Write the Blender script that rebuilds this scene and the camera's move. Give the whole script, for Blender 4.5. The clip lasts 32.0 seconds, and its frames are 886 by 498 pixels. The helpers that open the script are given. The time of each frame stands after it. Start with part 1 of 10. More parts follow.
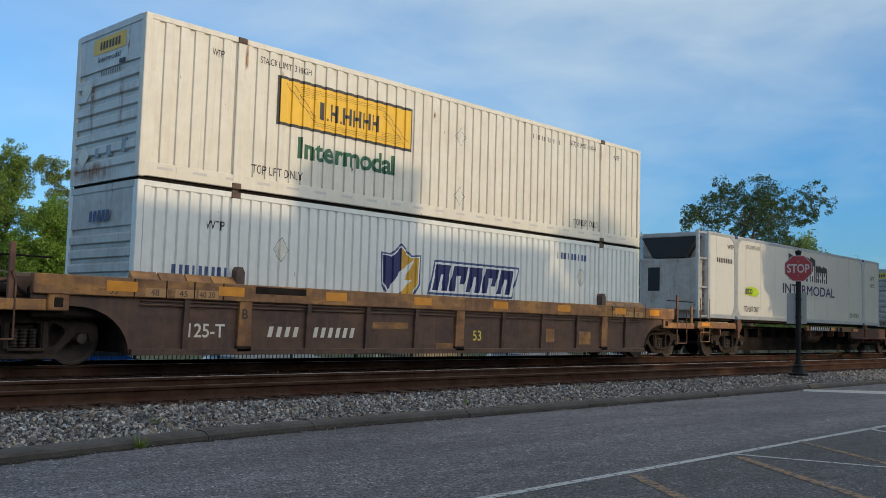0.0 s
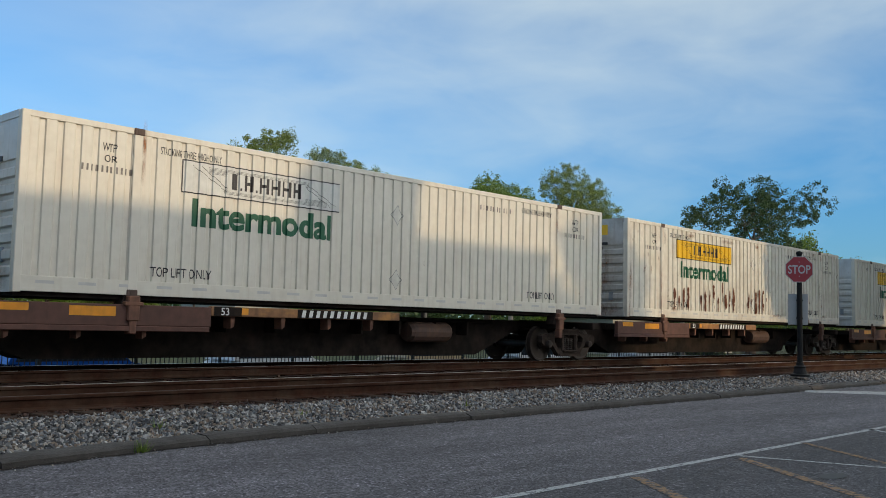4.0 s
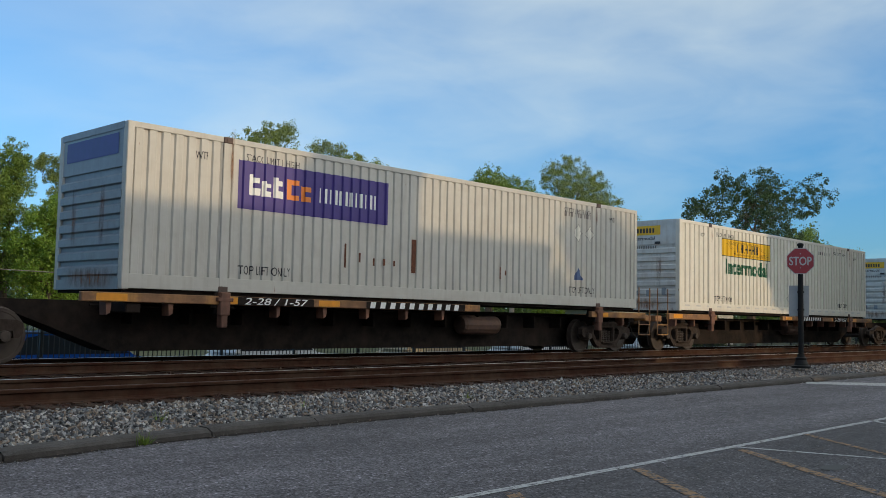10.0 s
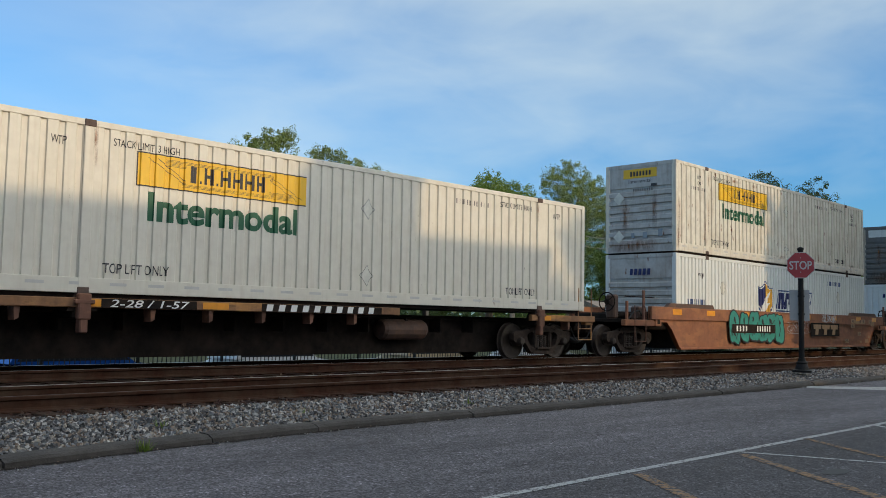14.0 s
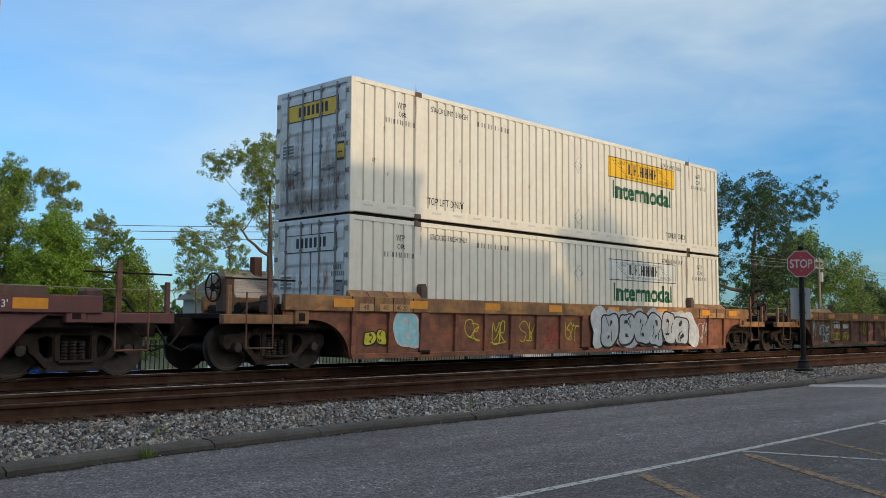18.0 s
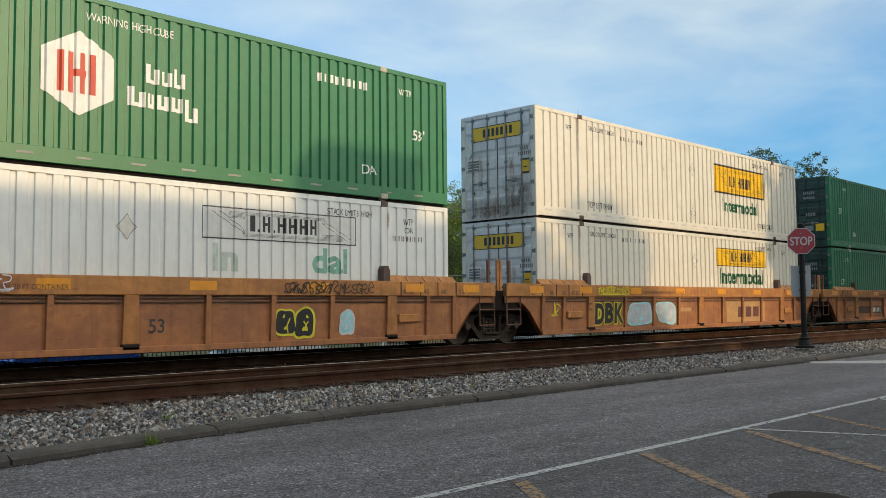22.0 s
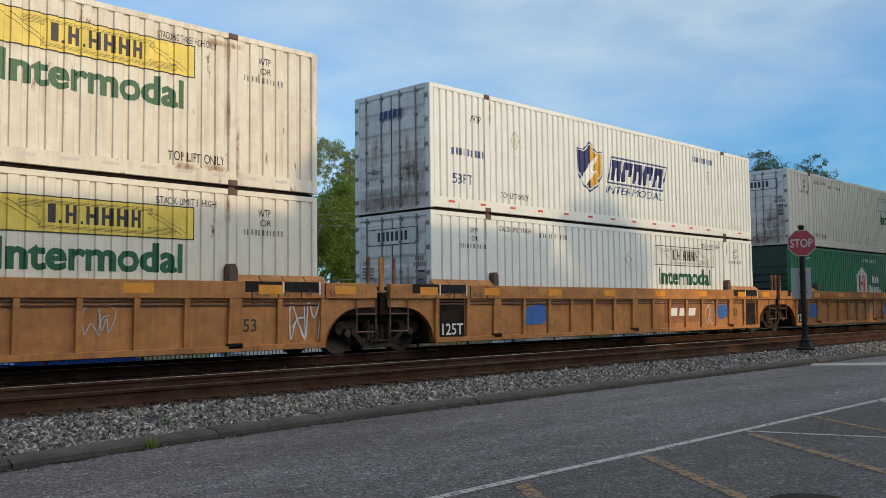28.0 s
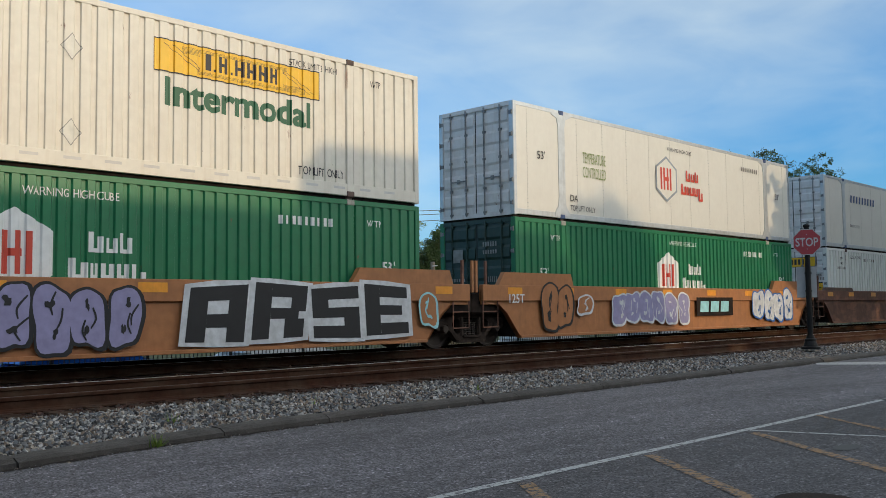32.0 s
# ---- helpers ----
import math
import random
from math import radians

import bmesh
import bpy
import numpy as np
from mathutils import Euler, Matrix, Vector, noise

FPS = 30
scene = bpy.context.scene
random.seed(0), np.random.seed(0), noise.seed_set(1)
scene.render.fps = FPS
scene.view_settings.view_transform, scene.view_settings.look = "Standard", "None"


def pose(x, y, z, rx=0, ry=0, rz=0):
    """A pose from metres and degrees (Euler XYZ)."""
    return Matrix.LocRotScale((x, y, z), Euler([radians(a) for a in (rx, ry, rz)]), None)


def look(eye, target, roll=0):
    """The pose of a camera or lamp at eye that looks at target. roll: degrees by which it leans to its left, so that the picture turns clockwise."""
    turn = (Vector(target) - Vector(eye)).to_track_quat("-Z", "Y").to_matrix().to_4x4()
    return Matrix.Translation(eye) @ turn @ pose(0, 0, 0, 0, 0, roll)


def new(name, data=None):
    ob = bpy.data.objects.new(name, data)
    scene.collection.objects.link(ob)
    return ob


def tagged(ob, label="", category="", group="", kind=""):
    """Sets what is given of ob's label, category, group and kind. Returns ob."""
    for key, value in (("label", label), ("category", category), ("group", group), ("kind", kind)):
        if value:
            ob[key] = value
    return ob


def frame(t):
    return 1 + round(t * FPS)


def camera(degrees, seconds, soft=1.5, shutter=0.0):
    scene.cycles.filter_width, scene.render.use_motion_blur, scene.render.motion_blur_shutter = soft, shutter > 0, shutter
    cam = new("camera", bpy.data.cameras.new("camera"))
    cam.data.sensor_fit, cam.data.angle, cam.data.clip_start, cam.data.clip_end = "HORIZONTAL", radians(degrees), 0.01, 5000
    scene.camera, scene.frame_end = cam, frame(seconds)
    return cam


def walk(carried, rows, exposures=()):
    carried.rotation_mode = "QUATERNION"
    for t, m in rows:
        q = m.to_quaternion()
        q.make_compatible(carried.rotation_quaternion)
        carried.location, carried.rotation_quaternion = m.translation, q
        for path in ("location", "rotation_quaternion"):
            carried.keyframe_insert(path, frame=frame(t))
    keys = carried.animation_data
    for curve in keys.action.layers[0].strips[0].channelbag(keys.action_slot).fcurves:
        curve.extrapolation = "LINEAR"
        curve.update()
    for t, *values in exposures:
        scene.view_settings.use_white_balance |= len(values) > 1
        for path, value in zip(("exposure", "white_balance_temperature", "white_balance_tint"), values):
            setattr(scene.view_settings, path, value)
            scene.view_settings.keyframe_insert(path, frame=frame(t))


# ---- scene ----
# World: x along the tracks (the train runs towards -x), y across them, away from the street, z up from the asphalt.
EYE = (0.0, 0.0, 1.28)
RAIL = 0.38          # top of the rails
TRACK_Y = 16.12      # middle of the train's track
NEAR_TRACK_Y = 11.35
cam = camera(50.8, 32.0, soft=0.72)
PATH = [(0, -46.59, 4.47, -1.61), (0.5, -46.57, 4.49, -1.47), (1, -46.54, 4.52, -1.41), (1.5, -46.52, 4.49, -1.45),
        (2, -46.48, 4.53, -1.41), (2.5, -46.48, 4.49, -1.40), (3, -46.47, 4.50, -1.39), (3.5, -46.51, 4.55, -1.34),
        (5.5, -46.50, 4.87, -1.32), (6, -46.46, 4.87, -1.40), (6.5, -46.45, 4.92, -1.32), (7, -46.44, 4.89, -1.32),
        (7.5, -46.42, 4.92, -1.32), (8, -46.43, 4.91, -1.29), (8.5, -46.53, 4.90, -1.27), (9, -46.45, 4.79, -1.25),
        (9.5, -46.45, 4.42, -1.21), (10, -46.45, 4.17, -1.20), (10.5, -46.45, 4.31, -1.14), (11, -46.46, 4.55, -1.13),
        (11.5, -46.44, 4.80, -1.09), (12, -46.43, 5.16, -1.08), (12.5, -46.45, 5.27, -1.07), (13, -46.43, 5.03, -1.04),
        (13.5, -46.45, 4.67, -1.01), (15.5, -46.41, 4.37, -1.01), (16, -46.41, 4.38, -0.97), (16.5, -46.42, 4.50, -1.02),
        (17, -46.42, 4.58, -0.98), (17.5, -46.41, 4.63, -0.73), (18, -46.36, 4.67, -0.32), (18.5, -46.36, 4.63, 0.00),
        (19, -46.31, 4.40, 0.20), (19.5, -46.32, 4.32, 0.36), (20, -46.31, 4.13, 0.50), (20.5, -46.30, 3.80, 0.61),
        (21, -46.30, 3.66, 0.65), (21.5, -46.29, 3.68, 0.73), (22, -46.29, 3.62, 0.56), (22.5, -46.27, 3.62, 0.60),
        (23, -46.24, 3.62, 0.61), (23.5, -46.29, 3.74, 0.69), (24, -46.28, 3.82, 0.64), (24.5, -46.33, 3.81, 0.63),
        (26.5, -46.24, 3.75, 0.61), (27, -46.27, 3.76, 0.64), (27.5, -46.28, 3.77, 0.65), (28, -46.27, 3.79, 0.67),
        (28.5, -46.25, 3.77, 0.66), (29, -46.23, 3.80, 0.74), (29.5, -46.05, 3.77, 0.67), (30, -45.99, 3.82, 0.72),
        (30.5, -45.96, 3.78, 0.63), (31, -46.01, 3.77, 0.72), (31.5, -46.00, 3.76, 0.71), (32, -45.98, 3.74, 0.68)]
walk(cam, [(t, pose(*EYE, 90 + pitch, roll, yaw)) for t, yaw, pitch, roll in PATH],
     [(0, -0.10, 6250, 10), (3, -0.10, 6400, 10), (7, -0.12, 6350, 10), (8, -0.05, 6350, 10), (9.5, -0.08, 6400, 10), (11, -0.03, 6600, 10), (13, -0.07, 6350, 10), (16, -0.01, 6500, 10), (19, 0.0, 6450, 10), (20, 0.03, 6500, 10),
      (20.6, 0.10, 6800, 10), (22.6, 0.26, 7100, 10), (23.3, 0.19, 6800, 10), (24, 0.10, 6300, 10), (27, 0.16, 7150, 10), (28.3, 0.0, 6450, 10), (30, 0.0, 6400, 10), (32, 0.0, 6350, 10)])

# ---- light ----
SUN_ELEVATION, SUN_SHIFT = radians(13.0), 0.26   # light travels towards (-SUN_SHIFT, 1) in plan
SUN_STRENGTH, SKY_STRENGTH = 1.72, 0.2


def build_light():
    world = bpy.data.worlds.new("sky")
    scene.world = world
    world.use_nodes = True
    nt = world.node_tree
    nt.nodes.clear()
    out = nt.nodes.new("ShaderNodeOutputWorld")
    back = nt.nodes.new("ShaderNodeBackground")
    sky = nt.nodes.new("ShaderNodeTexSky")
    sky.sky_type = "NISHITA"
    sky.sun_disc = False
    sky.sun_elevation = SUN_ELEVATION
    sky.sun_rotation = math.atan2(SUN_SHIFT, -1.0)
    sky.air_density, sky.dust_density, sky.ozone_density = 1.0, 0.5, 4.0
    back.inputs["Strength"].default_value = SKY_STRENGTH
    # thin high cloud: soft streaks, denser overhead and to the right of the tracks
    coord = nt.nodes.new("ShaderNodeTexCoord")
    mapping = nt.nodes.new("ShaderNodeMapping")
    mapping.inputs["Scale"].default_value = (1.1, 1.5, 4.2)
    mapping.inputs["Rotation"].default_value = (0.1, 0.25, 0.6)
    cloud = nt.nodes.new("ShaderNodeTexNoise")
    cloud.inputs["Scale"].default_value = 1.15
    cloud.inputs["Detail"].default_value = 6.0
    cloud.inputs["Roughness"].default_value = 0.52
    ramp = nt.nodes.new("ShaderNodeValToRGB")
    ramp.color_ramp.elements[0].position, ramp.color_ramp.elements[1].position = 0.40, 0.78
    ramp.color_ramp.elements[1].color = (0.72, 0.72, 0.72, 1)
    mix = nt.nodes.new("ShaderNodeMix")
    mix.data_type = "RGBA"
    mix.inputs["B"].default_value = (4.3, 4.75, 4.5, 1)
    link = nt.links.new
    link(coord.outputs["Generated"], mapping.inputs["Vector"])
    link(mapping.outputs["Vector"], cloud.inputs["Vector"])
    link(cloud.outputs["Fac"], ramp.inputs["Fac"])
    # the veil thickens overhead and towards the low sun
    split = nt.nodes.new("ShaderNodeSeparateXYZ")
    link(coord.outputs["Generated"], split.inputs[0])
    high = nt.nodes.new("ShaderNodeMapRange")
    high.interpolation_type = "SMOOTHSTEP"
    high.inputs["From Min"].default_value, high.inputs["From Max"].default_value = 0.22, 0.62
    link(split.outputs["Z"], high.inputs["Value"])
    sunward = nt.nodes.new("ShaderNodeMapRange")
    sunward.interpolation_type = "SMOOTHSTEP"
    sunward.inputs["From Min"].default_value, sunward.inputs["From Max"].default_value = 0.25, -0.5
    sunward.inputs["To Max"].default_value = 0.6
    link(split.outputs["Y"], sunward.inputs["Value"])
    both = nt.nodes.new("ShaderNodeMath")
    both.operation = "MAXIMUM"
    link(high.outputs["Result"], both.inputs[0])
    link(sunward.outputs["Result"], both.inputs[1])
    thin = nt.nodes.new("ShaderNodeMath")
    thin.operation, thin.use_clamp = "MULTIPLY_ADD", True
    # torn wisps inside the veil
    stretch = nt.nodes.new("ShaderNodeMapping")
    stretch.inputs["Scale"].default_value = (2.2, 3.2, 7.0)
    stretch.inputs["Rotation"].default_value = (0.3, -0.2, 0.5)
    wisp = nt.nodes.new("ShaderNodeTexNoise")
    wisp.inputs["Scale"].default_value, wisp.inputs["Detail"].default_value, wisp.inputs["Distortion"].default_value = 2.6, 8.0, 0.6
    link(coord.outputs["Generated"], stretch.inputs["Vector"])
    link(stretch.outputs["Vector"], wisp.inputs["Vector"])
    torn = nt.nodes.new("ShaderNodeMapRange")
    torn.inputs["From Min"].default_value, torn.inputs["From Max"].default_value = 0.34, 0.68
    torn.inputs["To Min"].default_value, torn.inputs["To Max"].default_value = -0.12, 0.13
    link(wisp.outputs["Fac"], torn.inputs["Value"])
    frayed = nt.nodes.new("ShaderNodeMath")
    link(ramp.outputs["Color"], frayed.inputs[0])
    link(torn.outputs["Result"], frayed.inputs[1])
    link(frayed.outputs[0], thin.inputs[0])
    thin.inputs[1].default_value = 0.62
    link(both.outputs[0], thin.inputs[2])
    # one long soft edge where the veil ends and clear blue begins
    edge = nt.nodes.new("ShaderNodeVectorMath")
    edge.operation = "DOT_PRODUCT"
    edge.inputs[1].default_value = (0.33, -0.17, -0.93)
    link(coord.outputs["Generated"], edge.inputs[0])
    clear = nt.nodes.new("ShaderNodeMapRange")
    clear.interpolation_type = "SMOOTHSTEP"
    clear.inputs["From Min"].default_value, clear.inputs["From Max"].default_value = -0.06, 0.09
    clear.inputs["To Min"].default_value, clear.inputs["To Max"].default_value = 0.06, -0.16
    link(edge.outputs["Value"], clear.inputs["Value"])
    parted = nt.nodes.new("ShaderNodeMath")
    parted.use_clamp = True
    link(thin.outputs[0], parted.inputs[0])
    link(clear.outputs["Result"], parted.inputs[1])
    # thinner again down the line
    along = nt.nodes.new("ShaderNodeMapRange")
    along.interpolation_type = "SMOOTHSTEP"
    along.inputs["From Min"].default_value, along.inputs["From Max"].default_value = 0.30, 0.60
    along.inputs["To Min"].default_value = 0.36
    link(split.outputs["X"], along.inputs["Value"])
    less = nt.nodes.new("ShaderNodeMath")
    less.operation = "MULTIPLY"
    link(parted.outputs[0], less.inputs[0])
    link(along.outputs["Result"], less.inputs[1])
    cap = nt.nodes.new("ShaderNodeMath")
    cap.operation = "MINIMUM"
    cap.inputs[1].default_value = 0.9
    link(less.outputs[0], cap.inputs[0])
    link(cap.outputs[0], mix.inputs["Factor"])
    tint = nt.nodes.new("ShaderNodeMix")
    tint.data_type, tint.blend_type = "RGBA", "MULTIPLY"
    tint.inputs["Factor"].default_value = 1.0
    low = nt.nodes.new("ShaderNodeMapRange")
    low.interpolation_type = "SMOOTHSTEP"
    low.inputs["From Min"].default_value, low.inputs["From Max"].default_value = 0.0, 0.26
    link(split.outputs["Z"], low.inputs["Value"])
    shade = nt.nodes.new("ShaderNodeMix")
    shade.data_type = "RGBA"
    shade.inputs["A"].default_value, shade.inputs["B"].default_value = (0.44, 0.685, 0.90, 1), (0.58, 0.90, 1.04, 1)
    link(low.outputs["Result"], shade.inputs["Factor"])
    link(shade.outputs["Result"], tint.inputs["B"])
    link(sky.outputs["Color"], tint.inputs["A"])
    link(tint.outputs["Result"], mix.inputs["A"])
    # bright warm haze round the low sun
    toward = nt.nodes.new("ShaderNodeVectorMath")
    toward.operation = "DOT_PRODUCT"
    k = math.tan(SUN_ELEVATION) * math.hypot(1.0, SUN_SHIFT)
    toward.inputs[1].default_value = Vector((SUN_SHIFT, -1.0, k * 1.6)).normalized()
    link(coord.outputs["Generated"], toward.inputs[0])
    glow = nt.nodes.new("ShaderNodeMapRange")
    glow.interpolation_type = "SMOOTHSTEP"
    glow.inputs["From Min"].default_value, glow.inputs["From Max"].default_value = 0.45, 1.0
    link(toward.outputs["Value"], glow.inputs["Value"])
    haze = nt.nodes.new("ShaderNodeMix")
    haze.data_type, haze.blend_type, haze.clamp_factor = "RGBA", "ADD", False
    haze.inputs["B"].default_value = (6.1, 5.1, 3.8, 1)
    link(glow.outputs["Result"], haze.inputs["Factor"])
    link(mix.outputs["Result"], haze.inputs["A"])
    link(haze.outputs["Result"], back.inputs["Color"])
    link(back.outputs["Background"], out.inputs["Surface"])
    sun = bpy.data.lights.new("sun", "SUN")
    sun.energy, sun.angle, sun.color = SUN_STRENGTH, radians(0.6), (1.0, 0.75, 0.45)
    ob = new("sun", sun)
    ob.matrix_world = look((SUN_SHIFT * 50, -50, k * 50), (0, 0, 0))


build_light()
scene.view_settings.exposure = 0.0

# ---- materials ----
MATS = {}


def material(name, base, rough=0.6, metal=0.0, vary=0.12, scale=6.0, bump=0.0, bump_scale=60.0, streak=0.0, streak_color=(0.12, 0.09, 0.06),
             rust=0.0, rust_color=(0.16, 0.055, 0.02), grime=0.0, per_object=0.0, blotch=None, gloss=0.5):
    """A painted, worn surface: two scales of tone, run-off streaks, rust spots, fine relief."""
    if name in MATS:
        return MATS[name]
    m = bpy.data.materials.new(name)
    m.use_nodes = True
    nt = m.node_tree
    bsdf = nt.nodes["Principled BSDF"]
    link = nt.links.new
    coord = nt.nodes.new("ShaderNodeTexCoord")
    info = nt.nodes.new("ShaderNodeObjectInfo")
    shift = nt.nodes.new("ShaderNodeVectorMath")
    shift.operation = "MULTIPLY_ADD"
    link(info.outputs["Random"], shift.inputs[0])
    shift.inputs[1].default_value = (37.0, 11.0, 23.0)
    link(coord.outputs["Object"], shift.inputs[2])

    def noise_tex(sc, detail=3.0, stretch=None, rough_=0.55):
        n = nt.nodes.new("ShaderNodeTexNoise")
        n.inputs["Scale"].default_value = sc
        n.inputs["Detail"].default_value = detail
        n.inputs["Roughness"].default_value = rough_
        if stretch:
            mp = nt.nodes.new("ShaderNodeMapping")
            mp.inputs["Scale"].default_value = stretch
            link(shift.outputs[0], mp.inputs["Vector"])
            link(mp.outputs["Vector"], n.inputs["Vector"])
        else:
            link(shift.outputs[0], n.inputs["Vector"])
        return n.outputs["Fac"]

    def ramp(sock, lo, hi):
        r = nt.nodes.new("ShaderNodeMapRange")
        r.inputs["From Min"].default_value, r.inputs["From Max"].default_value = lo, hi
        link(sock, r.inputs["Value"])
        return r.outputs["Result"]

    def mixed(fac, a, b):
        x = nt.nodes.new("ShaderNodeMix")
        x.data_type = "RGBA"
        link(fac, x.inputs["Factor"])
        for sock, key in ((a, "A"), (b, "B")):
            if isinstance(sock, tuple):
                x.inputs[key].default_value = (*sock[:3], 1)
            else:
                link(sock, x.inputs[key])
        return x.outputs["Result"]

    def scaled(sock, k):
        x = nt.nodes.new("ShaderNodeMath")
        x.operation = "MULTIPLY"
        link(sock, x.inputs[0])
        x.inputs[1].default_value = k
        return x.outputs[0]

    dark = tuple(c * (1 - vary) for c in base)
    light = tuple(min(1.0, c * (1 + vary * 0.8)) for c in base)
    col = mixed(ramp(noise_tex(scale), 0.3, 0.7), dark, light)
    if vary:
        big = ramp(noise_tex(scale * 0.14, 2.0), 0.35, 0.65)
        col = mixed(scaled(big, 0.35), col, tuple(c * (1 - 1.3 * vary) for c in base))
    if blotch:
        col = mixed(scaled(ramp(noise_tex(1.5, 4.0, (0.8, 1, 2.0)), 0.50, 0.60), 0.8), col, blotch)
        col = mixed(scaled(ramp(noise_tex(7.0, 5.0, (0.5, 1, 1.6)), 0.62, 0.70), 0.45), col, tuple(c * 0.3 for c in base))
    if per_object:
        col = mixed(scaled(info.outputs["Random"], per_object), col, tuple(c * 0.45 for c in base))
    if grime:
        col = mixed(scaled(ramp(noise_tex(1.7, 5.0, None, 0.65), 0.42, 0.72), grime), col, streak_color)
    if streak:
        col = mixed(scaled(ramp(noise_tex(9.0, 4.0, (1, 1, 0.07)), 0.52, 0.78), streak), col, streak_color)
    if rust:
        spots = ramp(noise_tex(5.0, 6.0, (1, 1, 0.35), 0.62), 0.70 - 0.12 * rust, 0.76 - 0.08 * rust)
        col = mixed(spots, col, rust_color)
    link(col, bsdf.inputs["Base Color"])
    bsdf.inputs["Roughness"].default_value = rough
    bsdf.inputs["Metallic"].default_value = metal
    bsdf.inputs["Specular IOR Level"].default_value = gloss
    if bump:
        b = nt.nodes.new("ShaderNodeBump")
        b.inputs["Strength"].default_value = bump
        b.inputs["Distance"].default_value = 0.02
        link(noise_tex(bump_scale, 4.0), b.inputs["Height"])
        link(b.outputs["Normal"], bsdf.inputs["Normal"])
    MATS[name] = m
    return m


def glass_material():
    m = material("car_glass", (0.02, 0.025, 0.03), 0.06, vary=0.0)
    return m


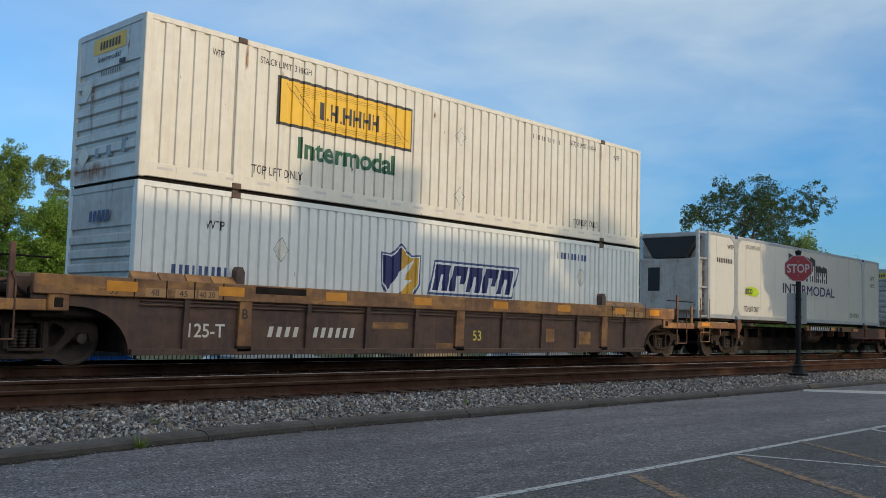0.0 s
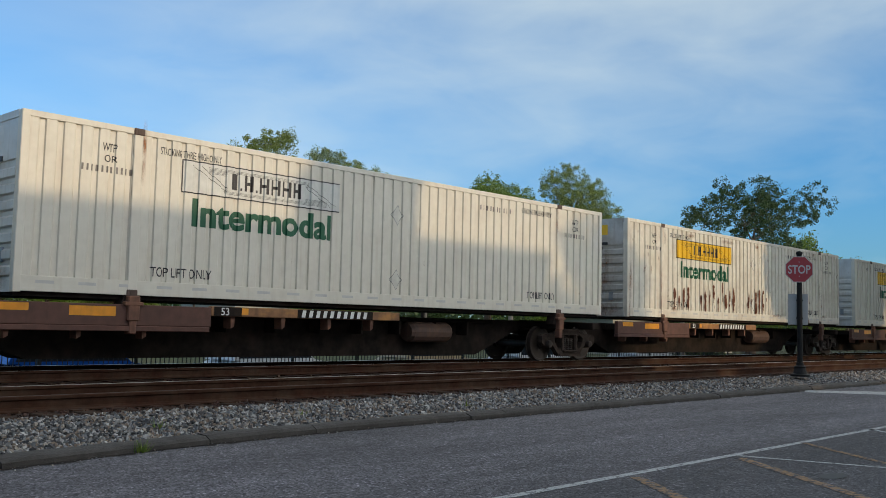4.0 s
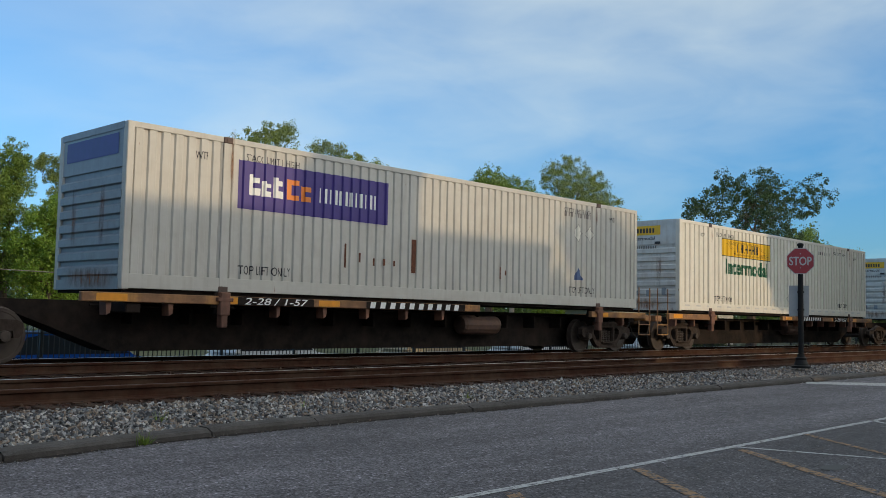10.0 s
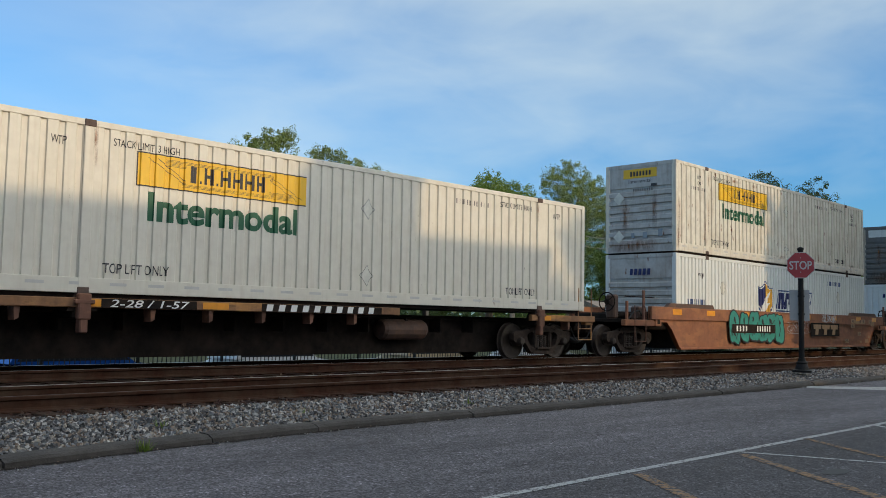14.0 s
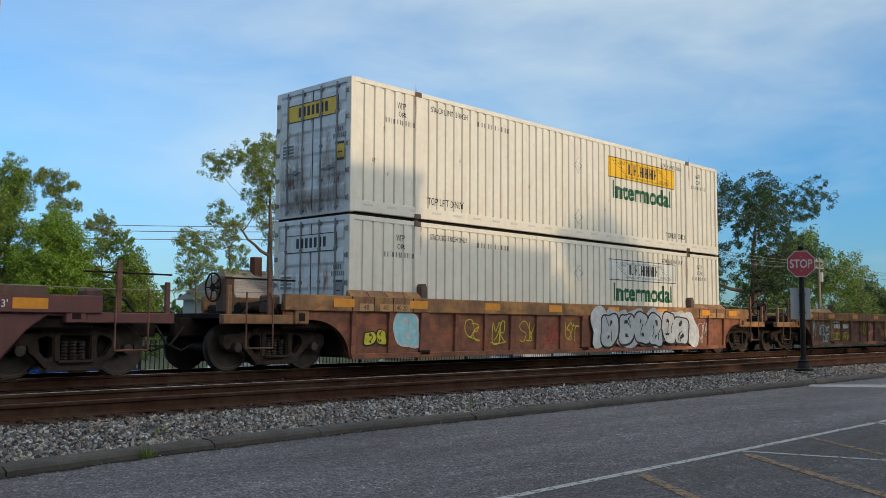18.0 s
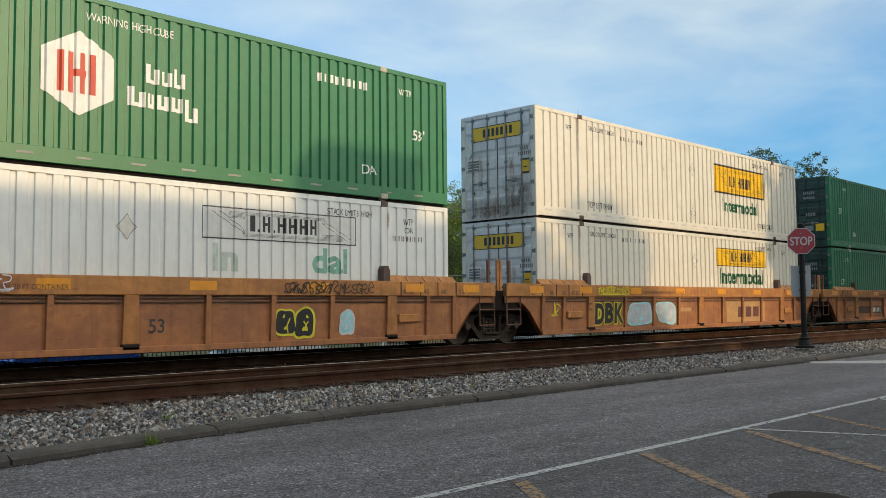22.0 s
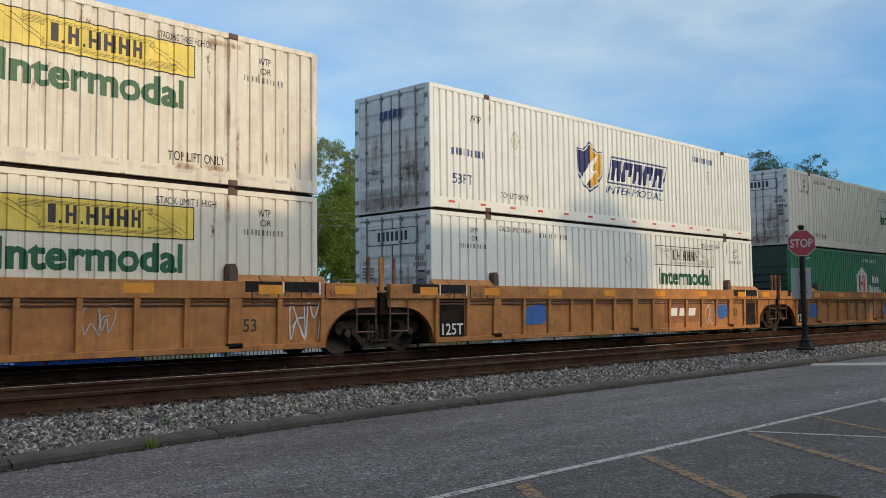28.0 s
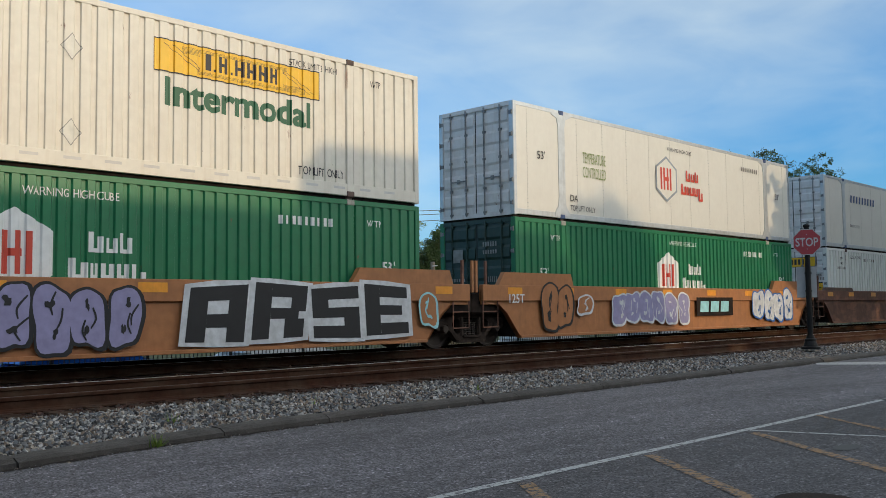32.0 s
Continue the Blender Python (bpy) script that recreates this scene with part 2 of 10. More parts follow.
M = dict(
    cream=material("cream_paint", (0.71, 0.67, 0.575), 0.5, vary=0.05, streak=0.20, streak_color=(0.36, 0.24, 0.13), rust=0.10, grime=0.12),
    cream_worn=material("worn_cream_paint", (0.72, 0.68, 0.58), 0.55, vary=0.07, streak=0.4, streak_color=(0.30, 0.17, 0.08), rust=0.52, grime=0.25),
    white=material("white_paint", (0.72, 0.73, 0.70), 0.45, vary=0.04, streak=0.14, streak_color=(0.32, 0.28, 0.22), rust=0.05, grime=0.1),
    reefer=material("smooth_reefer_panel", (0.68, 0.655, 0.585), 0.38, vary=0.03, streak=0.10, streak_color=(0.4, 0.35, 0.28), grime=0.08),
    alu=material("brushed_aluminium", (0.55, 0.57, 0.58), 0.42, 0.55, vary=0.12, streak=0.2),
    grey=material("grey_container_paint", (0.50, 0.48, 0.43), 0.5, vary=0.05, streak=0.22, streak_color=(0.22, 0.16, 0.1), rust=0.12, grime=0.15),
    grey_worn=material("weathered_grey_container_paint", (0.42, 0.375, 0.30), 0.55, vary=0.08, streak=0.35, streak_color=(0.18, 0.12, 0.07), rust=0.2, grime=0.25),
    # darker and bluer than the grey side walls
    greyend=material("darker_blue_grey_tone", (0.27, 0.31, 0.35), 0.5, vary=0.08, streak=0.2, grime=0.2),
    green=material("deep_green_paint", (0.009, 0.160, 0.060), 0.42, vary=0.10, streak=0.10, streak_color=(0.10, 0.16, 0.10), rust=0.04, grime=0.1),
    # the green of the sides, darkened for the shade on ends turned from the sun
    greenend=material("shaded_green_door_paint", (0.008, 0.036, 0.027), 0.5, vary=0.15, streak=0.2, streak_color=(0.1, 0.09, 0.07), rust=0.1, grime=0.2),
    lime=material("lime_green_paint", (0.21, 0.29, 0.014), 0.45, vary=0.08, streak=0.12, streak_color=(0.08, 0.14, 0.03), grime=0.1),
    teal=material("teal_patch_paint", (0.03, 0.13, 0.09), 0.5, vary=0.1, streak=0.3),
    doorwhite=material("road_worn_white_door_paint", (0.70, 0.69, 0.68), 0.45, vary=0.06, streak=0.22, streak_color=(0.26, 0.17, 0.10), rust=0.25, grime=0.25),
    whiteend=material("grimy_white_end_paint", (0.50, 0.49, 0.465), 0.5, vary=0.08, streak=0.4, streak_color=(0.20, 0.12, 0.07), rust=0.55, grime=0.5),
    yellow=material("yellow_plaque", (0.80, 0.47, 0.015), 0.45, vary=0.06, streak=0.1),
    pale_yellow=material("faded_yellow_plaque", (0.78, 0.60, 0.10), 0.5, vary=0.12, streak=0.2, grime=0.15),
    dimplate=material("dirty_pale_label", (0.30, 0.31, 0.30), 0.6, vary=0.3, grime=0.5),
    placard=material("grey_placard_frame", (0.30, 0.29, 0.26), 0.5, vary=0.3),
    dimwhite=material("weathered_placard", (0.68, 0.655, 0.575), 0.5, vary=0.15),
    plaque=material("white_plaque", (0.66, 0.66, 0.62), 0.5, vary=0.1, streak=0.2),
    ink=material("dark_lettering", (0.035, 0.032, 0.035), 0.6, vary=0.15),
    faint=material("faded_stencil", (0.22, 0.20, 0.18), 0.6, vary=0.3),
    bluegrey=material("blue_grey_lettering", (0.06, 0.10, 0.22), 0.6, vary=0.2),
    green_ink=material("green_lettering", (0.008, 0.10, 0.045), 0.5, vary=0.12),
    faded_green=material("faded_green_lettering", (0.20, 0.42, 0.32), 0.6, vary=0.25),
    ghost_green=material("scrubbed_green_lettering", (0.50, 0.57, 0.50), 0.6, vary=0.2),
    navy=material("navy_lettering", (0.012, 0.016, 0.11), 0.5, vary=0.15),
    purple=material("purple_plaque", (0.045, 0.022, 0.19), 0.45, vary=0.08),
    faded_purple=material("faded_purple_plaque", (0.11, 0.085, 0.32), 0.5, vary=0.3, streak=0.5, streak_color=(0.4, 0.38, 0.36)),
    red=material("red_lettering", (0.55, 0.06, 0.03), 0.5, vary=0.1),
    orange=material("orange_lettering", (0.75, 0.22, 0.03), 0.5, vary=0.1),
    sticker=material("white_lettering", (0.75, 0.75, 0.72), 0.5, vary=0.08),
    blue=material("bright_blue_paint", (0.02, 0.12, 0.42), 0.5, vary=0.2),
    gold=material("gold_shield_paint", (0.62, 0.34, 0.03), 0.5, vary=0.25),
    eco=material("lime_badge", (0.45, 0.62, 0.02), 0.5, vary=0.15),
    rod=material("grey_lock_rod", (0.20, 0.205, 0.21), 0.5, 0.2, vary=0.3, rust=0.3),
    casting=material("rusty_corner_casting", (0.11, 0.07, 0.055), 0.7, vary=0.35, rust=0.6),
    bluecast=material("blue_corner_casting", (0.06, 0.10, 0.22), 0.6, vary=0.3, rust=0.2),
    reflect=material("reflective_dash", (0.55, 0.53, 0.50), 0.4, vary=0.1),
    dark_brown=material("dark_brown_car_paint", (0.080, 0.046, 0.036), blotch=(0.115, 0.062, 0.040), rough= 0.7, vary=0.25, streak=0.4, streak_color=(0.20, 0.10, 0.05), grime=0.4, bump=0.1),
    tan_sill=material("weathered_tan_paint", (0.30, 0.145, 0.06), blotch=(0.50, 0.235, 0.06), rough= 0.65, vary=0.25, streak=0.5, streak_color=(0.07, 0.035, 0.022), rust=0.3, grime=0.65, bump=0.1),
    tan=material("faded_orange_brown_car_paint", (0.40, 0.155, 0.054), blotch=(0.31, 0.115, 0.052), rough=0.62, vary=0.18, streak=0.5, streak_color=(0.09, 0.042, 0.024), rust=0.2, grime=0.45, bump=0.1),
    gold_tan=material("golden_tan_car_paint", (0.49, 0.205, 0.055), blotch=(0.38, 0.145, 0.046), rough=0.62, vary=0.18, streak=0.5, streak_color=(0.10, 0.045, 0.020), rust=0.2, grime=0.45, bump=0.1),
    rust_brown=material("rust_brown_car_paint", (0.17, 0.075, 0.048), blotch=(0.26, 0.115, 0.065), rough= 0.72, vary=0.3, streak=0.5, streak_color=(0.07, 0.035, 0.022), rust=0.4, grime=0.5, bump=0.15),
    oxide=material("red_oxide_car_paint", (0.25, 0.095, 0.045), blotch=(0.32, 0.13, 0.055), rough=0.65, vary=0.18, streak=0.3, streak_color=(0.10, 0.05, 0.03), grime=0.3, bump=0.06),
    rust_red=material("rusty_red_brown_car_paint", (0.23, 0.085, 0.046), blotch=(0.36, 0.115, 0.05), rough= 0.7, vary=0.3, streak=0.5, streak_color=(0.07, 0.03, 0.02), rust=0.4, grime=0.6, bump=0.12),
    # end of the lime box: its shade is put into this near-black olive
    lime_end=material("shaded_lime_end_paint", (0.020, 0.027, 0.011), 0.7, vary=0.15, streak=0.2, grime=0.3),
    maroon=material("dark_maroon_car_paint", (0.14, 0.045, 0.042), 0.6, vary=0.18, streak=0.25, streak_color=(0.05, 0.03, 0.025), grime=0.3, bump=0.06),
    orange_car=material("bright_orange_brown_car_paint", (0.38, 0.155, 0.055), 0.58, vary=0.14, streak=0.3, streak_color=(0.14, 0.065, 0.03), grime=0.3, bump=0.06),
    stripe=material("reflective_orange_stripe", (0.75, 0.30, 0.02), 0.4, vary=0.15, streak=0.15),
    iron=material("black_running_gear", (0.018, 0.0138, 0.0118), 0.85, gloss=0.12, vary=0.35, grime=0.5, streak_color=(0.06, 0.04, 0.03), bump=0.2),
    wheel=material("brown_steel_wheel", (0.050, 0.036, 0.030), 0.6, 0.3, vary=0.3, grime=0.3, bump=0.1),
    tread=material("polished_wheel_tread", (0.45, 0.44, 0.43), 0.3, 0.9, vary=0.1),
    railside=material("rusty_rail_web", (0.046, 0.018, 0.010), 0.85, gloss=0.15, vary=0.3, scale=14, grime=0.4, bump=0.2),
    railtop=material("polished_rail_head", (0.80, 0.80, 0.80), 0.35, 0.8, vary=0.15, scale=3),
    raildull=material("dull_rail_head", (0.060, 0.034, 0.024), 0.8, 0.0, vary=0.2, scale=3),
    tie=material("weathered_tie_timber", (0.038, 0.018, 0.012), 0.95, gloss=0.15, vary=0.4, scale=18, grime=0.4, bump=0.4, per_object=0.5),
    kerb=material("stained_kerb_concrete", (0.074, 0.066, 0.060), 0.85, vary=0.25, scale=20, bump=0.6, grime=0.85, streak_color=(0.030, 0.025, 0.022), per_object=0.35),
    crack=material("tar_crack", (0.03, 0.03, 0.031), 0.7, vary=0.2),
    soil=material("trackside_soil", (0.028, 0.017, 0.012), 0.95, gloss=0.1, vary=0.3, scale=10, bump=0.5, grime=0.3),
    grassy=material("scrubby_ground", (0.07, 0.085, 0.035), 0.95, vary=0.35, scale=3, bump=0.5, grime=0.3),
    signred=material("stop_sign_red", (0.36, 0.040, 0.045), 0.4, vary=0.05),
    black_post=material("black_post_enamel", (0.007, 0.007, 0.0075), 0.6, gloss=0.25, vary=0.2),
    plate=material("bare_sign_back", (0.40, 0.40, 0.39), 0.6, 0.0, vary=0.08),
    bark=material("grey_brown_bark", (0.12, 0.085, 0.06), 0.95, vary=0.35, scale=9, bump=0.6, bump_scale=25),
    polewood=material("weathered_pole_timber", (0.30, 0.24, 0.18), 0.9, vary=0.25, scale=8, streak=0.3),
    wire=material("wire", (0.16, 0.15, 0.13), 0.6, vary=0.05),
    roof=material("grey_brown_shingles", (0.27, 0.235, 0.21), 0.9, vary=0.25, scale=12, bump=0.4),
    brick=material("dark_red_brickwork", (0.13, 0.05, 0.035), 0.9, vary=0.3, scale=20, bump=0.3),
    siding=material("pale_house_siding", (0.45, 0.43, 0.38), 0.8, vary=0.1),
    bluecar=material("bright_blue_car_paint", (0.012, 0.075, 0.33), 0.25, 0.2, vary=0.04),
    whitecar=material("white_car_paint", (0.62, 0.63, 0.64), 0.25, vary=0.03),
    tancar=material("tan_car_paint", (0.40, 0.32, 0.2), 0.3, vary=0.03),
    glass=glass_material(),
    ribend=material("pale_ribbed_end_paint", (0.62, 0.63, 0.61), 0.5, vary=0.06, streak=0.3, streak_color=(0.24, 0.16, 0.10), rust=0.25, grime=0.25),
    signwhite=material("aged_sign_white", (0.50, 0.49, 0.47), 0.5, vary=0.08),
    truckcast=material("dusty_cast_steel", (0.052, 0.037, 0.029), 0.9, gloss=0.2, vary=0.4, scale=9, grime=0.5, streak_color=(0.018, 0.014, 0.012), bump=0.35),
    gutter=material("gutter_silt", (0.036, 0.030, 0.027), 0.95, gloss=0.1, vary=0.4, scale=12, bump=0.5),
    deckbrown=material("dark_oxide_deck_paint", (0.115, 0.050, 0.036), 0.7, vary=0.25, streak=0.4, streak_color=(0.05, 0.025, 0.018), grime=0.4),
    spray_ghost=material("faded_spray_paint", (0.20, 0.125, 0.12), 0.7, vary=0.3, grime=0.3, streak_color=(0.12, 0.05, 0.045)),
    rubber=material("tyre_rubber", (0.018, 0.018, 0.018), 0.85, vary=0.2),
    fence=material("black_fence_iron", (0.008, 0.009, 0.010), 0.5, vary=0.2),
    lampred=material("red_lamp_lens", (0.35, 0.01, 0.01), 0.3, vary=0.05),
    spray_white=material("white_spray_paint", (0.62, 0.64, 0.66), 0.6, vary=0.2, grime=0.25),
    spray_silver=material("silver_spray_paint", (0.46, 0.49, 0.52), 0.5, vary=0.2, grime=0.2),
    spray_black=material("black_spray_paint", (0.012, 0.012, 0.014), 0.6, vary=0.2),
    spray_teal=material("teal_spray_paint", (0.025, 0.24, 0.20), 0.6, vary=0.15),
    spray_lilac=material("lilac_spray_paint", (0.27, 0.25, 0.42), 0.6, vary=0.15),
    spray_yellow=material("yellow_spray_paint", (0.62, 0.55, 0.03), 0.6, vary=0.2),
    spray_cyan=material("pale_cyan_spray_paint", (0.32, 0.62, 0.66), 0.6, vary=0.2),
    spray_blue=material("blue_spray_paint", (0.03, 0.13, 0.42), 0.6, vary=0.25),
    spray_pink=material("pink_spray_paint", (0.48, 0.20, 0.26), 0.6, vary=0.2),
    spray_red=material("red_spray_paint", (0.50, 0.05, 0.03), 0.6, vary=0.25),
)


def speckled(nt, coord, scale, lo, hi):
    """Fine cell noise between two grey levels."""
    v = nt.nodes.new("ShaderNodeTexVoronoi")
    v.inputs["Scale"].default_value = scale
    nt.links.new(coord.outputs["Object"], v.inputs["Vector"])
    r = nt.nodes.new("ShaderNodeMapRange")
    r.inputs["To Min"].default_value, r.inputs["To Max"].default_value = lo, hi
    split = nt.nodes.new("ShaderNodeSeparateColor")
    nt.links.new(v.outputs["Color"], split.inputs["Color"])
    nt.links.new(split.outputs["Red"], r.inputs["Value"])
    return r.outputs["Result"], v.outputs["Distance"]


def asphalt_material(name="worn_asphalt", paint=None, cover=0.0):
    """Worn aggregate: pale and dark grains, mottled wear along the street, oily patches; paint lies on it in flakes."""
    m = bpy.data.materials.new(name)
    m.use_nodes = True
    nt = m.node_tree
    link = nt.links.new
    bsdf = nt.nodes["Principled BSDF"]
    coord = nt.nodes.new("ShaderNodeTexCoord")
    fine, dist = speckled(nt, coord, 72.0, 0.12, 1.88)
    coarse, dist2 = speckled(nt, coord, 30.0, 0.78, 1.22)
    grain, dist3 = speckled(nt, coord, 46.0, 0.0, 1.0)

    def times(a, b):
        x = nt.nodes.new("ShaderNodeMath")
        x.operation = "MULTIPLY"
        link(a, x.inputs[0])
        link(b, x.inputs[1])
        return x.outputs[0]

    def spread(sock, f0, f1, lo, hi):
        r = nt.nodes.new("ShaderNodeMapRange")
        r.inputs["From Min"].default_value, r.inputs["From Max"].default_value = f0, f1
        r.inputs["To Min"].default_value, r.inputs["To Max"].default_value = lo, hi
        link(sock, r.inputs["Value"])
        return r.outputs["Result"]

    def cloud(scale, stretch, lo, hi, detail=5.0):
        mp = nt.nodes.new("ShaderNodeMapping")
        mp.inputs["Scale"].default_value = stretch
        link(coord.outputs["Object"], mp.inputs["Vector"])
        n = nt.nodes.new("ShaderNodeTexNoise")
        n.inputs["Scale"].default_value = scale
        n.inputs["Detail"].default_value = detail
        n.inputs["Roughness"].default_value = 0.6
        link(mp.outputs["Vector"], n.inputs["Vector"])
        return spread(n.outputs["Fac"], 0.32, 0.68, lo, hi)
    level = times(times(fine, coarse), times(cloud(0.9, (0.25, 1.0, 1.0), 0.70, 1.26), cloud(5.5, (0.5, 1.0, 1.0), 0.80, 1.20)))
    level = times(level, cloud(1.6, (0.12, 2.4, 1.0), 0.93, 1.07, 2.0))
    level = times(level, spread(grain, 0.90, 0.96, 0.94, 2.1))
    # painted light: bays darkened and street lifted to balance the ground's brightness
    where = nt.nodes.new("ShaderNodeSeparateXYZ")
    link(coord.outputs["Object"], where.inputs[0])
    level = times(level, spread(where.outputs["Y"], 4.35, 5.3, 0.64, 1.08))
    # open, rough patches where the binder is gone
    level = times(level, spread(cloud(2.3, (0.35, 1.6, 1.0), 0.0, 1.0, 8.0), 0.80, 1.0, 1.0, 0.62))
    tone = nt.nodes.new("ShaderNodeMix")
    tone.data_type, tone.blend_type, tone.clamp_factor = "RGBA", "MULTIPLY", False
    tone.inputs["Factor"].default_value = 1.0
    tone.inputs["A"].default_value = (0.093, 0.087, 0.097, 1)
    grey = nt.nodes.new("ShaderNodeCombineColor")
    for key in ("Red", "Green", "Blue"):
        link(level, grey.inputs[key])
    link(grey.outputs["Color"], tone.inputs["B"])
    colour = tone.outputs["Result"]
    if paint:
        flake = times(spread(cloud(16.0, (1.0, 1.0, 1.0), 0.0, 1.0, 8.0), 0.92 - cover, 1.12 - cover, 0.0, 1.0), spread(fine, 0.1, 0.5, 0.35, 0.92))
        over = nt.nodes.new("ShaderNodeMix")
        over.data_type = "RGBA"
        link(flake, over.inputs["Factor"])
        link(colour, over.inputs["A"])
        over.inputs["B"].default_value = (*paint, 1)
        colour = over.outputs["Result"]
    link(colour, bsdf.inputs["Base Color"])
    bsdf.inputs["Roughness"].default_value = 0.85
    b = nt.nodes.new("ShaderNodeBump")
    b.inputs["Strength"].default_value, b.inputs["Distance"].default_value = 0.6, 0.006
    link(dist, b.inputs["Height"])
    link(b.outputs["Normal"], bsdf.inputs["Normal"])
    return m


def stone_material(name, stops, scale=40.0):
    m = bpy.data.materials.new(name)
    m.use_nodes = True
    nt = m.node_tree
    bsdf = nt.nodes["Principled BSDF"]
    geo = nt.nodes.new("ShaderNodeNewGeometry")
    ramp = nt.nodes.new("ShaderNodeValToRGB")
    ramp.color_ramp.interpolation = "CONSTANT"
    for i, c in enumerate(stops):
        e = ramp.color_ramp.elements[i] if i < 2 else ramp.color_ramp.elements.new(i / len(stops))
        e.position, e.color = i / len(stops), (*c, 1)
    n = nt.nodes.new("ShaderNodeTexNoise")
    n.inputs["Scale"].default_value = scale
    n.inputs["Detail"].default_value = 4.0
    coord = nt.nodes.new("ShaderNodeTexCoord")
    nt.links.new(coord.outputs["Object"], n.inputs["Vector"])
    mix = nt.nodes.new("ShaderNodeMix")
    mix.data_type, mix.blend_type = "RGBA", "MULTIPLY"
    mix.inputs["Factor"].default_value = 0.6
    nt.links.new(geo.outputs["Random Per Island"], ramp.inputs["Fac"])
    nt.links.new(ramp.outputs["Color"], mix.inputs["A"])
    nt.links.new(n.outputs["Fac"], mix.inputs["B"])
    nt.links.new(mix.outputs["Result"], bsdf.inputs["Base Color"])
    bsdf.inputs["Roughness"].default_value = 0.85
    return m


def leaf_material(name, a, b):
    m = bpy.data.materials.new(name)
    m.use_nodes = True
    nt = m.node_tree
    bsdf = nt.nodes["Principled BSDF"]
    geo = nt.nodes.new("ShaderNodeNewGeometry")
    mix = nt.nodes.new("ShaderNodeMix")
    mix.data_type = "RGBA"
    mix.inputs["A"].default_value, mix.inputs["B"].default_value = (*a, 1), (*b, 1)
    nt.links.new(geo.outputs["Random Per Island"], mix.inputs["Factor"])
    nt.links.new(mix.outputs["Result"], bsdf.inputs["Base Color"])
    bsdf.inputs["Roughness"].default_value = 0.6
    trans = nt.nodes.new("ShaderNodeBsdfTranslucent")
    nt.links.new(mix.outputs["Result"], trans.inputs["Color"])
    add = nt.nodes.new("ShaderNodeMixShader")
    add.inputs[0].default_value = 0.35
    nt.links.new(bsdf.outputs[0], add.inputs[1])
    nt.links.new(trans.outputs[0], add.inputs[2])
    nt.links.new(add.outputs[0], nt.nodes["Material Output"].inputs["Surface"])
    return m


M["asphalt"] = asphalt_material()
M["line"] = asphalt_material("worn_white_road_paint", (0.42, 0.43, 0.43), 0.72)
M["oldline"] = asphalt_material("worn_orange_road_paint", (0.28, 0.165, 0.075), 0.56)
M["stone"] = stone_material("ballast_stone", [(0.09, 0.088, 0.09), (0.29, 0.285, 0.275), (0.13, 0.12, 0.115), (0.42, 0.41, 0.39), (0.20, 0.21, 0.225), (0.31, 0.235, 0.175), (0.05, 0.048, 0.048), (0.62, 0.60, 0.57),
                                            (0.26, 0.195, 0.15), (0.15, 0.155, 0.165), (0.46, 0.40, 0.33)])
M["rusty_stone"] = stone_material("rust_stained_stone", [(0.075, 0.030, 0.018), (0.10, 0.046, 0.028), (0.042, 0.020, 0.014), (0.13, 0.078, 0.052), (0.05, 0.030, 0.023)])
M["leaf_mid"] = leaf_material("mid_green_leaves", (0.085, 0.155, 0.020), (0.21, 0.285, 0.042))
M["leaf_dark"] = leaf_material("dark_green_leaves", (0.026, 0.056, 0.018), (0.075, 0.125, 0.036))
M["leaf_bright"] = leaf_material("bright_green_leaves", (0.10, 0.20, 0.020), (0.23, 0.34, 0.040))
M["leaf_olive"] = leaf_material("olive_green_leaves", (0.12, 0.17, 0.036), (0.26, 0.31, 0.080))


# ---- mesh helpers ----
def part(name, bm, mat, parent=None, label="", kind="", smooth=False):
    """Links a bmesh as one mesh object under its thing."""
    me = bpy.data.meshes.new(name)
    bm.to_mesh(me)
    bm.free()
    return mesh_part(name, me, mat, parent, label, kind, smooth)


def mesh_part(name, me, mat, parent=None, label="", kind="", smooth=False):
    if mat and not me.materials:
        me.materials.append(mat)
    if smooth:
        me.polygons.foreach_set("use_smooth", [True] * len(me.polygons))
    ob = new(name, me)
    if parent:
        ob.parent = parent
    return tagged(ob, label, "", "", kind)


def thing(name, at, label, category, group="", kind=""):
    ob = new(name)
    ob.empty_display_size = 0.3
    ob.matrix_basis = at if isinstance(at, Matrix) else Matrix.Translation(at)
    return tagged(ob, label, category, group, kind)


def box(bm, x0, x1, y0, y1, z0, z1, bevel=0.0):
    v = [bm.verts.new(p) for p in ((x0, y0, z0), (x1, y0, z0), (x1, y1, z0), (x0, y1, z0), (x0, y0, z1), (x1, y0, z1), (x1, y1, z1), (x0, y1, z1))]
    fs = [bm.faces.new([v[i] for i in f]) for f in ((3, 2, 1, 0), (4, 5, 6, 7), (0, 1, 5, 4), (1, 2, 6, 5), (2, 3, 7, 6), (3, 0, 4, 7))]
    if bevel:
        edges = list({e for f in fs for e in f.edges})
        bmesh.ops.bevel(bm, geom=edges, offset=bevel, segments=1, affect="EDGES")
    return bm


def boxed(*a, bevel=0.0):
    return box(bmesh.new(), *a, bevel=bevel)


def prism(bm, outline, y0, y1):
    """An outline in x, z drawn out from y0 to y1."""
    a = [bm.verts.new((x, y0, z)) for x, z in outline]
    b = [bm.verts.new((x, y1, z)) for x, z in outline]
    n = len(outline)
    fa, fb = bm.faces.new(a), bm.faces.new(b[::-1])
    for i in range(n):
        bm.faces.new((a[i], b[i], b[(i + 1) % n], a[(i + 1) % n]))
    bmesh.ops.recalc_face_normals(bm, faces=bm.faces)
    return bm


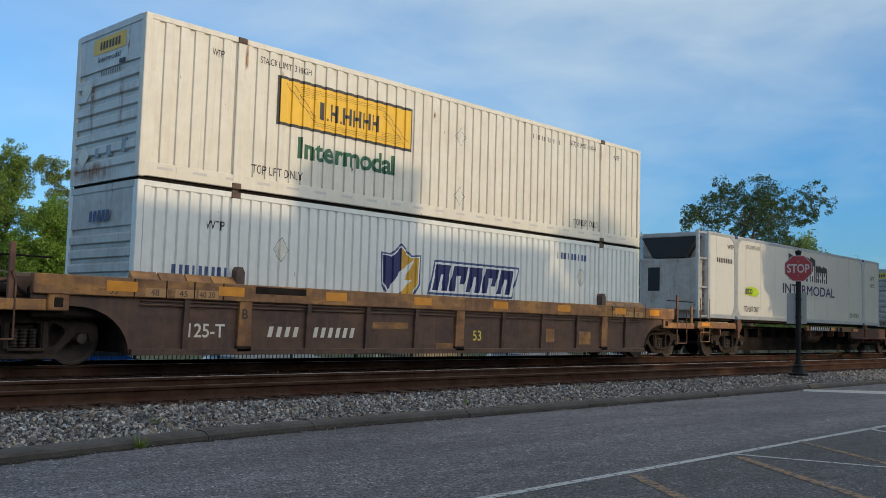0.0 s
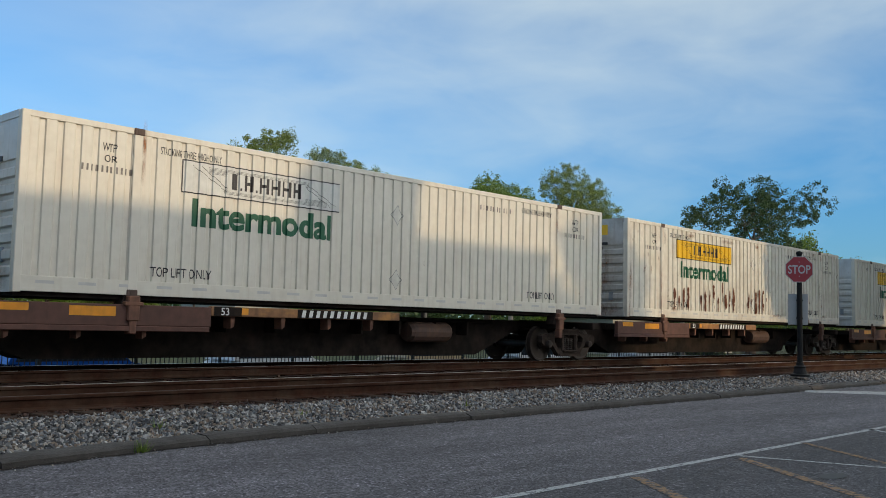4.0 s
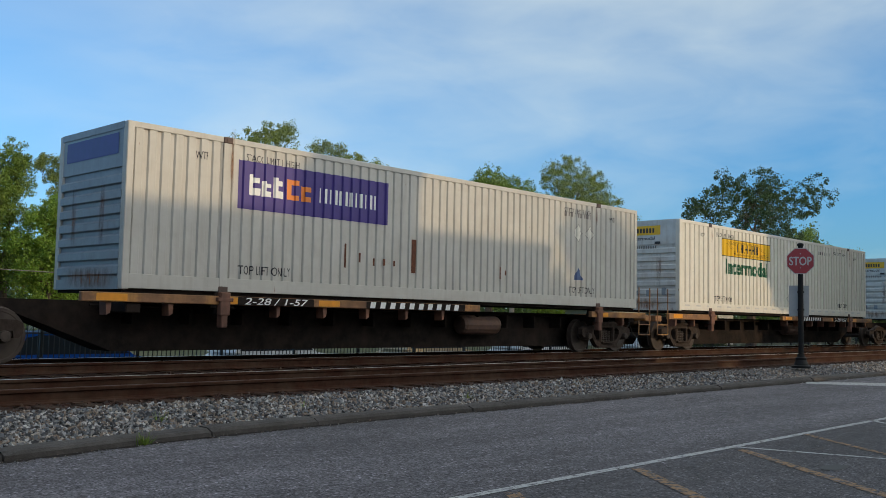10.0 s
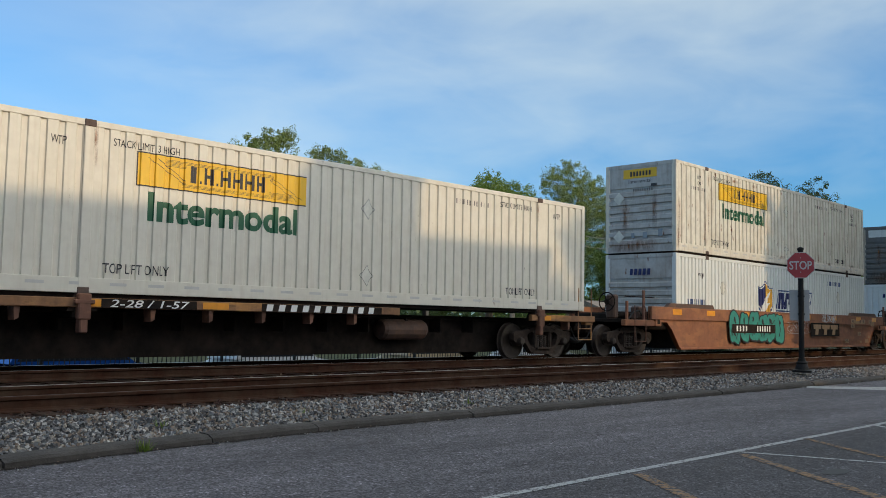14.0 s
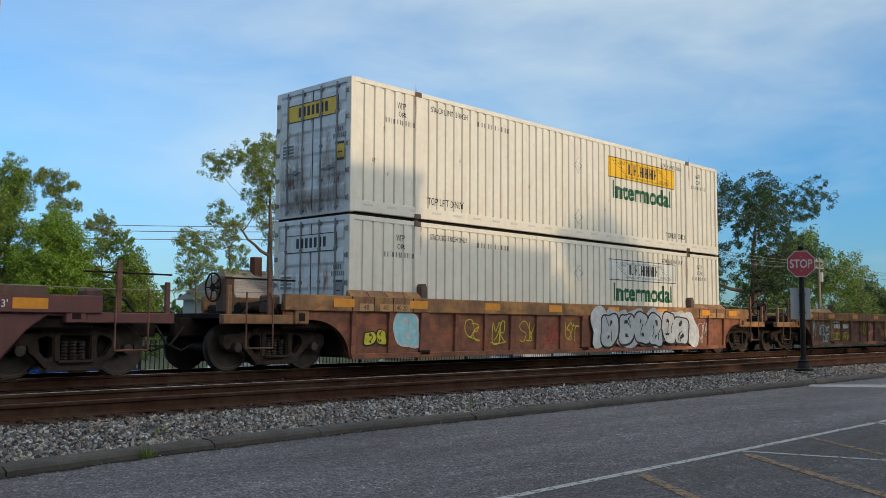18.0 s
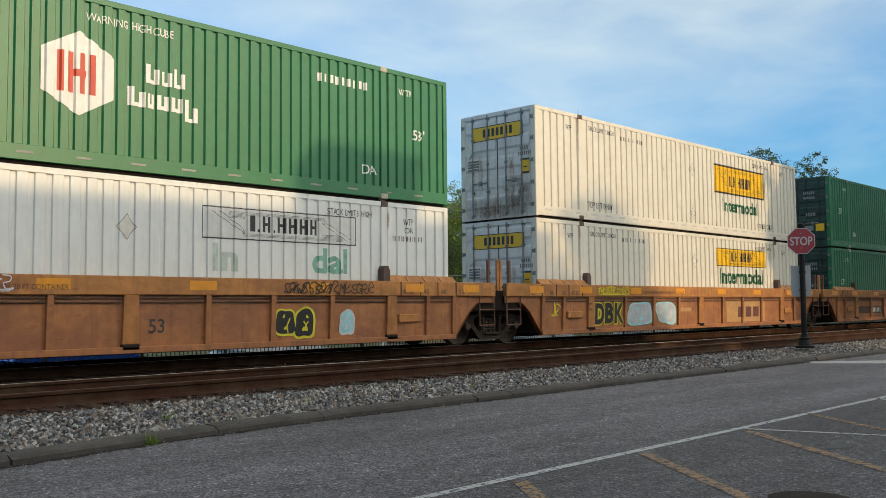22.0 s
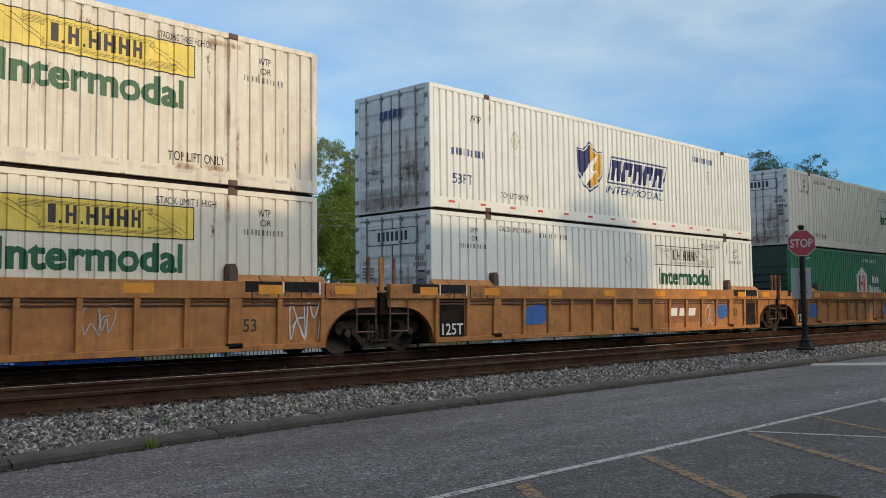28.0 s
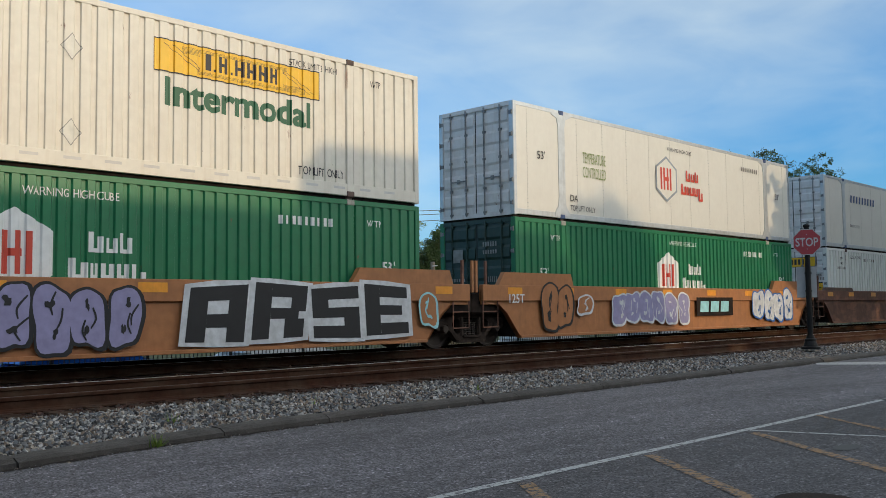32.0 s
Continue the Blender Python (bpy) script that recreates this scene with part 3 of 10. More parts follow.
def tube(bm, p, q, r0, r1=None, seg=8, caps=True):
    p, q = Vector(p), Vector(q)
    r1 = r0 if r1 is None else r1
    axis = (q - p).normalized()
    u = axis.orthogonal().normalized()
    w = axis.cross(u)
    rings = []
    for c, r in ((p, r0), (q, r1)):
        rings.append([bm.verts.new(c + (u * math.cos(2 * math.pi * i / seg) + w * math.sin(2 * math.pi * i / seg)) * r) for i in range(seg)])
    for i in range(seg):
        bm.faces.new((rings[0][i], rings[0][(i + 1) % seg], rings[1][(i + 1) % seg], rings[1][i]))
    if caps:
        bm.faces.new(rings[0][::-1])
        bm.faces.new(rings[1])
    return bm


def lathe(bm, profile, centre, axis="y", seg=24):
    """A profile of (along, radius) turned round an axis."""
    rings = []
    for a, r in profile:
        ring = []
        for i in range(seg):
            c, s = math.cos(2 * math.pi * i / seg) * r, math.sin(2 * math.pi * i / seg) * r
            p = {"y": (c, a, s), "z": (c, s, a), "x": (a, c, s)}[axis]
            ring.append(bm.verts.new(Vector(centre) + Vector(p)))
        rings.append(ring)
    for k in range(len(rings) - 1):
        for i in range(seg):
            bm.faces.new((rings[k][i], rings[k][(i + 1) % seg], rings[k + 1][(i + 1) % seg], rings[k + 1][i]))
    bm.faces.new(rings[0][::-1])
    bm.faces.new(rings[-1])
    bmesh.ops.recalc_face_normals(bm, faces=bm.faces)
    return bm


TEXTS = {}


def embolden(me, by):
    """Widens flat letters by a rim round every outline."""
    bm = bmesh.new()
    bm.from_mesh(me)
    bmesh.ops.remove_doubles(bm, verts=bm.verts[:], dist=1e-5)
    push = {}
    rim = []
    for e in bm.edges:
        if len(e.link_faces) != 1:
            continue
        f = e.link_faces[0]
        a, b = e.verts
        d = (b.co - a.co).normalized()
        out = Vector((d.y, -d.x, 0))
        if out.dot(f.calc_center_median() - a.co) > 0:
            out = -out
        rim.append((a, b, f.normal.copy()))
        for v in (a, b):
            push.setdefault(v, []).append(out)
    moved = {}
    for v, ns in push.items():
        m = sum(ns, Vector()) / len(ns)
        moved[v] = bm.verts.new(v.co + m * (by / max(0.45, m.length_squared)))
    for a, b, nrm in rim:
        f = bm.faces.new((a, b, moved[b], moved[a]))
        f.normal_update()
        if f.normal.dot(nrm) < 0:
            f.normal_flip()
    bm.to_mesh(me)
    bm.free()


def text_mesh(words, height, bold=0.0, slant=0.0, width=None):
    """Flat letters in the plane x, z that face -y; the origin is the lower left corner."""
    key = (words, round(height, 3), bold, slant, width)
    if key not in TEXTS:
        cu = bpy.data.curves.new("letters", "FONT")
        cu.body, cu.size, cu.shear, cu.resolution_u = words, 1.0, slant, 4
        ob = bpy.data.objects.new("letters", cu)
        me = bpy.data.meshes.new_from_object(ob)
        bpy.data.objects.remove(ob)
        if bold:
            embolden(me, bold)
        n = len(me.vertices)
        co = np.empty(n * 3)
        me.vertices.foreach_get("co", co)
        co = co.reshape(n, 3)
        lo, hi = co.min(0), co.max(0)
        k = height / max(0.01, hi[1] - lo[1])
        kx = (width / (hi[0] - lo[0])) if width else k
        out = np.zeros_like(co)
        out[:, 0], out[:, 2] = (co[:, 0] - lo[0]) * kx, (co[:, 1] - lo[1]) * k
        me.vertices.foreach_set("co", out.ravel())
        me.update()
        TEXTS[key] = me
    return TEXTS[key]


def letters(parent, words, x, z, height, mat, y, bold=0.0, slant=0.0, width=None, name="lettering", label="", up=False):
    me = text_mesh(words, height, bold, slant, width)
    if me.materials and me.materials[0] != mat:
        me = me.copy()
        me.materials.clear()
    ob = mesh_part(name, me, mat, parent, label)
    ob.matrix_basis = Matrix.Translation((x, y, z)) if not up else Matrix.Translation((x, y, z)) @ pose(0, 0, 0, 0, -90, 0)
    return ob


def flat(bm, outline, y):
    f = bm.faces.new([bm.verts.new((x, y, z)) for x, z in outline])
    f.normal_update()
    if f.normal.y > 0:
        f.normal_flip()
    return bm


def rect(bm, x0, x1, z0, z1, y):
    return flat(bm, [(x0, z0), (x1, z0), (x1, z1), (x0, z1)], y)


def bars(parent, x0, x1, z0, z1, n, mat, y, name="marking", lean=0.0, fill=0.5, label=""):
    """Unreadable writing: a row of plain bars."""
    bm = bmesh.new()
    step = (x1 - x0) / n
    for i in range(n):
        a = x0 + i * step
        b = a + step * fill
        flat(bm, [(a, z0), (b, z0), (b + lean, z1), (a + lean, z1)], y)
    return part(name, bm, mat, parent, label, "stuff")


# ---- the ground, road and tracks ----
def sheet(name, profile, x0, x1, mat, label, step=None):
    """A sheet drawn along x from a profile of (y, z)."""
    xs = [x0, x1] if not step else list(np.arange(x0, x1 + step, step))
    bm = bmesh.new()
    rows = [[bm.verts.new((x, y, z)) for y, z in profile] for x in xs]
    for a, b in zip(rows, rows[1:]):
        for i in range(len(profile) - 1):
            bm.faces.new((a[i], b[i], b[i + 1], a[i + 1]))
    return part(name, bm, mat, None, label, "structure")


def swing(x):
    """How far the kerb stands out towards the street at x."""
    x = np.asarray(x, dtype=float)
    return -np.where(x > 8.0, 0.0, np.where(x > 3.0, 0.021 * (8.0 - x) ** 2, 0.525 + 0.21 * (3.0 - x)))


def build_ground():
    tagged(sheet("ground", [(-900, -0.06), (8.7, -0.06), (8.9, -0.05), (20.2, -0.05), (21.2, -0.92), (1500, -0.92)], -900, 1500, M["grassy"],
                 "low scrubby ground beyond the tracks"), category="ground")
    tagged(sheet("road", [(-24, 0.0), (8.62, 0.0)], -120, 160, M["asphalt"], "worn grey asphalt street with patches and cracks", 40), category="road")
    tagged(sheet("track_bed", [(8.80, 0.055), (9.25, 0.10), (9.8, 0.17), (10.0, 0.185), (12.7, 0.185), (13.3, 0.15), (14.2, 0.15), (14.8, 0.185), (17.5, 0.185), (18.2, 0.10),
                                 (20.0, -0.04), (20.8, -0.90)], -90, 260, M["soil"], "brown cinder bed under both tracks", 50), category="track bed")


def build_road_marks():
    z = 0.004

    def strip(name, pts, mat, label):
        bm = bmesh.new()
        bm.faces.new([bm.verts.new((x, y, z)) for x, y in pts])
        bmesh.ops.recalc_face_normals(bm, faces=bm.faces)
        if bm.faces[:][0].normal.z < 0:
            bm.faces[:][0].normal_flip()
        tagged(part(name, bm, mat, None, label, "structure"), category="road marking")

    def along(x0, y0, x1, y1, w):
        d = Vector((x1 - x0, y1 - y0)).normalized()
        n = Vector((-d.y, d.x)) * w / 2
        return [(x0 - n.x, y0 - n.y), (x1 - n.x, y1 - n.y), (x1 + n.x, y1 + n.y), (x0 + n.x, y0 + n.y)]

    strip("parking_line", along(-12, 4.5, 60, 4.66, 0.09), M["line"], "long white parking line painted on the asphalt")
    strip("stall_line", along(9.2, 4.50, 9.75, 2.7, 0.075), M["line"], "white stall line on the asphalt")
    strip("stall_line", along(10.95, 4.54, 8.9, 2.0, 0.085), M["oldline"], "worn stall line on the asphalt")
    strip("stall_line", along(13.3, 4.6, 11.2, 2.0, 0.085), M["line"], "white stall line on the asphalt")
    for x in (9.07, 7.14, 5.42, 3.7):
        strip("stall_line", along(x, 4.42, x - 2.6, 1.15, 0.12), M["oldline"], "worn orange stall line on the asphalt")
    strip("stop_line", [(20.9, 8.62), (22.2, 7.4), (24.4, 5.2), (23.6, 4.9), (21.2, 6.95), (20.2, 8.3)], M["line"], "broad white stop line on the asphalt")
    # the round lid in the street
    bm = bmesh.new()
    bmesh.ops.create_circle(bm, cap_ends=True, radius=0.27, segments=28, matrix=Matrix.Translation((6.16, 2.56, 0.005)))
    lid = tagged(part("manhole_cover", bm, M["iron"], None, "dark round iron cover in the asphalt", "structure"), category="manhole cover")
    bm = bmesh.new()
    bmesh.ops.create_circle(bm, cap_ends=True, radius=0.14, segments=20, matrix=Matrix.Translation((8.63, 3.30, 0.004)) @ Matrix.Diagonal((1.6, 0.7, 1, 1)))
    tagged(part("oil_stain", bm, M["crack"], None, "dark oil stain on the asphalt", "structure"), category="stain")
    rng = random.Random(4)

    def crack(x, y, length, heading, w, wander):
        n = max(4, int(length / 0.16))
        bm = bmesh.new()
        rows = []
        for k in range(n + 1):
            a = heading + rng.gauss(0, wander)
            ww = w * (1 - abs(2 * k / n - 1) ** 3) * rng.uniform(0.4, 1.2) + 0.0008
            rows.append((bm.verts.new((x, y - ww, 0.003)), bm.verts.new((x, y + ww, 0.003))))
            x += math.cos(a) * length / n
            y += math.sin(a) * length / n
        for (p, q), (r, t) in zip(rows, rows[1:]):
            bm.faces.new((p, r, t, q))
        tagged(part("asphalt_crack", bm, M["crack"], None, "thin dark crack in the asphalt", "structure"), category="crack")
    for x, y, length in ((4.0, 6.55, 2.6), (7.2, 6.5, 3.8), (11.6, 6.5, 5.0), (17.4, 6.7, 6.0), (5.8, 7.5, 1.4), (9.6, 7.4, 2.4), (3.4, 5.6, 1.1), (6.1, 5.4, 1.2), (10.4, 5.5, 2.0), (15.0, 5.6, 3.0), (12.4, 7.9, 2.6)):
        crack(x, y, length, rng.gauss(0.0, 0.03), rng.uniform(0.004, 0.007), 0.30)
    for x, y, length, a in ((8.35, 4.42, 0.42, -0.35), (7.3, 4.1, 1.5, 0.12), (6.8, 3.55, 1.1, 0.75), (7.7, 3.7, 0.9, -0.4), (9.4, 3.9, 1.3, 0.2), (6.4, 4.0, 0.7, 1.2), (5.6, 3.6, 0.8, 0.3)):
        crack(x, y, length, a, 0.006, 0.35)


def rail_profile():
    return [(-0.07, 0.0), (0.07, 0.0), (0.07, 0.012), (0.02, 0.03), (0.010, 0.05), (0.010, 0.125), (0.034, 0.14), (0.036, 0.168), (0.028, 0.178), (-0.028, 0.178), (-0.036, 0.168),
            (-0.034, 0.14), (-0.010, 0.125), (-0.010, 0.05), (-0.02, 0.03), (-0.07, 0.012)]


def build_rails():
    for y, head in ((NEAR_TRACK_Y - 0.75, "raildull"), (NEAR_TRACK_Y + 0.75, "railtop"), (TRACK_Y - 0.75, "railtop"), (TRACK_Y + 0.75, "railtop")):
        rail = thing("rail", (0, y, RAIL - 0.178), "rusty steel rail with a worn head on timber ties", "rail", "rails of the two tracks", "structure")
        bm = bmesh.new()
        prof = rail_profile()
        a = [bm.verts.new((-90, p, q)) for p, q in prof]
        b = [bm.verts.new((260, p, q)) for p, q in prof]
        for i in range(len(prof)):
            bm.faces.new((a[i], b[i], b[(i + 1) % len(prof)], a[(i + 1) % len(prof)]))
        bmesh.ops.recalc_face_normals(bm, faces=bm.faces)
        part("rail_body", bm, M["railside"], rail)
        part("rail_head", boxed(-90, 260, -0.027, 0.027, 0.174, 0.1795), M[head], rail, "polished running surface")


def stones(name, count, area, size, seed, label, height, mat="stone"):
    """Loose angular stones as one heap."""
    rng = np.random.default_rng(seed)
    base = bmesh.new()
    bmesh.ops.create_cube(base, size=1.35)
    bmesh.ops.triangulate(base, faces=base.faces[:])
    base.verts.ensure_lookup_table()
    v0 = np.array([v.co[:] for v in base.verts])
    f0 = np.array([[v.index for v in f.verts] for f in base.faces])
    base.free()
    (x0, x1), (y0, y1) = area
    u = rng.random(count) ** 1.7
    cx, cy = x0 + (x1 - x0) * u, rng.uniform(y0, y1, count)
    cz = height(cx, cy)
    cy = cy + swing(cx) * np.clip((10.1 - cy) / 1.3, 0.0, 1.0)
    r = rng.uniform(size[0], size[1], (count, 1, 1))
    v = v0[None] * (1 + rng.uniform(-0.42, 0.30, (count, len(v0), 3))) * r
    tip = rng.uniform(-0.7, 0.7, (count, 1, 2))
    v = np.stack([v[:, :, 0] + v[:, :, 2] * tip[:, :, 0], v[:, :, 1] + v[:, :, 2] * tip[:, :, 1], v[:, :, 2] - v[:, :, 0] * tip[:, :, 0] - v[:, :, 1] * tip[:, :, 1]], -1)
    v *= rng.uniform(0.55, 1.25, (count, 1, 3))
    ang = rng.uniform(0, 2 * math.pi, count)
    c, s = np.cos(ang)[:, None], np.sin(ang)[:, None]
    vx = v[:, :, 0] * c - v[:, :, 1] * s + cx[:, None]
    vy = v[:, :, 0] * s + v[:, :, 1] * c + cy[:, None]
    vz = v[:, :, 2] + cz[:, None] + r[:, :, 0] * rng.uniform(-0.2, 0.6, (count, 1))
    verts = np.stack([vx, vy, vz], -1).reshape(-1, 3)
    faces = (f0[None] + (np.arange(count) * len(v0))[:, None, None]).reshape(-1, 3)
    me = bpy.data.meshes.new(name)
    me.from_pydata(verts.tolist(), [], faces.tolist())
    ob = mesh_part(name, me, M[mat], None, label, "stuff")
    return tagged(ob, category="gravel")


def build_ballast():
    def bank(x, y):
        return np.interp(y, [8.8, 9.25, 9.8, 10.2, 12.6, 13.3, 14.2, 14.8], [0.055, 0.10, 0.17, 0.185, 0.185, 0.15, 0.15, 0.185])

    stones("track_ballast", 56000, ((1.0, 50.0), (8.82, 10.08)), (0.009, 0.029), 1, "grey and tan crushed stone along the kerb", bank)
    stones("rail_foot_ballast", 7000, ((1.0, 46.0), (9.9, 10.75)), (0.014, 0.034), 5, "rust-stained crushed stone at the tie ends", lambda x, y: bank(x, y) - 0.012, "rusty_stone")
    stones("crib_ballast", 5000, ((1.0, 50.0), (10.7, 14.9)), (0.02, 0.045), 2, "brown-stained crushed stone between the rails", lambda x, y: bank(x, y) - 0.02, "rusty_stone")
    stones("kerb_grit", 900, ((1.5, 26.0), (8.38, 8.55)), (0.003, 0.009), 3, "fine grit in the gutter by the kerb", lambda x, y: 0 * x)


# ---- the stop sign ----
def build_stop_sign():
    x, y = 22.75, 9.48
    sign = thing("stop_sign", pose(x, y, 0.22, 0, 0, -68), "red octagonal stop sign on a black flanged post by the kerb", "stop sign")
    bm = bmesh.new()
    lathe(bm, [(0, 0.23), (0.05, 0.23), (0.07, 0.17), (0.20, 0.13), (0.24, 0.14), (0.27, 0.10), (0.34, 0.085)], (0, 0, 0), "z", 24)
    part("post_base", bm, M["black_post"], sign, "flared black cast base")
    bm = bmesh.new()
    tube(bm, (0, 0, 0.30), (0, 0, 2.98), 0.066, 0.062, 16)
    lathe(bm, [(2.98, 0.062), (3.01, 0.078), (3.05, 0.078), (3.08, 0.02)], (0, 0, 0), "z", 16)
    part("post", bm, M["black_post"], sign)
    R = 0.345

    def octagon(r):
        return [(r * math.cos(radians(22.5 + 45 * i)), 2.62 + r * math.sin(radians(22.5 + 45 * i))) for i in range(8)]

    plate = part("sign_plate", prism(bmesh.new(), octagon(R), -0.085, -0.078), M["signwhite"], sign, "white-edged octagonal plate")
    part("red_face", prism(bmesh.new(), octagon(R - 0.018), -0.089, -0.0852), M["signred"], plate)
    me = text_mesh("STOP", 0.215, 0.018, 0.0, 0.52)
    ob = mesh_part("lettering", me, M["signwhite"], plate)
    ob.matrix_basis = Matrix.Translation((-0.26, -0.092, 2.5125))
    for z in (1.42, 1.86):
        part("plate_bracket", boxed(-0.08, 0.08, 0.05, 0.072, z - 0.02, z + 0.02), M["black_post"], sign)
    for z in (2.45, 2.80):
        part("sign_bolt", tube(bmesh.new(), (0, -0.096, z), (0, -0.05, z), 0.012, None, 8), M["plate"], plate)
    part("lower_plate", boxed(-0.27, 0.19, 0.070, 0.080, 1.26, 2.02, bevel=0.003), M["plate"], sign, "pale rectangular sign plate below")


# ---- containers ----
CL, CH, CW = 16.154, 2.896, 2.591
NEAR = -CW / 2
SIDES = {}


def wall_line(pitch, flat_part, depth, steep):
    """The runs of a corrugated wall in plan, between the posts."""
    y0 = NEAR - 0.007
    slope = min(steep, (pitch - flat_part) / 3)
    runs = []
    for a, b in ((0.10, 1.90), (2.08, 14.07), (14.25, CL - 0.10)):
        n = max(1, round((b - a) / pitch))
        p = (b - a) / n
        g = (p - flat_part * p / pitch) / 2
        line = [(a, y0)]
        for i in range(n):
            x = a + i * p
            if steep < 0.02:
                line += [(x + 0.56 * p, y0), (x + 0.66 * p, y0 + depth), (x + 0.945 * p, y0 + depth), (x + 0.99 * p, y0)]
            else:
                line += [(x + g - slope, y0 + depth), (x + g, y0), (x + p - g, y0), (x + p - g + slope, y0 + depth)]
        line.append((b, y0))
        runs.append(sorted(line, key=lambda q: q[0]))
    return runs


def side_wall(t, pitch, flat_part, depth, mat_key, steep=0.035):
    """A corrugated side wall between bottom and top rail, as one mesh."""
    runs = wall_line(pitch, flat_part, depth, steep)

    def make():
        bm = bmesh.new()
        for line in runs:
            lo = [bm.verts.new((x, y, 0.26)) for x, y in line]
            hi = [bm.verts.new((x, y, CH - 0.10)) for x, y in line]
            for i in range(len(line) - 1):
                bm.faces.new((lo[i], lo[i + 1], hi[i + 1], hi[i]))
        return bm_mesh("side_wall", bm, M[mat_key])
    mesh_part("side_wall", shared(("side", pitch, depth, mat_key), make), None, t)
    SIDES[t.name] = (pitch, [q for line in runs for q in line])


PAINTED = ("plaque", "plaque_field", "name_field", "scroll_work", "name_mark", "lettering", "number_mark", "faded_marking", "placard", "placard_frame", "badge", "badge_mark", "word_outline", "word_field",
           "word_shadow", "shield", "shield_rim", "shield_left", "shield_right", "shield_road", "name_board", "repair_patch", "triangle_label")
DRAPED = {}


def drape(t):
    """Lets the paint of a side follow the folds of its wall."""
    if t.name not in SIDES:
        return
    pitch, line = SIDES[t.name]
    xs, ys = [q[0] for q in line], [q[1] - NEAR + 0.007 for q in line]
    for ob in t.children_recursive:
        if ob.type != "MESH" or ob.name.split(".")[0] not in PAINTED:
            continue
        me = ob.data
        x0, y0 = ob.location.x, ob.location.y
        co = [v.co for v in me.vertices]
        if not co or ob.matrix_basis.to_3x3() != Matrix.Identity(3) or not all(NEAR - 0.03 < v.y + y0 < NEAR for v in co):
            continue
        key = (me.name, round(x0, 3), pitch)
        if key not in DRAPED:
            lo, hi = min(v.x for v in co) + x0, max(v.x for v in co) + x0
            bm = bmesh.new()
            bm.from_mesh(me)
            for x in xs:
                if lo < x < hi:
                    bmesh.ops.bisect_plane(bm, geom=bm.verts[:] + bm.edges[:] + bm.faces[:], plane_co=(x - x0, 0, 0), plane_no=(1, 0, 0))
            for v in bm.verts:
                v.co.y += float(np.interp(v.co.x + x0, xs, ys))
            fresh = bpy.data.meshes.new(me.name)
            bm.to_mesh(fresh)
            bm.free()
            for m in me.materials:
                fresh.materials.append(m)
            DRAPED[key] = fresh
        ob.data = DRAPED[key]


SHARED = {}


def shared(key, make):
    if key not in SHARED:
        SHARED[key] = make()
    return SHARED[key]


def bm_mesh(name, bm, mat):
    me = bpy.data.meshes.new(name)
    bm.to_mesh(me)
    bm.free()
    me.materials.append(mat)
    return me


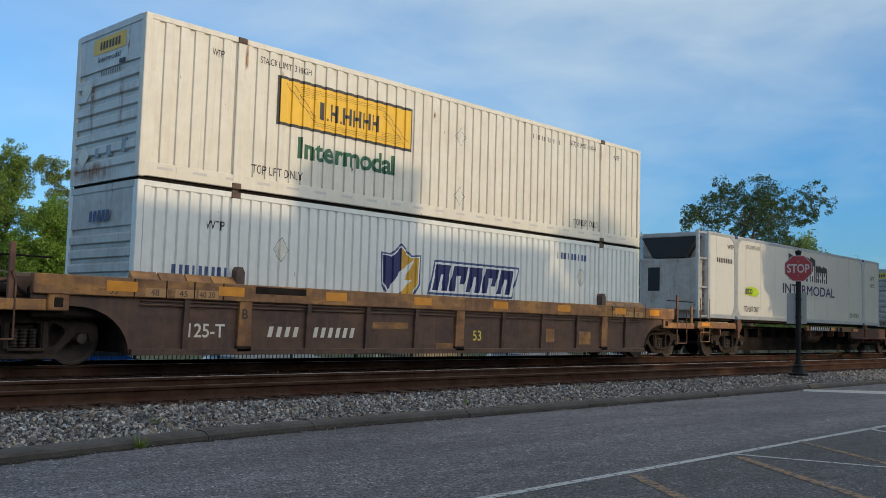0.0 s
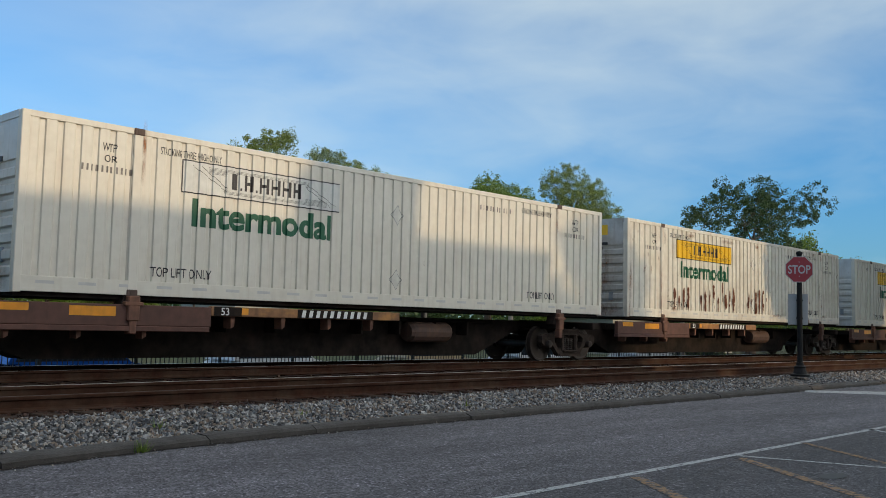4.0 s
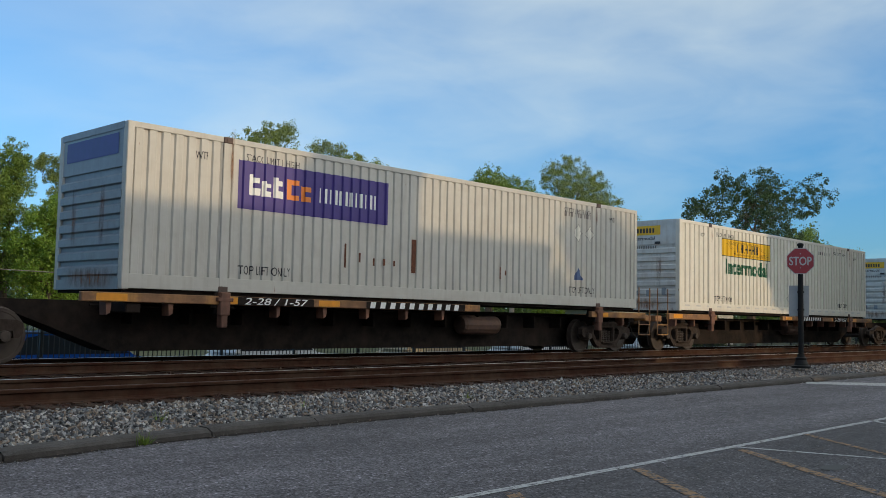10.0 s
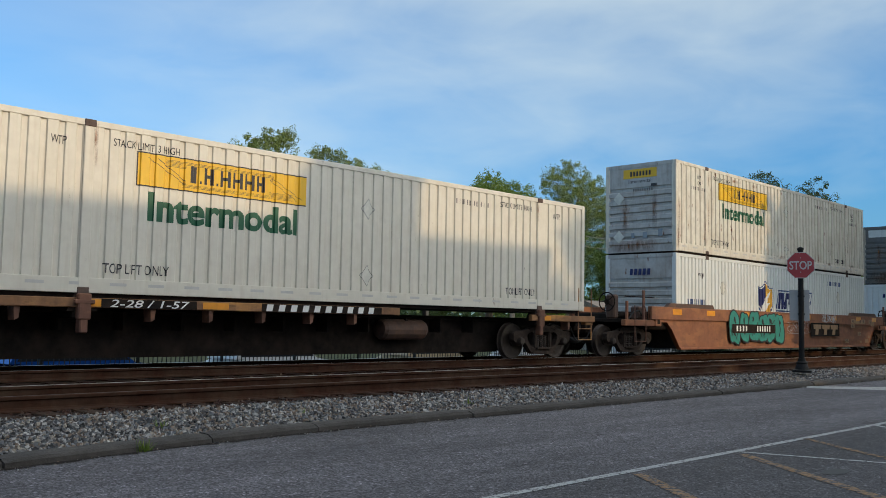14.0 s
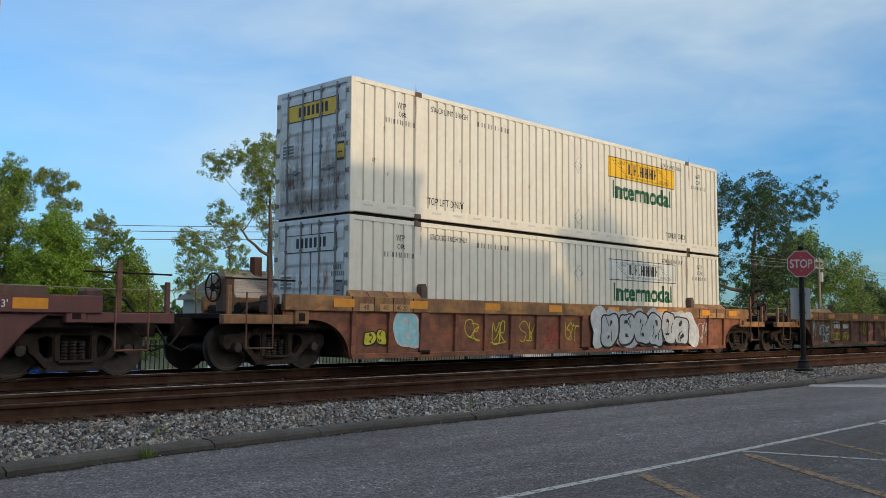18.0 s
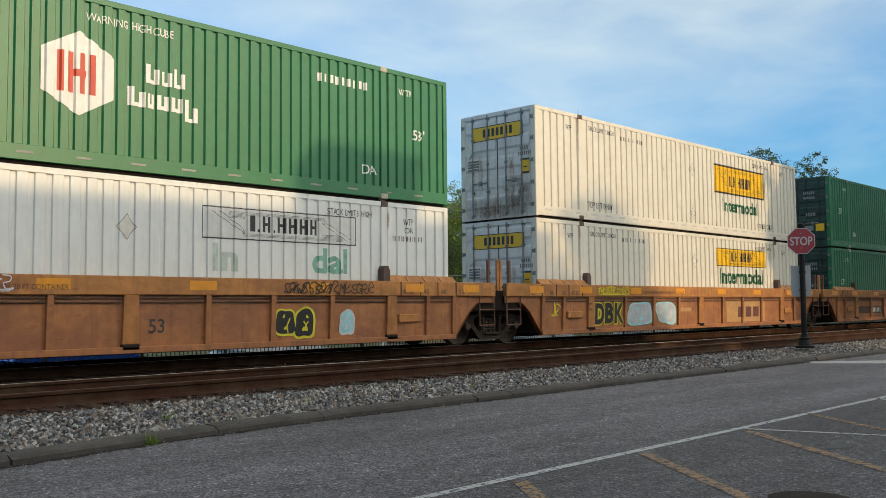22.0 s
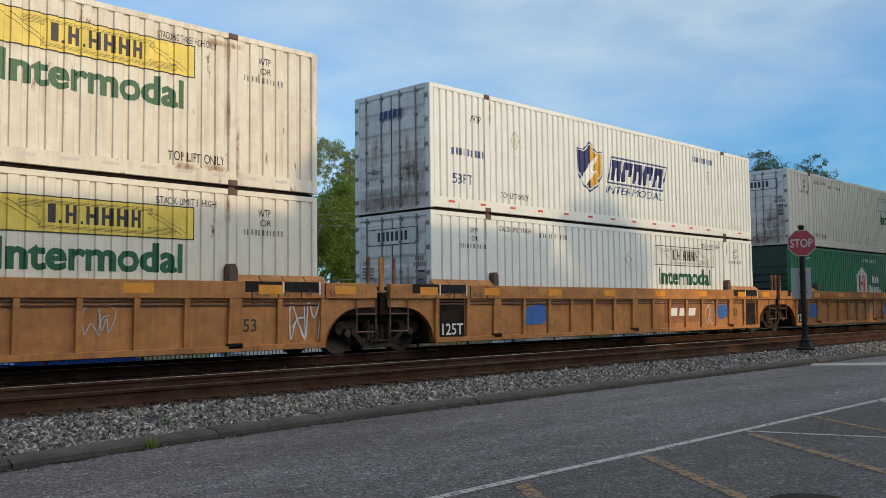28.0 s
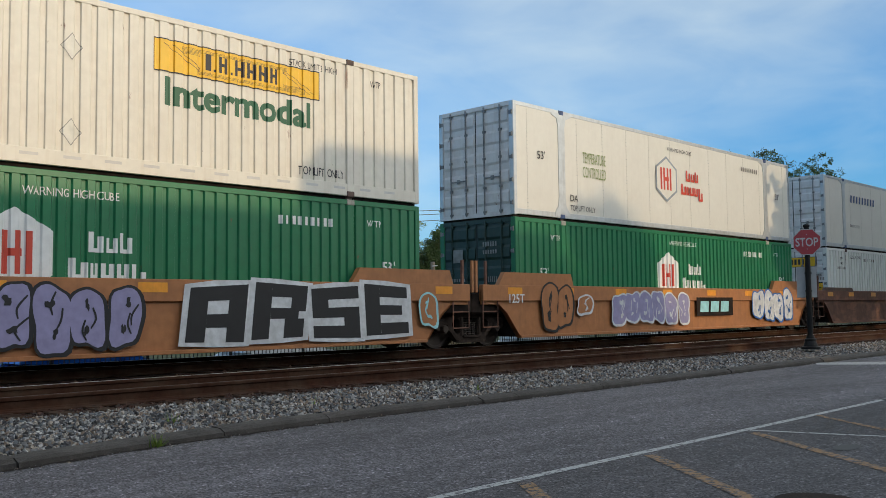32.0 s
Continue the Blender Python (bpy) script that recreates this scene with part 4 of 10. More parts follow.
def frame_parts(box_thing, skin, end_skin, style, rail_mat=None, cast_mat="casting"):
    """The steel frame that all the containers share."""
    rail_mat = rail_mat or skin
    n = NEAR
    o = 0.0 if style == "reefer" else 0.014

    def rails():
        bm = bmesh.new()
        box(bm, 0.05, CL - 0.05, n - 0.002 - o, n + 0.06, CH - 0.105, CH, bevel=0.008)
        return bm_mesh("top_rail", bm, M[rail_mat])

    def low():
        bm = bmesh.new()
        box(bm, 0.05, CL - 0.05, n - 0.004 - o, n + 0.07, 0.02, 0.16 if style == "reefer" else 0.27, bevel=0.006)
        return bm_mesh("bottom_rail", bm, M[rail_mat])

    mesh_part("top_rail", shared(("top", rail_mat), rails), None, box_thing)
    mesh_part("bottom_rail", shared(("low", rail_mat, style), low), None, box_thing)

    def post():
        bm = bmesh.new()
        box(bm, 0.0, 0.13, n - 0.006 - o, n + 0.14, 0.0, CH, bevel=0.012)
        return bm_mesh("corner_post", bm, M[rail_mat])

    for x, mirror in ((0, 1), (CL - 0.13, 1)):
        ob = mesh_part("corner_post", shared(("post", rail_mat), post), None, box_thing)
        ob.location.x = x
        ob = mesh_part("corner_post", shared(("post", rail_mat), post), None, box_thing)
        ob.location = (x, CW - 0.13, 0)
    if style != "reefer":
        def lift():
            bm = bmesh.new()
            box(bm, -0.09, 0.09, n - 0.009 - o, n + 0.10, 0.10, CH - 0.06, bevel=0.012)
            return bm_mesh("lift_post", bm, M[rail_mat])
    else:
        def lift():
            bm = bmesh.new()
            prism(bm, [(-0.32, 0.05), (0.32, 0.05), (0.32, 0.16), (0.17, 0.34), (0.14, 0.6), (0.14, CH - 0.45), (0.20, CH - 0.22), (0.42, CH - 0.14), (0.42, CH - 0.08), (-0.42, CH - 0.08),
                       (-0.42, CH - 0.14), (-0.20, CH - 0.22), (-0.14, CH - 0.45), (-0.14, 0.6), (-0.17, 0.34), (-0.32, 0.16)], n - 0.010, n + 0.08)
            return bm_mesh("lift_post", bm, M["alu"])

    def cast():
        bm = bmesh.new()
        box(bm, -0.10, 0.10, n - 0.022 - o, n + 0.14, -0.002, 0.115, bevel=0.012)
        box(bm, -0.035, 0.035, n - 0.026 - o, n - 0.02, 0.03, 0.085)
        return bm_mesh("corner_casting", bm, M["bluecast" if style == "reefer" else cast_mat])

    for x in (2.0, 14.15):
        ob = mesh_part("lift_post", shared(("lift", rail_mat, style == "reefer"), lift), None, box_thing)
        ob.location.x = x
        for z in (0.0, CH - 0.112):
            ob = mesh_part("corner_casting", shared(("cast", style == "reefer", cast_mat), cast), None, box_thing)
            ob.location = (x, 0, z)

    def roof():
        bm = bmesh.new()
        box(bm, 0.02, CL - 0.02, n + 0.03, -n - 0.03, CH - 0.05, CH - 0.012)
        return bm_mesh("roof", bm, M[skin])

    def deck():
        bm = bmesh.new()
        # drops below the box as a black fill for the shaded gap
        box(bm, 0.05, CL - 0.05, n + 0.08, -n - 0.08, -0.056, 0.15)
        return bm_mesh("floor_frame", bm, M["iron"])

    def back():
        bm = bmesh.new()
        box(bm, 0.10, CL - 0.10, -n - 0.05, -n - 0.01, 0.05, CH - 0.02)
        box(bm, CL - 0.08, CL - 0.03, n + 0.10, -n - 0.10, 0.05, CH - 0.03)
        return bm_mesh("far_wall", bm, M[skin])

    mesh_part("roof", shared(("roof", skin), roof), None, box_thing)
    mesh_part("floor_frame", shared("deck", deck), None, box_thing)
    mesh_part("far_wall", shared(("back", skin), back), None, box_thing)


def ribbed_end(t, skin):
    """The closed end: a flat header over level ribs."""
    def make():
        bm = bmesh.new()
        box(bm, 0.045, 0.09, NEAR + 0.10, -NEAR - 0.10, 0.02, CH - 0.02)
        box(bm, 0.010, 0.09, NEAR + 0.10, -NEAR - 0.10, CH - 0.78, CH - 0.10)
        box(bm, -0.004, 0.09, NEAR + 0.10, -NEAR - 0.10, CH - 0.12, CH)
        box(bm, -0.004, 0.09, NEAR + 0.10, -NEAR - 0.10, 0.0, 0.18)
        return bm_mesh("end_wall", bm, M[skin])

    def rib():
        bm = bmesh.new()
        prism_x(bm, [(0.045, 0), (-0.006, 0.025), (-0.006, 0.15), (0.045, 0.19)], NEAR + 0.12, -NEAR - 0.12)
        return bm_mesh("end_rib", bm, M[skin])
    wall = mesh_part("end_wall", shared(("rib_end", skin), make), None, t)
    for i in range(7):
        mesh_part("end_rib", shared(("end_rib", skin), rib), None, wall).location.z = 0.24 + i * 0.262
    return wall


def folded_end(t, skin):
    """A closed end of upright folds."""
    bm = bmesh.new()
    box(bm, 0.045, 0.09, NEAR + 0.10, -NEAR - 0.10, 0.02, CH - 0.02)
    box(bm, 0.005, 0.09, NEAR + 0.10, -NEAR - 0.10, CH - 0.14, CH)
    box(bm, 0.005, 0.09, NEAR + 0.10, -NEAR - 0.10, 0.0, 0.18)
    wall = part("end_wall", bm, M[skin], t)

    def fold():
        bm = bmesh.new()
        outline = [(0.045, 0.0), (0.012, 0.03), (0.012, 0.15), (0.045, 0.18)]
        a = [bm.verts.new((x, y, 0.19)) for x, y in outline]
        b = [bm.verts.new((x, y, CH - 0.15)) for x, y in outline]
        for i in range(3):
            bm.faces.new((a[i], b[i], b[i + 1], a[i + 1]))
        bmesh.ops.recalc_face_normals(bm, faces=bm.faces)
        return bm_mesh("end_rib", bm, M[skin])
    for i in range(8):
        mesh_part("end_rib", shared(("fold", skin), fold), None, wall).location.y = NEAR + 0.16 + i * 0.285
    return wall


def prism_x(bm, outline, y0, y1):
    a = [bm.verts.new((x, y0, z)) for x, z in outline]
    b = [bm.verts.new((x, y1, z)) for x, z in outline]
    k = len(outline)
    bm.faces.new(a)
    bm.faces.new(b[::-1])
    for i in range(k):
        bm.faces.new((a[i], b[i], b[(i + 1) % k], a[(i + 1) % k]))


def door_end(t, skin):
    """Two doors with four locking rods."""
    for side in (-1, 1):
        def make():
            bm = bmesh.new()
            a, b = (NEAR + 0.13, -0.008) if side < 0 else (0.008, -NEAR - 0.13)
            box(bm, 0.03, 0.075, a, b, 0.10, CH - 0.10, bevel=0.008)
            return bm_mesh("door", bm, M[skin])

        def panel():
            bm = bmesh.new()
            a, b = (NEAR + 0.13, -0.008) if side < 0 else (0.008, -NEAR - 0.13)
            prism_x(bm, [(0.031, 0.0), (0.006, 0.07), (0.006, 0.30), (0.031, 0.37)], a + 0.05, b - 0.05)
            bmesh.ops.recalc_face_normals(bm, faces=bm.faces)
            return bm_mesh("door_panel", bm, M[skin])
        door = mesh_part("door", shared(("door", skin, side), make), None, t)
        for i in range(5):
            mesh_part("door_panel", shared(("door_panel", skin, side), panel), None, door).location.z = 0.28 + i * 0.52

        for off in (0.32, 0.86):
            def rod():
                bm = bmesh.new()
                y = side * off
                tube(bm, (-0.012, y, 0.05), (-0.012, y, CH - 0.05), 0.019, None, 8)
                for z in (0.12, 0.75, 1.5, 2.2, 2.75):
                    box(bm, -0.02, 0.03, y - 0.045, y + 0.045, z - 0.03, z + 0.03)
                box(bm, -0.035, -0.012, y - 0.02, y + 0.02, 1.05, 1.10)
                return bm_mesh("lock_rod", bm, M["greenend" if skin == "greenend" else "rod"])
            mesh_part("lock_rod", shared(("rod", side, off, skin == "greenend"), rod), None, door)
        def hinge():
            bm = bmesh.new()
            y = side * (-NEAR - 0.085)
            box(bm, -0.012, 0.03, y - 0.055, y + 0.055, -0.045, 0.045, bevel=0.006)
            tube(bm, (-0.014, y + side * 0.045, -0.06), (-0.014, y + side * 0.045, 0.06), 0.016, None, 8)
            return bm_mesh("hinge", bm, M["rod"])
        for z in (0.30, 0.88, 1.46, 2.04, 2.60):
            mesh_part("hinge", shared(("hinge", side), hinge), None, door).location.z = z

        def handle():
            bm = bmesh.new()
            y = side * 0.59
            box(bm, -0.030, -0.012, y - 0.27, y + 0.27, 0.98, 1.015, bevel=0.004)
            box(bm, -0.026, 0.02, y - 0.05, y + 0.05, 0.94, 1.05, bevel=0.006)
            return bm_mesh("handle", bm, M["rod"])
        mesh_part("handle", shared(("door_handle", side), handle), None, door)
    for nm, z0, z1 in (("door_sill", 0.0, 0.11), ("door_header", CH - 0.11, CH)):
        mesh_part(nm, shared((nm, skin), lambda: bm_mesh(nm, boxed(0.0, 0.10, NEAR + 0.12, -NEAR - 0.12, z0, z1), M[skin])), None, t)
    for y in (-0.008, 0.008):
        part("door_seal", boxed(0.028, 0.05, y - 0.006, y + 0.006, 0.12, CH - 0.12), M["rubber"], t)


PY = NEAR - 0.012   # paint on the near wall


def wing_plaque(t, x, z, w=3.68, h=0.60, fill="yellow", border="ink", thick=0.03, word_h=0.27, end=False):
    """The hauler's plaque: a coloured field, a drawn scroll and a row of plain bars for the name."""
    bm = bmesh.new()
    rect(bm, x, x + w, z, z + h, PY - 0.002)
    plaque = part("plaque", bm, M[border], t, "bordered name plaque")
    bm = bmesh.new()
    rect(bm, x + thick, x + w - thick, z + thick, z + h - thick, PY - 0.004)
    part("plaque_field", bm, M[fill], plaque)
    bm = bmesh.new()
    for i in range(6):
        o = i * 0.022 * h / 0.6
        a, b = x + 0.10 * w, x + 0.88 * w
        rect(bm, a + 0.05 * w, b - 0.10 * w, z + h * 0.86 - o, z + h * 0.86 - o + 0.006, PY - 0.006)
        rect(bm, a + 0.14 * w, b + 0.02 * w, z + h * 0.12 + o, z + h * 0.12 + o + 0.006, PY - 0.0065)
    for s, e in (((0.05, 0.86), (0.25, 0.20)), ((0.10, 0.86), (0.28, 0.20)), ((0.72, 0.80), (0.93, 0.14)), ((0.76, 0.80), (0.96, 0.20))):
        p, q = (x + s[0] * w, z + s[1] * h), (x + e[0] * w, z + e[1] * h)
        flat(bm, [p, (p[0] + 0.02, p[1]), (q[0] + 0.02, q[1]), q], PY - 0.007)
    part("scroll_work", bm, M["ink"], plaque, kind="stuff")
    # the name: plain blocks
    bm = bmesh.new()
    widths = [0.55, 0.16, 0.8, 0.16, 0.85, 0.85, 0.85, 0.75]
    tot = sum(widths) + 0.22 * (len(widths) - 1)
    k = 0.44 * w / tot
    a = x + 0.28 * w
    zz = z + 0.28 * h
    rect(bm, x + 0.255 * w, x + 0.75 * w, z + 0.2 * h, z + 0.78 * h, PY - 0.0085)
    field = part("name_field", bm, M[fill], plaque)
    bm = bmesh.new()
    for wd in widths:
        hh = word_h if wd > 0.2 else 0.05
        if wd > 0.7:
            bar = wd * k * 0.30
            rect(bm, a, a + bar, zz, zz + hh, PY - 0.010)
            rect(bm, a + wd * k - bar, a + wd * k, zz, zz + hh, PY - 0.010)
            rect(bm, a + bar, a + wd * k - bar, zz + hh * 0.4, zz + hh * 0.6, PY - 0.010)
        else:
            rect(bm, a, a + wd * k, zz, zz + hh, PY - 0.010)
        a += (wd + 0.22) * k
    part("name_mark", bm, M["ink"], plaque, "plain dark bars in place of a name", "stuff")


def end_plaque(t, z, fill="yellow", doors=False, word=True):
    x = 0.002 if doors else 0.004
    bm = bmesh.new()
    pts = [(x, 0.62, z), (x, -0.62, z), (x, -0.62, z + 0.30), (x, 0.62, z + 0.30)] if not doors else [(x, 0.90, z), (x, -0.90, z), (x, -0.90, z + 0.40), (x, 0.90, z + 0.40)]
    bm.faces.new([bm.verts.new(p) for p in pts])
    p = part("end_plaque", bm, M[fill], t, "small name plaque on the end")
    if doors:
        bm = bmesh.new()
        for y0, y1, z0, z1 in ((0.90, -0.90, z, z + 0.02), (0.90, -0.90, z + 0.38, z + 0.40), (0.90, 0.88, z, z + 0.4), (-0.88, -0.90, z, z + 0.4)):
            bm.faces.new([bm.verts.new(q) for q in ((x - 0.003, y0, z0), (x - 0.003, y1, z0), (x - 0.003, y1, z1), (x - 0.003, y0, z1))])
        part("plaque_border", bm, M["ink"], p, kind="stuff")
    bm = bmesh.new()
    k, zz, hh = (1.0, z + 0.07, 0.15) if not doors else (1.35, z + 0.1, 0.22)
    for i in range(7):
        y = (0.36 - i * 0.115) * k
        bm.faces.new([bm.verts.new(q) for q in ((x - 0.004, y, zz), (x - 0.004, y - 0.07 * k, zz), (x - 0.004, y - 0.07 * k, zz + hh), (x - 0.004, y, zz + hh))])
    part("name_mark", bm, M["ink"], p, kind="stuff")


def diamonds(t, x, z, w=0.46):
    bm = bmesh.new()
    for s, y, k in ((1.0, PY - 0.002, "a"),):
        c = [(x, z - w / 2), (x + w / 2 * 0.8, z), (x, z + w / 2), (x - w / 2 * 0.8, z)]
        i = [(px * 0.9 + x * 0.1, pz * 0.9 + z * 0.1) for px, pz in c]
        for j in range(4):
            flat(bm, [c[j], c[(j + 1) % 4], i[(j + 1) % 4], i[j]], y)
    part("placard_frame", bm, M["placard"], t)
    bm = bmesh.new()
    flat(bm, i, PY - 0.0025)
    part("placard", bm, M["dimwhite"], t)


def stencils(t, mat="ink", pin=True, third="STACK LIMIT 3 HIGH", seed=0):
    letters(t, "TOP LIFT ONLY", 2.33, 0.36, 0.17, M[mat], PY, 0.004, width=1.22)
    letters(t, "TOP LIFT ONLY", 12.82, 0.36, 0.17, M[mat], PY, 0.004, width=1.16)
    letters(t, third, 2.42, 2.52, 0.13, M[mat], PY, 0.002, width=1.25)
    letters(t, third, 12.6, 2.52, 0.13, M[mat], PY, 0.002, width=1.2)
    for x in (1.35, 14.75):
        letters(t, "WTP", x, 2.42, 0.14, M[mat], PY, 0.004, width=0.26)
        if pin:
            letters(t, "OR", x + 0.04, 2.24, 0.12, M[mat], PY, 0.003)
            bars(t, x - 0.35, x + 0.6, 2.06, 2.17, 11, M["faint"], PY, "faded_marking", 0.0, 0.4)


def dashes(t, mat="reflect", n=22):
    bm = bmesh.new()
    for i in range(n):
        x = 0.35 + i * (CL - 0.7) / n
        rect(bm, x, x + 0.30, 0.15, 0.20, NEAR - 0.0215)
    part("reflective_strip", bm, M[mat], t, kind="stuff")


def stain_material(name, color, strength):
    """A run of rust or soot that thins out towards its edges and breaks up."""
    m = bpy.data.materials.new(name)
    m.use_nodes = True
    nt = m.node_tree
    link = nt.links.new
    bsdf = nt.nodes["Principled BSDF"]
    bsdf.inputs["Base Color"].default_value = (*color, 1)
    bsdf.inputs["Roughness"].default_value = 0.85
    coord = nt.nodes.new("ShaderNodeTexCoord")

    def calc(op, a, b):
        x = nt.nodes.new("ShaderNodeMath")
        x.operation = op
        x.use_clamp = True
        for k, v in enumerate((a, b)):
            if isinstance(v, float):
                x.inputs[k].default_value = v
            else:
                link(v, x.inputs[k])
        return x.outputs[0]
    cut = nt.nodes.new("ShaderNodeSeparateXYZ")
    link(coord.outputs["Generated"], cut.inputs[0])
    fade = None
    for axis in "XYZ":
        g = cut.outputs[axis]
        hump = calc("MULTIPLY", calc("MULTIPLY", g, calc("SUBTRACT", 1.0, g)), 4.0)
        fade = hump if fade is None else calc("MULTIPLY", fade, hump)
    info = nt.nodes.new("ShaderNodeObjectInfo")
    mp = nt.nodes.new("ShaderNodeMapping")
    mp.inputs["Scale"].default_value = (1, 1, 0.3)
    link(coord.outputs["Object"], mp.inputs["Vector"])
    n = nt.nodes.new("ShaderNodeTexNoise")
    n.noise_dimensions = "4D"
    n.inputs["Scale"].default_value = 9.0
    n.inputs["Detail"].default_value = 6.0
    n.inputs["Roughness"].default_value = 0.65
    link(mp.outputs["Vector"], n.inputs["Vector"])
    link(calc_plain(nt, info.outputs["Random"], 40.0), n.inputs["W"])
    r = nt.nodes.new("ShaderNodeMapRange")
    r.inputs["From Min"].default_value, r.inputs["From Max"].default_value = 0.38, 0.62
    link(n.outputs["Fac"], r.inputs["Value"])
    link(calc("MULTIPLY", calc("MULTIPLY", fade, r.outputs["Result"]), strength), bsdf.inputs["Alpha"])
    return m


def calc_plain(nt, sock, k):
    x = nt.nodes.new("ShaderNodeMath")
    x.operation = "MULTIPLY"
    nt.links.new(sock, x.inputs[0])
    x.inputs[1].default_value = k
    return x.outputs[0]


M["pale_casting"] = material("chipped_white_casting", (0.46, 0.43, 0.36), 0.6, vary=0.2, scale=14, rust=0.8, grime=0.4)
M["rust_run"] = stain_material("rust_run_off", (0.34, 0.135, 0.042), 0.85)
M["soot"] = stain_material("brown_road_film", (0.135, 0.075, 0.042), 0.85)
STAIN_RNG = random.Random(77)
LIFTS = (2.0, 14.15)


def stain(t, mat, across, x, z, w, h):
    """One run of dirt: across=True on the end wall (x is then the place across it), else on the near side."""
    def make():
        bm = bmesh.new()
        c = [(-w / 2, -h / 2), (w / 2, -h / 2), (w / 2, h / 2), (-w / 2, h / 2)]
        bm.faces.new([bm.verts.new((0, -a, b) if across else (a, 0, b)) for a, b in c])
        return bm_mesh("stain", bm, M[mat])
    ob = mesh_part("rust_run" if mat == "rust_run" else "dirt_film", shared(("stain", mat, across, w, h), make), None, t)
    ob.location = (-0.016, x, z) if across else (x, NEAR - 0.0275, z)


def weather(t, amount, soot=0, sides=True):
    """Rust down the seams, below the castings and on the end wall."""
    rng = STAIN_RNG
    run = amount if sides else 0
    for lx in LIFTS:
        for k in range(1 + 2 * run):
            stain(t, "rust_run", False, lx + rng.choice((-0.1, 0.1)), rng.uniform(0.35, 1.5) if k else 2.5, 0.09, rng.choice((0.5, 0.8, 1.2)))
    for k in range(2 * run):
        stain(t, "rust_run", False, 0.13 + rng.uniform(-0.04, 0.04), rng.uniform(0.3, 1.3), 0.12, rng.choice((0.8, 1.2)))
    for k in range(3 * run):
        stain(t, "rust_run", False, rng.uniform(0.5, CL - 0.5), rng.choice((0.26, 0.30, 2.66)), rng.choice((0.5, 0.9)), 0.14)
    for k in range(5 * run):
        stain(t, "rust_run", False, rng.uniform(0.4, CL - 0.4), rng.uniform(0.4, 2.4), 0.06, rng.choice((0.16, 0.3)))
    for y in (-0.55, 0.55):
        for k in range(amount):
            stain(t, "rust_run", True, y + rng.uniform(-0.05, 0.05), 1.3 + rng.uniform(-0.15, 0.15), 0.20, 1.2)
    for k in range(amount):
        stain(t, "rust_run", True, rng.uniform(-0.4, 0.4), 0.2, 1.9, 0.40)
    for k in range(soot):
        stain(t, "soot", True, rng.choice((-0.7, 0.65)), rng.uniform(0.4, 0.8), 1.1, 1.4)
        stain(t, "soot", True, 0.0, 0.28, 2.6, 0.7)


def door_marks(t, card):
    """The printed plates, number bars and placard holders on a pair of doors."""
    def sheet(spots, x, mat, label):
        bm = bmesh.new()
        for y, z, w, h in spots:
            bm.faces.new([bm.verts.new(q) for q in ((x, y + w / 2, z - h / 2), (x, y - w / 2, z - h / 2), (x, y - w / 2, z + h / 2), (x, y + w / 2, z + h / 2))])
        return part("door_label", bm, M[mat], t, label, kind="stuff")
    sheet([(-0.98, 1.32, 0.26, 0.40)], -0.001, card, "warning card on the door")
    sheet([(-0.98, 1.50, 0.26, 0.05), (-0.98, 1.30, 0.14, 0.03), (-0.98, 1.15, 0.26, 0.05)], -0.004, "ink", "black print on the card")
    sheet([(0.84, 1.62 - k * 0.075, 0.40, 0.05) for k in range(4)], -0.001, "faint", "dark lines of small print")
    sheet([(-0.82 - k * 0.075, 1.80, 0.045, 0.10) for k in range(4)] + [(-0.76 - k * 0.065, 1.66, 0.04, 0.10) for k in range(7)], -0.001, "faint", "number bars")
    for z in (1.95, 1.12):
        bm = bmesh.new()
        box(bm, -0.004, 0.03, -0.17, 0.17, -0.17, 0.17)
        holder = part("placard", bm, M["dimwhite"], t)
        holder.matrix_basis = Matrix.Translation((0, 1.02 if z > 1.5 else 0.98, z)) @ pose(0, 0, 0, 45, 0, 0)


